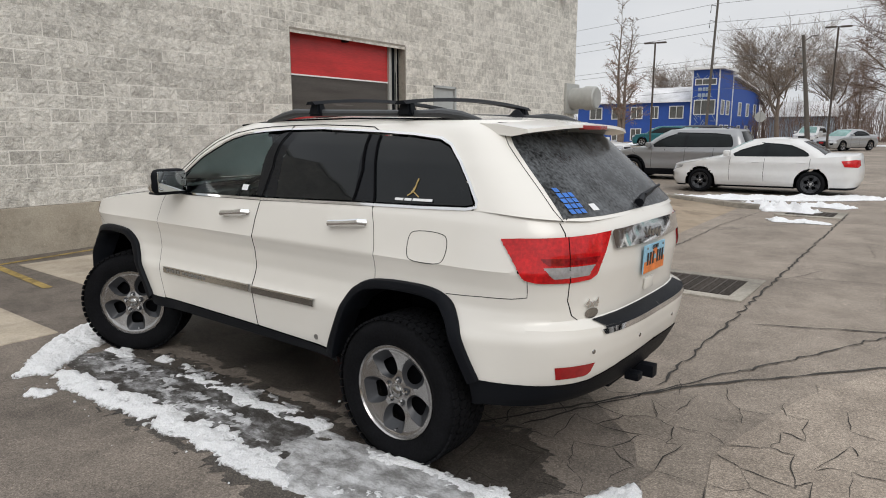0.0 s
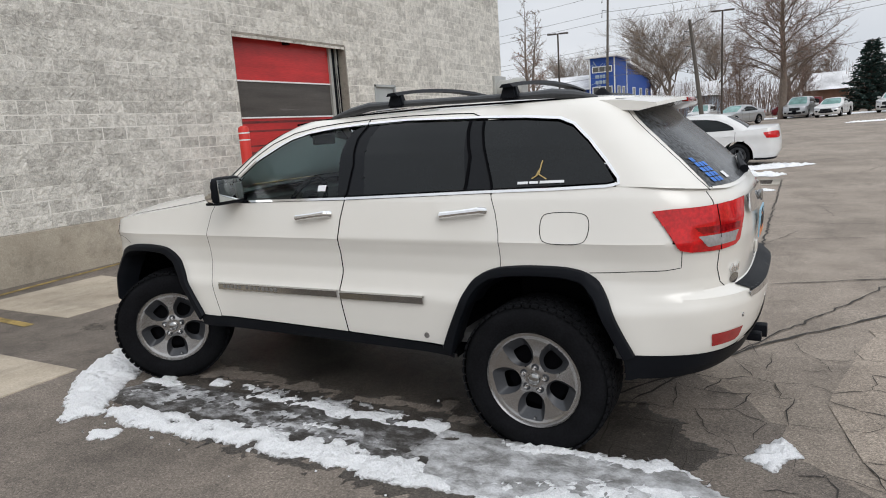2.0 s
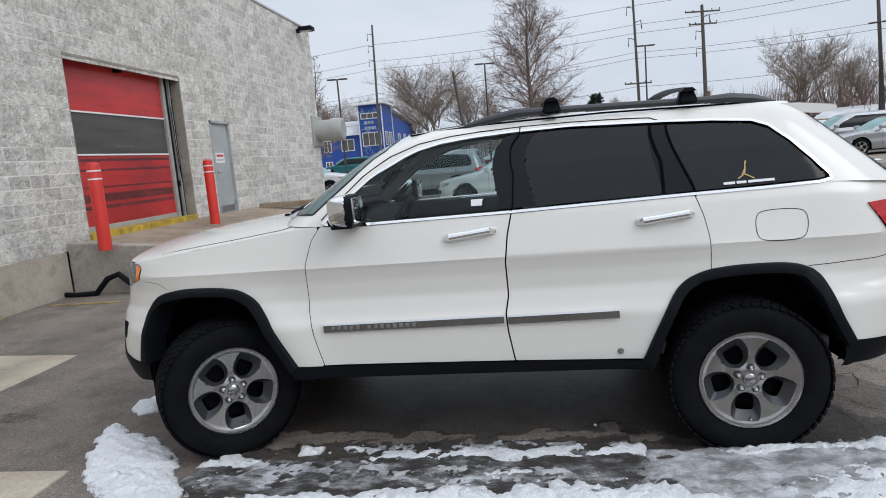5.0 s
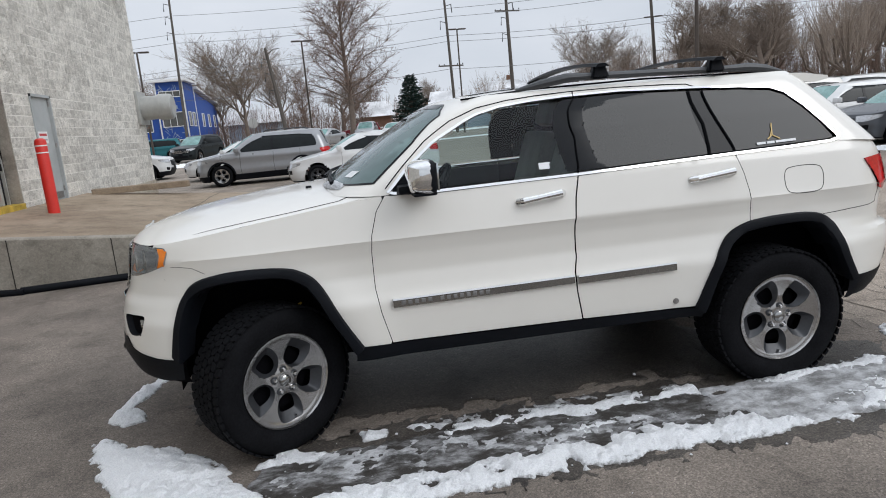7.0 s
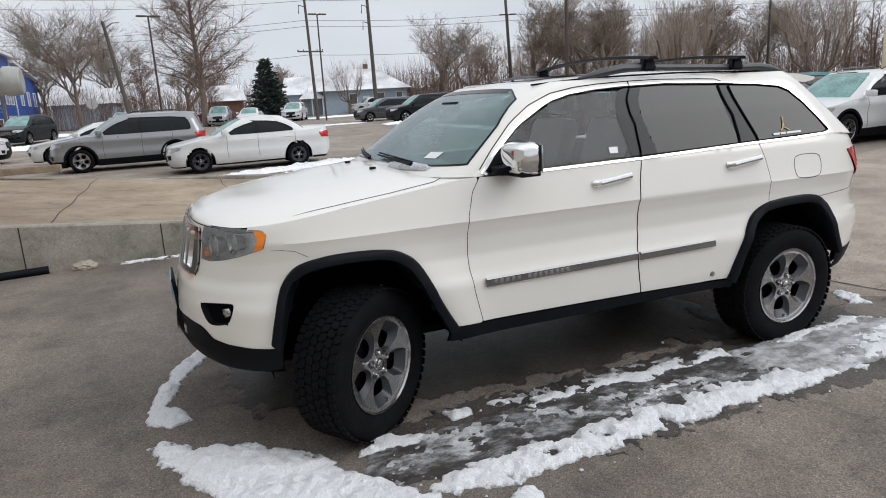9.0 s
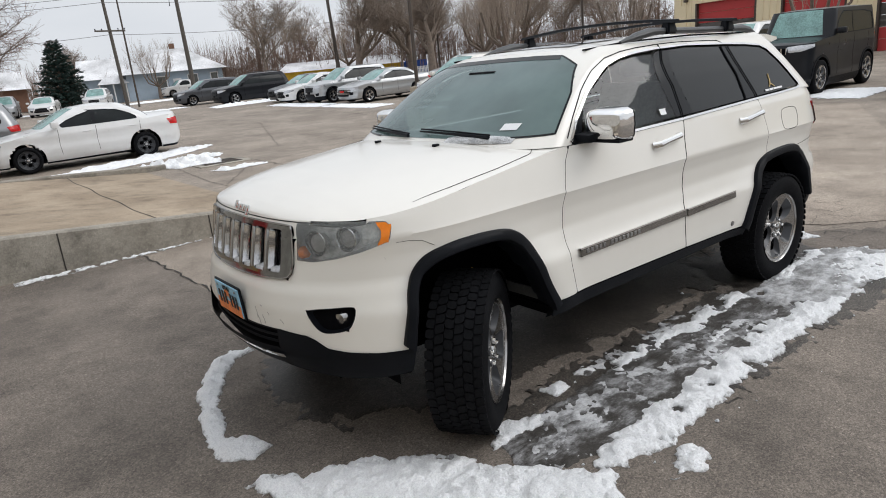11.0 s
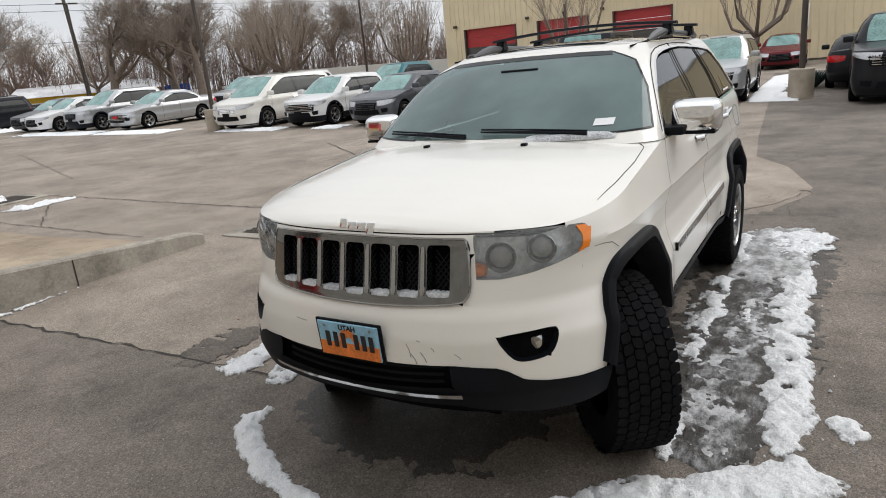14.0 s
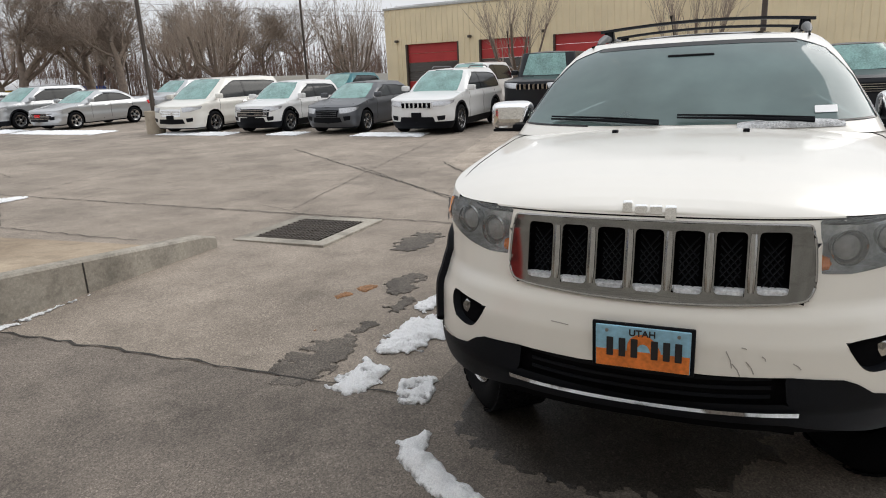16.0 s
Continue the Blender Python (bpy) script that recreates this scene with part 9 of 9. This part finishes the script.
for x, w in ((-35.5, 1.5), (-32.6, 1.4), (-30.2, 1.3), (-28.0, .8), (-25.4, 1.5)):
    pane(x, 78.6, 3.6, w, 1.3)
    pane(x, 78.6, 1.0, w * .9, 1.3)
pane(-22.2, 78.4, 4.0, 2.2, 1.5, bars=2)
pane(-22.2, 78.4, 7.3, 2.2, .55, bars=2)
pane(-22.2, 78.4, 1.2, 2.2, 1.2, bars=2)
for yy in (80, 82.3, 88, 92, 96):
    pane(yy, -20.7, 4.0, 1.2, 1.5, "x")
    pane(yy, -20.7, 1.3, 1.2, 1.4, "x")
part("tower_trim", join(box(-23.75, -23.6, 78.3, 78.38, Z0, 8.9), box(-20.8, -20.65, 78.3, 78.38, Z0, 8.9), box(-20.68, -20.6, 84, 84.2, Z0, 8.4)), WHITEP, bb, smooth=0)
rnd = random.Random(8)
for z_, ws_ in ((6.75, (.5, .35, .4)), (6.1, (.45, .4, .35, .3))):
    x = -23.0
    for w_ in ws_:
        part("wall_sign", box(x, x + w_ * .8, 78.3, 78.4, z_ - .2, z_ + .2, .02), PALEBLUE, bb, "pale painted sign bars", smooth=0)
        x += w_
for i in range(26):
    x, z = rnd.uniform(-23.4, -21.0), rnd.choice((rnd.uniform(2.6, 3.8), rnd.uniform(7.9, 8.6), rnd.uniform(5.6, 6.0)))
    a = rnd.uniform(0, 3.1)
    part("wall_ornament", shift(box(-.35, .35, -.03, 0, -.025, .025), pose(x, 78.39, z, 0, math.degrees(a), 0)), PALEBLUE, bb, smooth=0)

hs = thing("blue_house", "pale blue single-storey house with snowy hipped roofs", "house", pose(15.5, 83.5, .9, 0, 0, -12))
part("wall", box(-2.5, 8, -3, 5, 0, 2.9), PALEBLUE, hs, smooth=0)
part("side_wall", box(-7.0, -2.5, -1, 5, 0, 2.7), PALEBLUE, hs, smooth=0)
def hip(x0, x1, y0, y1, z0, z1, inset_):
    v = [(x0, y0, z0), (x1, y0, z0), (x1, y1, z0), (x0, y1, z0), (x0 + inset_, (y0 + y1) / 2, z1), (x1 - inset_, (y0 + y1) / 2, z1)]
    return v, [(0, 1, 5, 4), (1, 2, 5), (2, 3, 4, 5), (3, 0, 4), (3, 2, 1, 0)]
part("roof", hip(-3.2, 8.6, -3.7, 5.6, 2.9, 5.6, 4.2), ROOFSNOW, hs, "snowy hipped roof", smooth=0)
part("side_roof", hip(-7.6, -2.0, -1.6, 5.6, 2.7, 5.0, .4), ROOFSNOW, hs, smooth=0)
part("porch_roof", hip(-5.5, -2.2, -3.2, -.8, 2.1, 2.9, .8), ROOFSNOW, hs, smooth=0)
for x in (-5.3, -3.9, -2.6):
    part("porch_post", box(x - .06, x + .06, -3.0, -2.88, 0, 2.1), WHITEP, hs, smooth=0)
for x, w in ((1.2, .9), (4.6, 1.0), (7.0, .7)):
    o = new("window")
    o.parent = hs
    part("frame", box(x - w / 2 - .1, x + w / 2 + .1, -3.06, -3.002, 1.0, 2.5), WHITEP, o, smooth=0)
    part("pane", box(x - w / 2, x + w / 2, -3.1, -3.05, 1.1, 2.4), WINDOW, o, smooth=0)
part("door", box(2.4, 3.3, -3.08, -3.002, 0, 2.1), WHITEP, hs, smooth=0)
part("chimney", box(3, 3.6, 1, 1.6, 4.5, 6.2), BROWNWALL, hs, smooth=0)
for x, y, w, h, mtl, lab in ((1.5, 88, 4, 2.4, BROWNWALL, "brown wooden house with a snowy roof"), (-15, 97, 7, 3, PALEBLUE, "grey-blue house with a snowy roof behind trees"), (26, 92, 10, 3, WHITEP, "low white house with a snowy roof")):
    o = thing("far_house", lab, "house", pose(x, y, .9, 0, 0, -8))
    part("wall", box(-w / 2, w / 2, -2.5, 3, 0, h), mtl, o, smooth=0)
    part("roof", hip(-w / 2 - .5, w / 2 + .5, -3.1, 3.6, h, h + 2, .5), ROOFSNOW, o, smooth=0)
yb = thing("yellow_building", "low yellow building with snowy roof and a blue end", "building", pose(32, 66, -.2, 0, 0, -30))
part("wall", box(-7, 6, -2, 4, 0, 2.6), YWALL, yb, smooth=0)
part("roof", hip(-7.5, 6.5, -2.6, 4.6, 2.6, 3.6, 1), ROOFSNOW, yb, smooth=0)
part("blue_end", box(6, 9, -1.5, 4, 0, 2.7), BLUEWALL, yb, smooth=0)
for x in (-5, -2, 1.2, 4):
    o = new("window")
    o.parent = yb
    part("frame", box(x - .6, x + .6, -2.06, -2.002, .9, 2.1), WHITEP, o, smooth=0)
    part("pane", box(x - .5, x + .5, -2.1, -2.05, 1.0, 2.0), WINDOW, o, smooth=0)
fence = thing("picket_fence", "white picket fence in front of the yellow building", "fence", pose(29.5, 62, .8, 0, 0, -30))
pk = part("picket", box(-.05, .05, -.02, .02, 0, 1.0), WHITEP, fence, smooth=0)
for i in range(1, 60):
    o = new("picket", pk.data)
    o.parent, o.location = fence, (i * .16, 0, 0)
part("fence_rail", join(box(0, 9.5, .02, .05, .2, .3), box(0, 9.5, .02, .05, .7, .8)), WHITEP, fence, smooth=0)
tagged(part("fence_wall", box(24.5, 60, 34.0, 34.15, .5, 2.4), GALV, smooth=0), "long pale metal fence at the edge of the lot", "fence", kind="structure")
ss = thing("stop_sign", "grey back of a road sign on a thin post", "road sign", pose(-10.4, 50.2, float(ground_z(-10.4, 50.2))))
part("post", tube([(0, 0, 0), (0, 0, 3.1)], .03, 6), STEEL, ss)
part("sign_plate", shift(lathe([(0, 0), (.38, 0), (.38, .02), (0, .02)], 8), pose(0, 0, 2.3, 0, 22.5, 0)), GALV, ss)

# ---- blocks of the wall ----
def is_flat(y, z):
    """Smoother courses run in patches and in one band along the wall."""
    n = noise.noise(Vector((y * .45, z * 1.3, 4))) + .35 * noise.noise(Vector((y * 3, z * 5, 9)))
    return n > (-.3 if 2.0 < z < 3.1 else .04)


meshes = {}
for i in range(8):
    for flat in (False, True):
        me = bpy.data.meshes.new("block")
        g = block_mesh(300 + i, flat=flat)
        me.from_pydata(g[0], [], g[1])
        me.materials.append(BLOCK)
        me.shade_smooth()
        me.set_sharp_from_angle(angle=radians(50))
        meshes[i, flat] = me
near = [b for b in BLOCK_LIST if 3.0 < b[0] < 8.68 and b[1] < 4.4 and abs(b[2] - .4) < .01]
near.sort(key=lambda b: (b[1] > 3.0, b[0]))
near_set = set(near[:290])
rest = []
rnd = random.Random(9)
for b in BLOCK_LIST:
    y, z, length, hgt = b
    k = rnd.randrange(8)
    flat = is_flat(y, z)
    if b in near_set:
        o = new("block", meshes[k, flat])
        o.parent = wall
        o.location = (WX, y, z)
        o.rotation_euler = (math.pi * rnd.randrange(2), 0, 0)
    else:
        g = block_mesh(300 + k, length, hgt, flat)
        rest.append(([(WX + v[0], y + v[1], z + v[2]) for v in g[0]], g[1]))
tagged(part("blocks", join(*rest), BLOCKS, wall, smooth=50), kind="stuff")
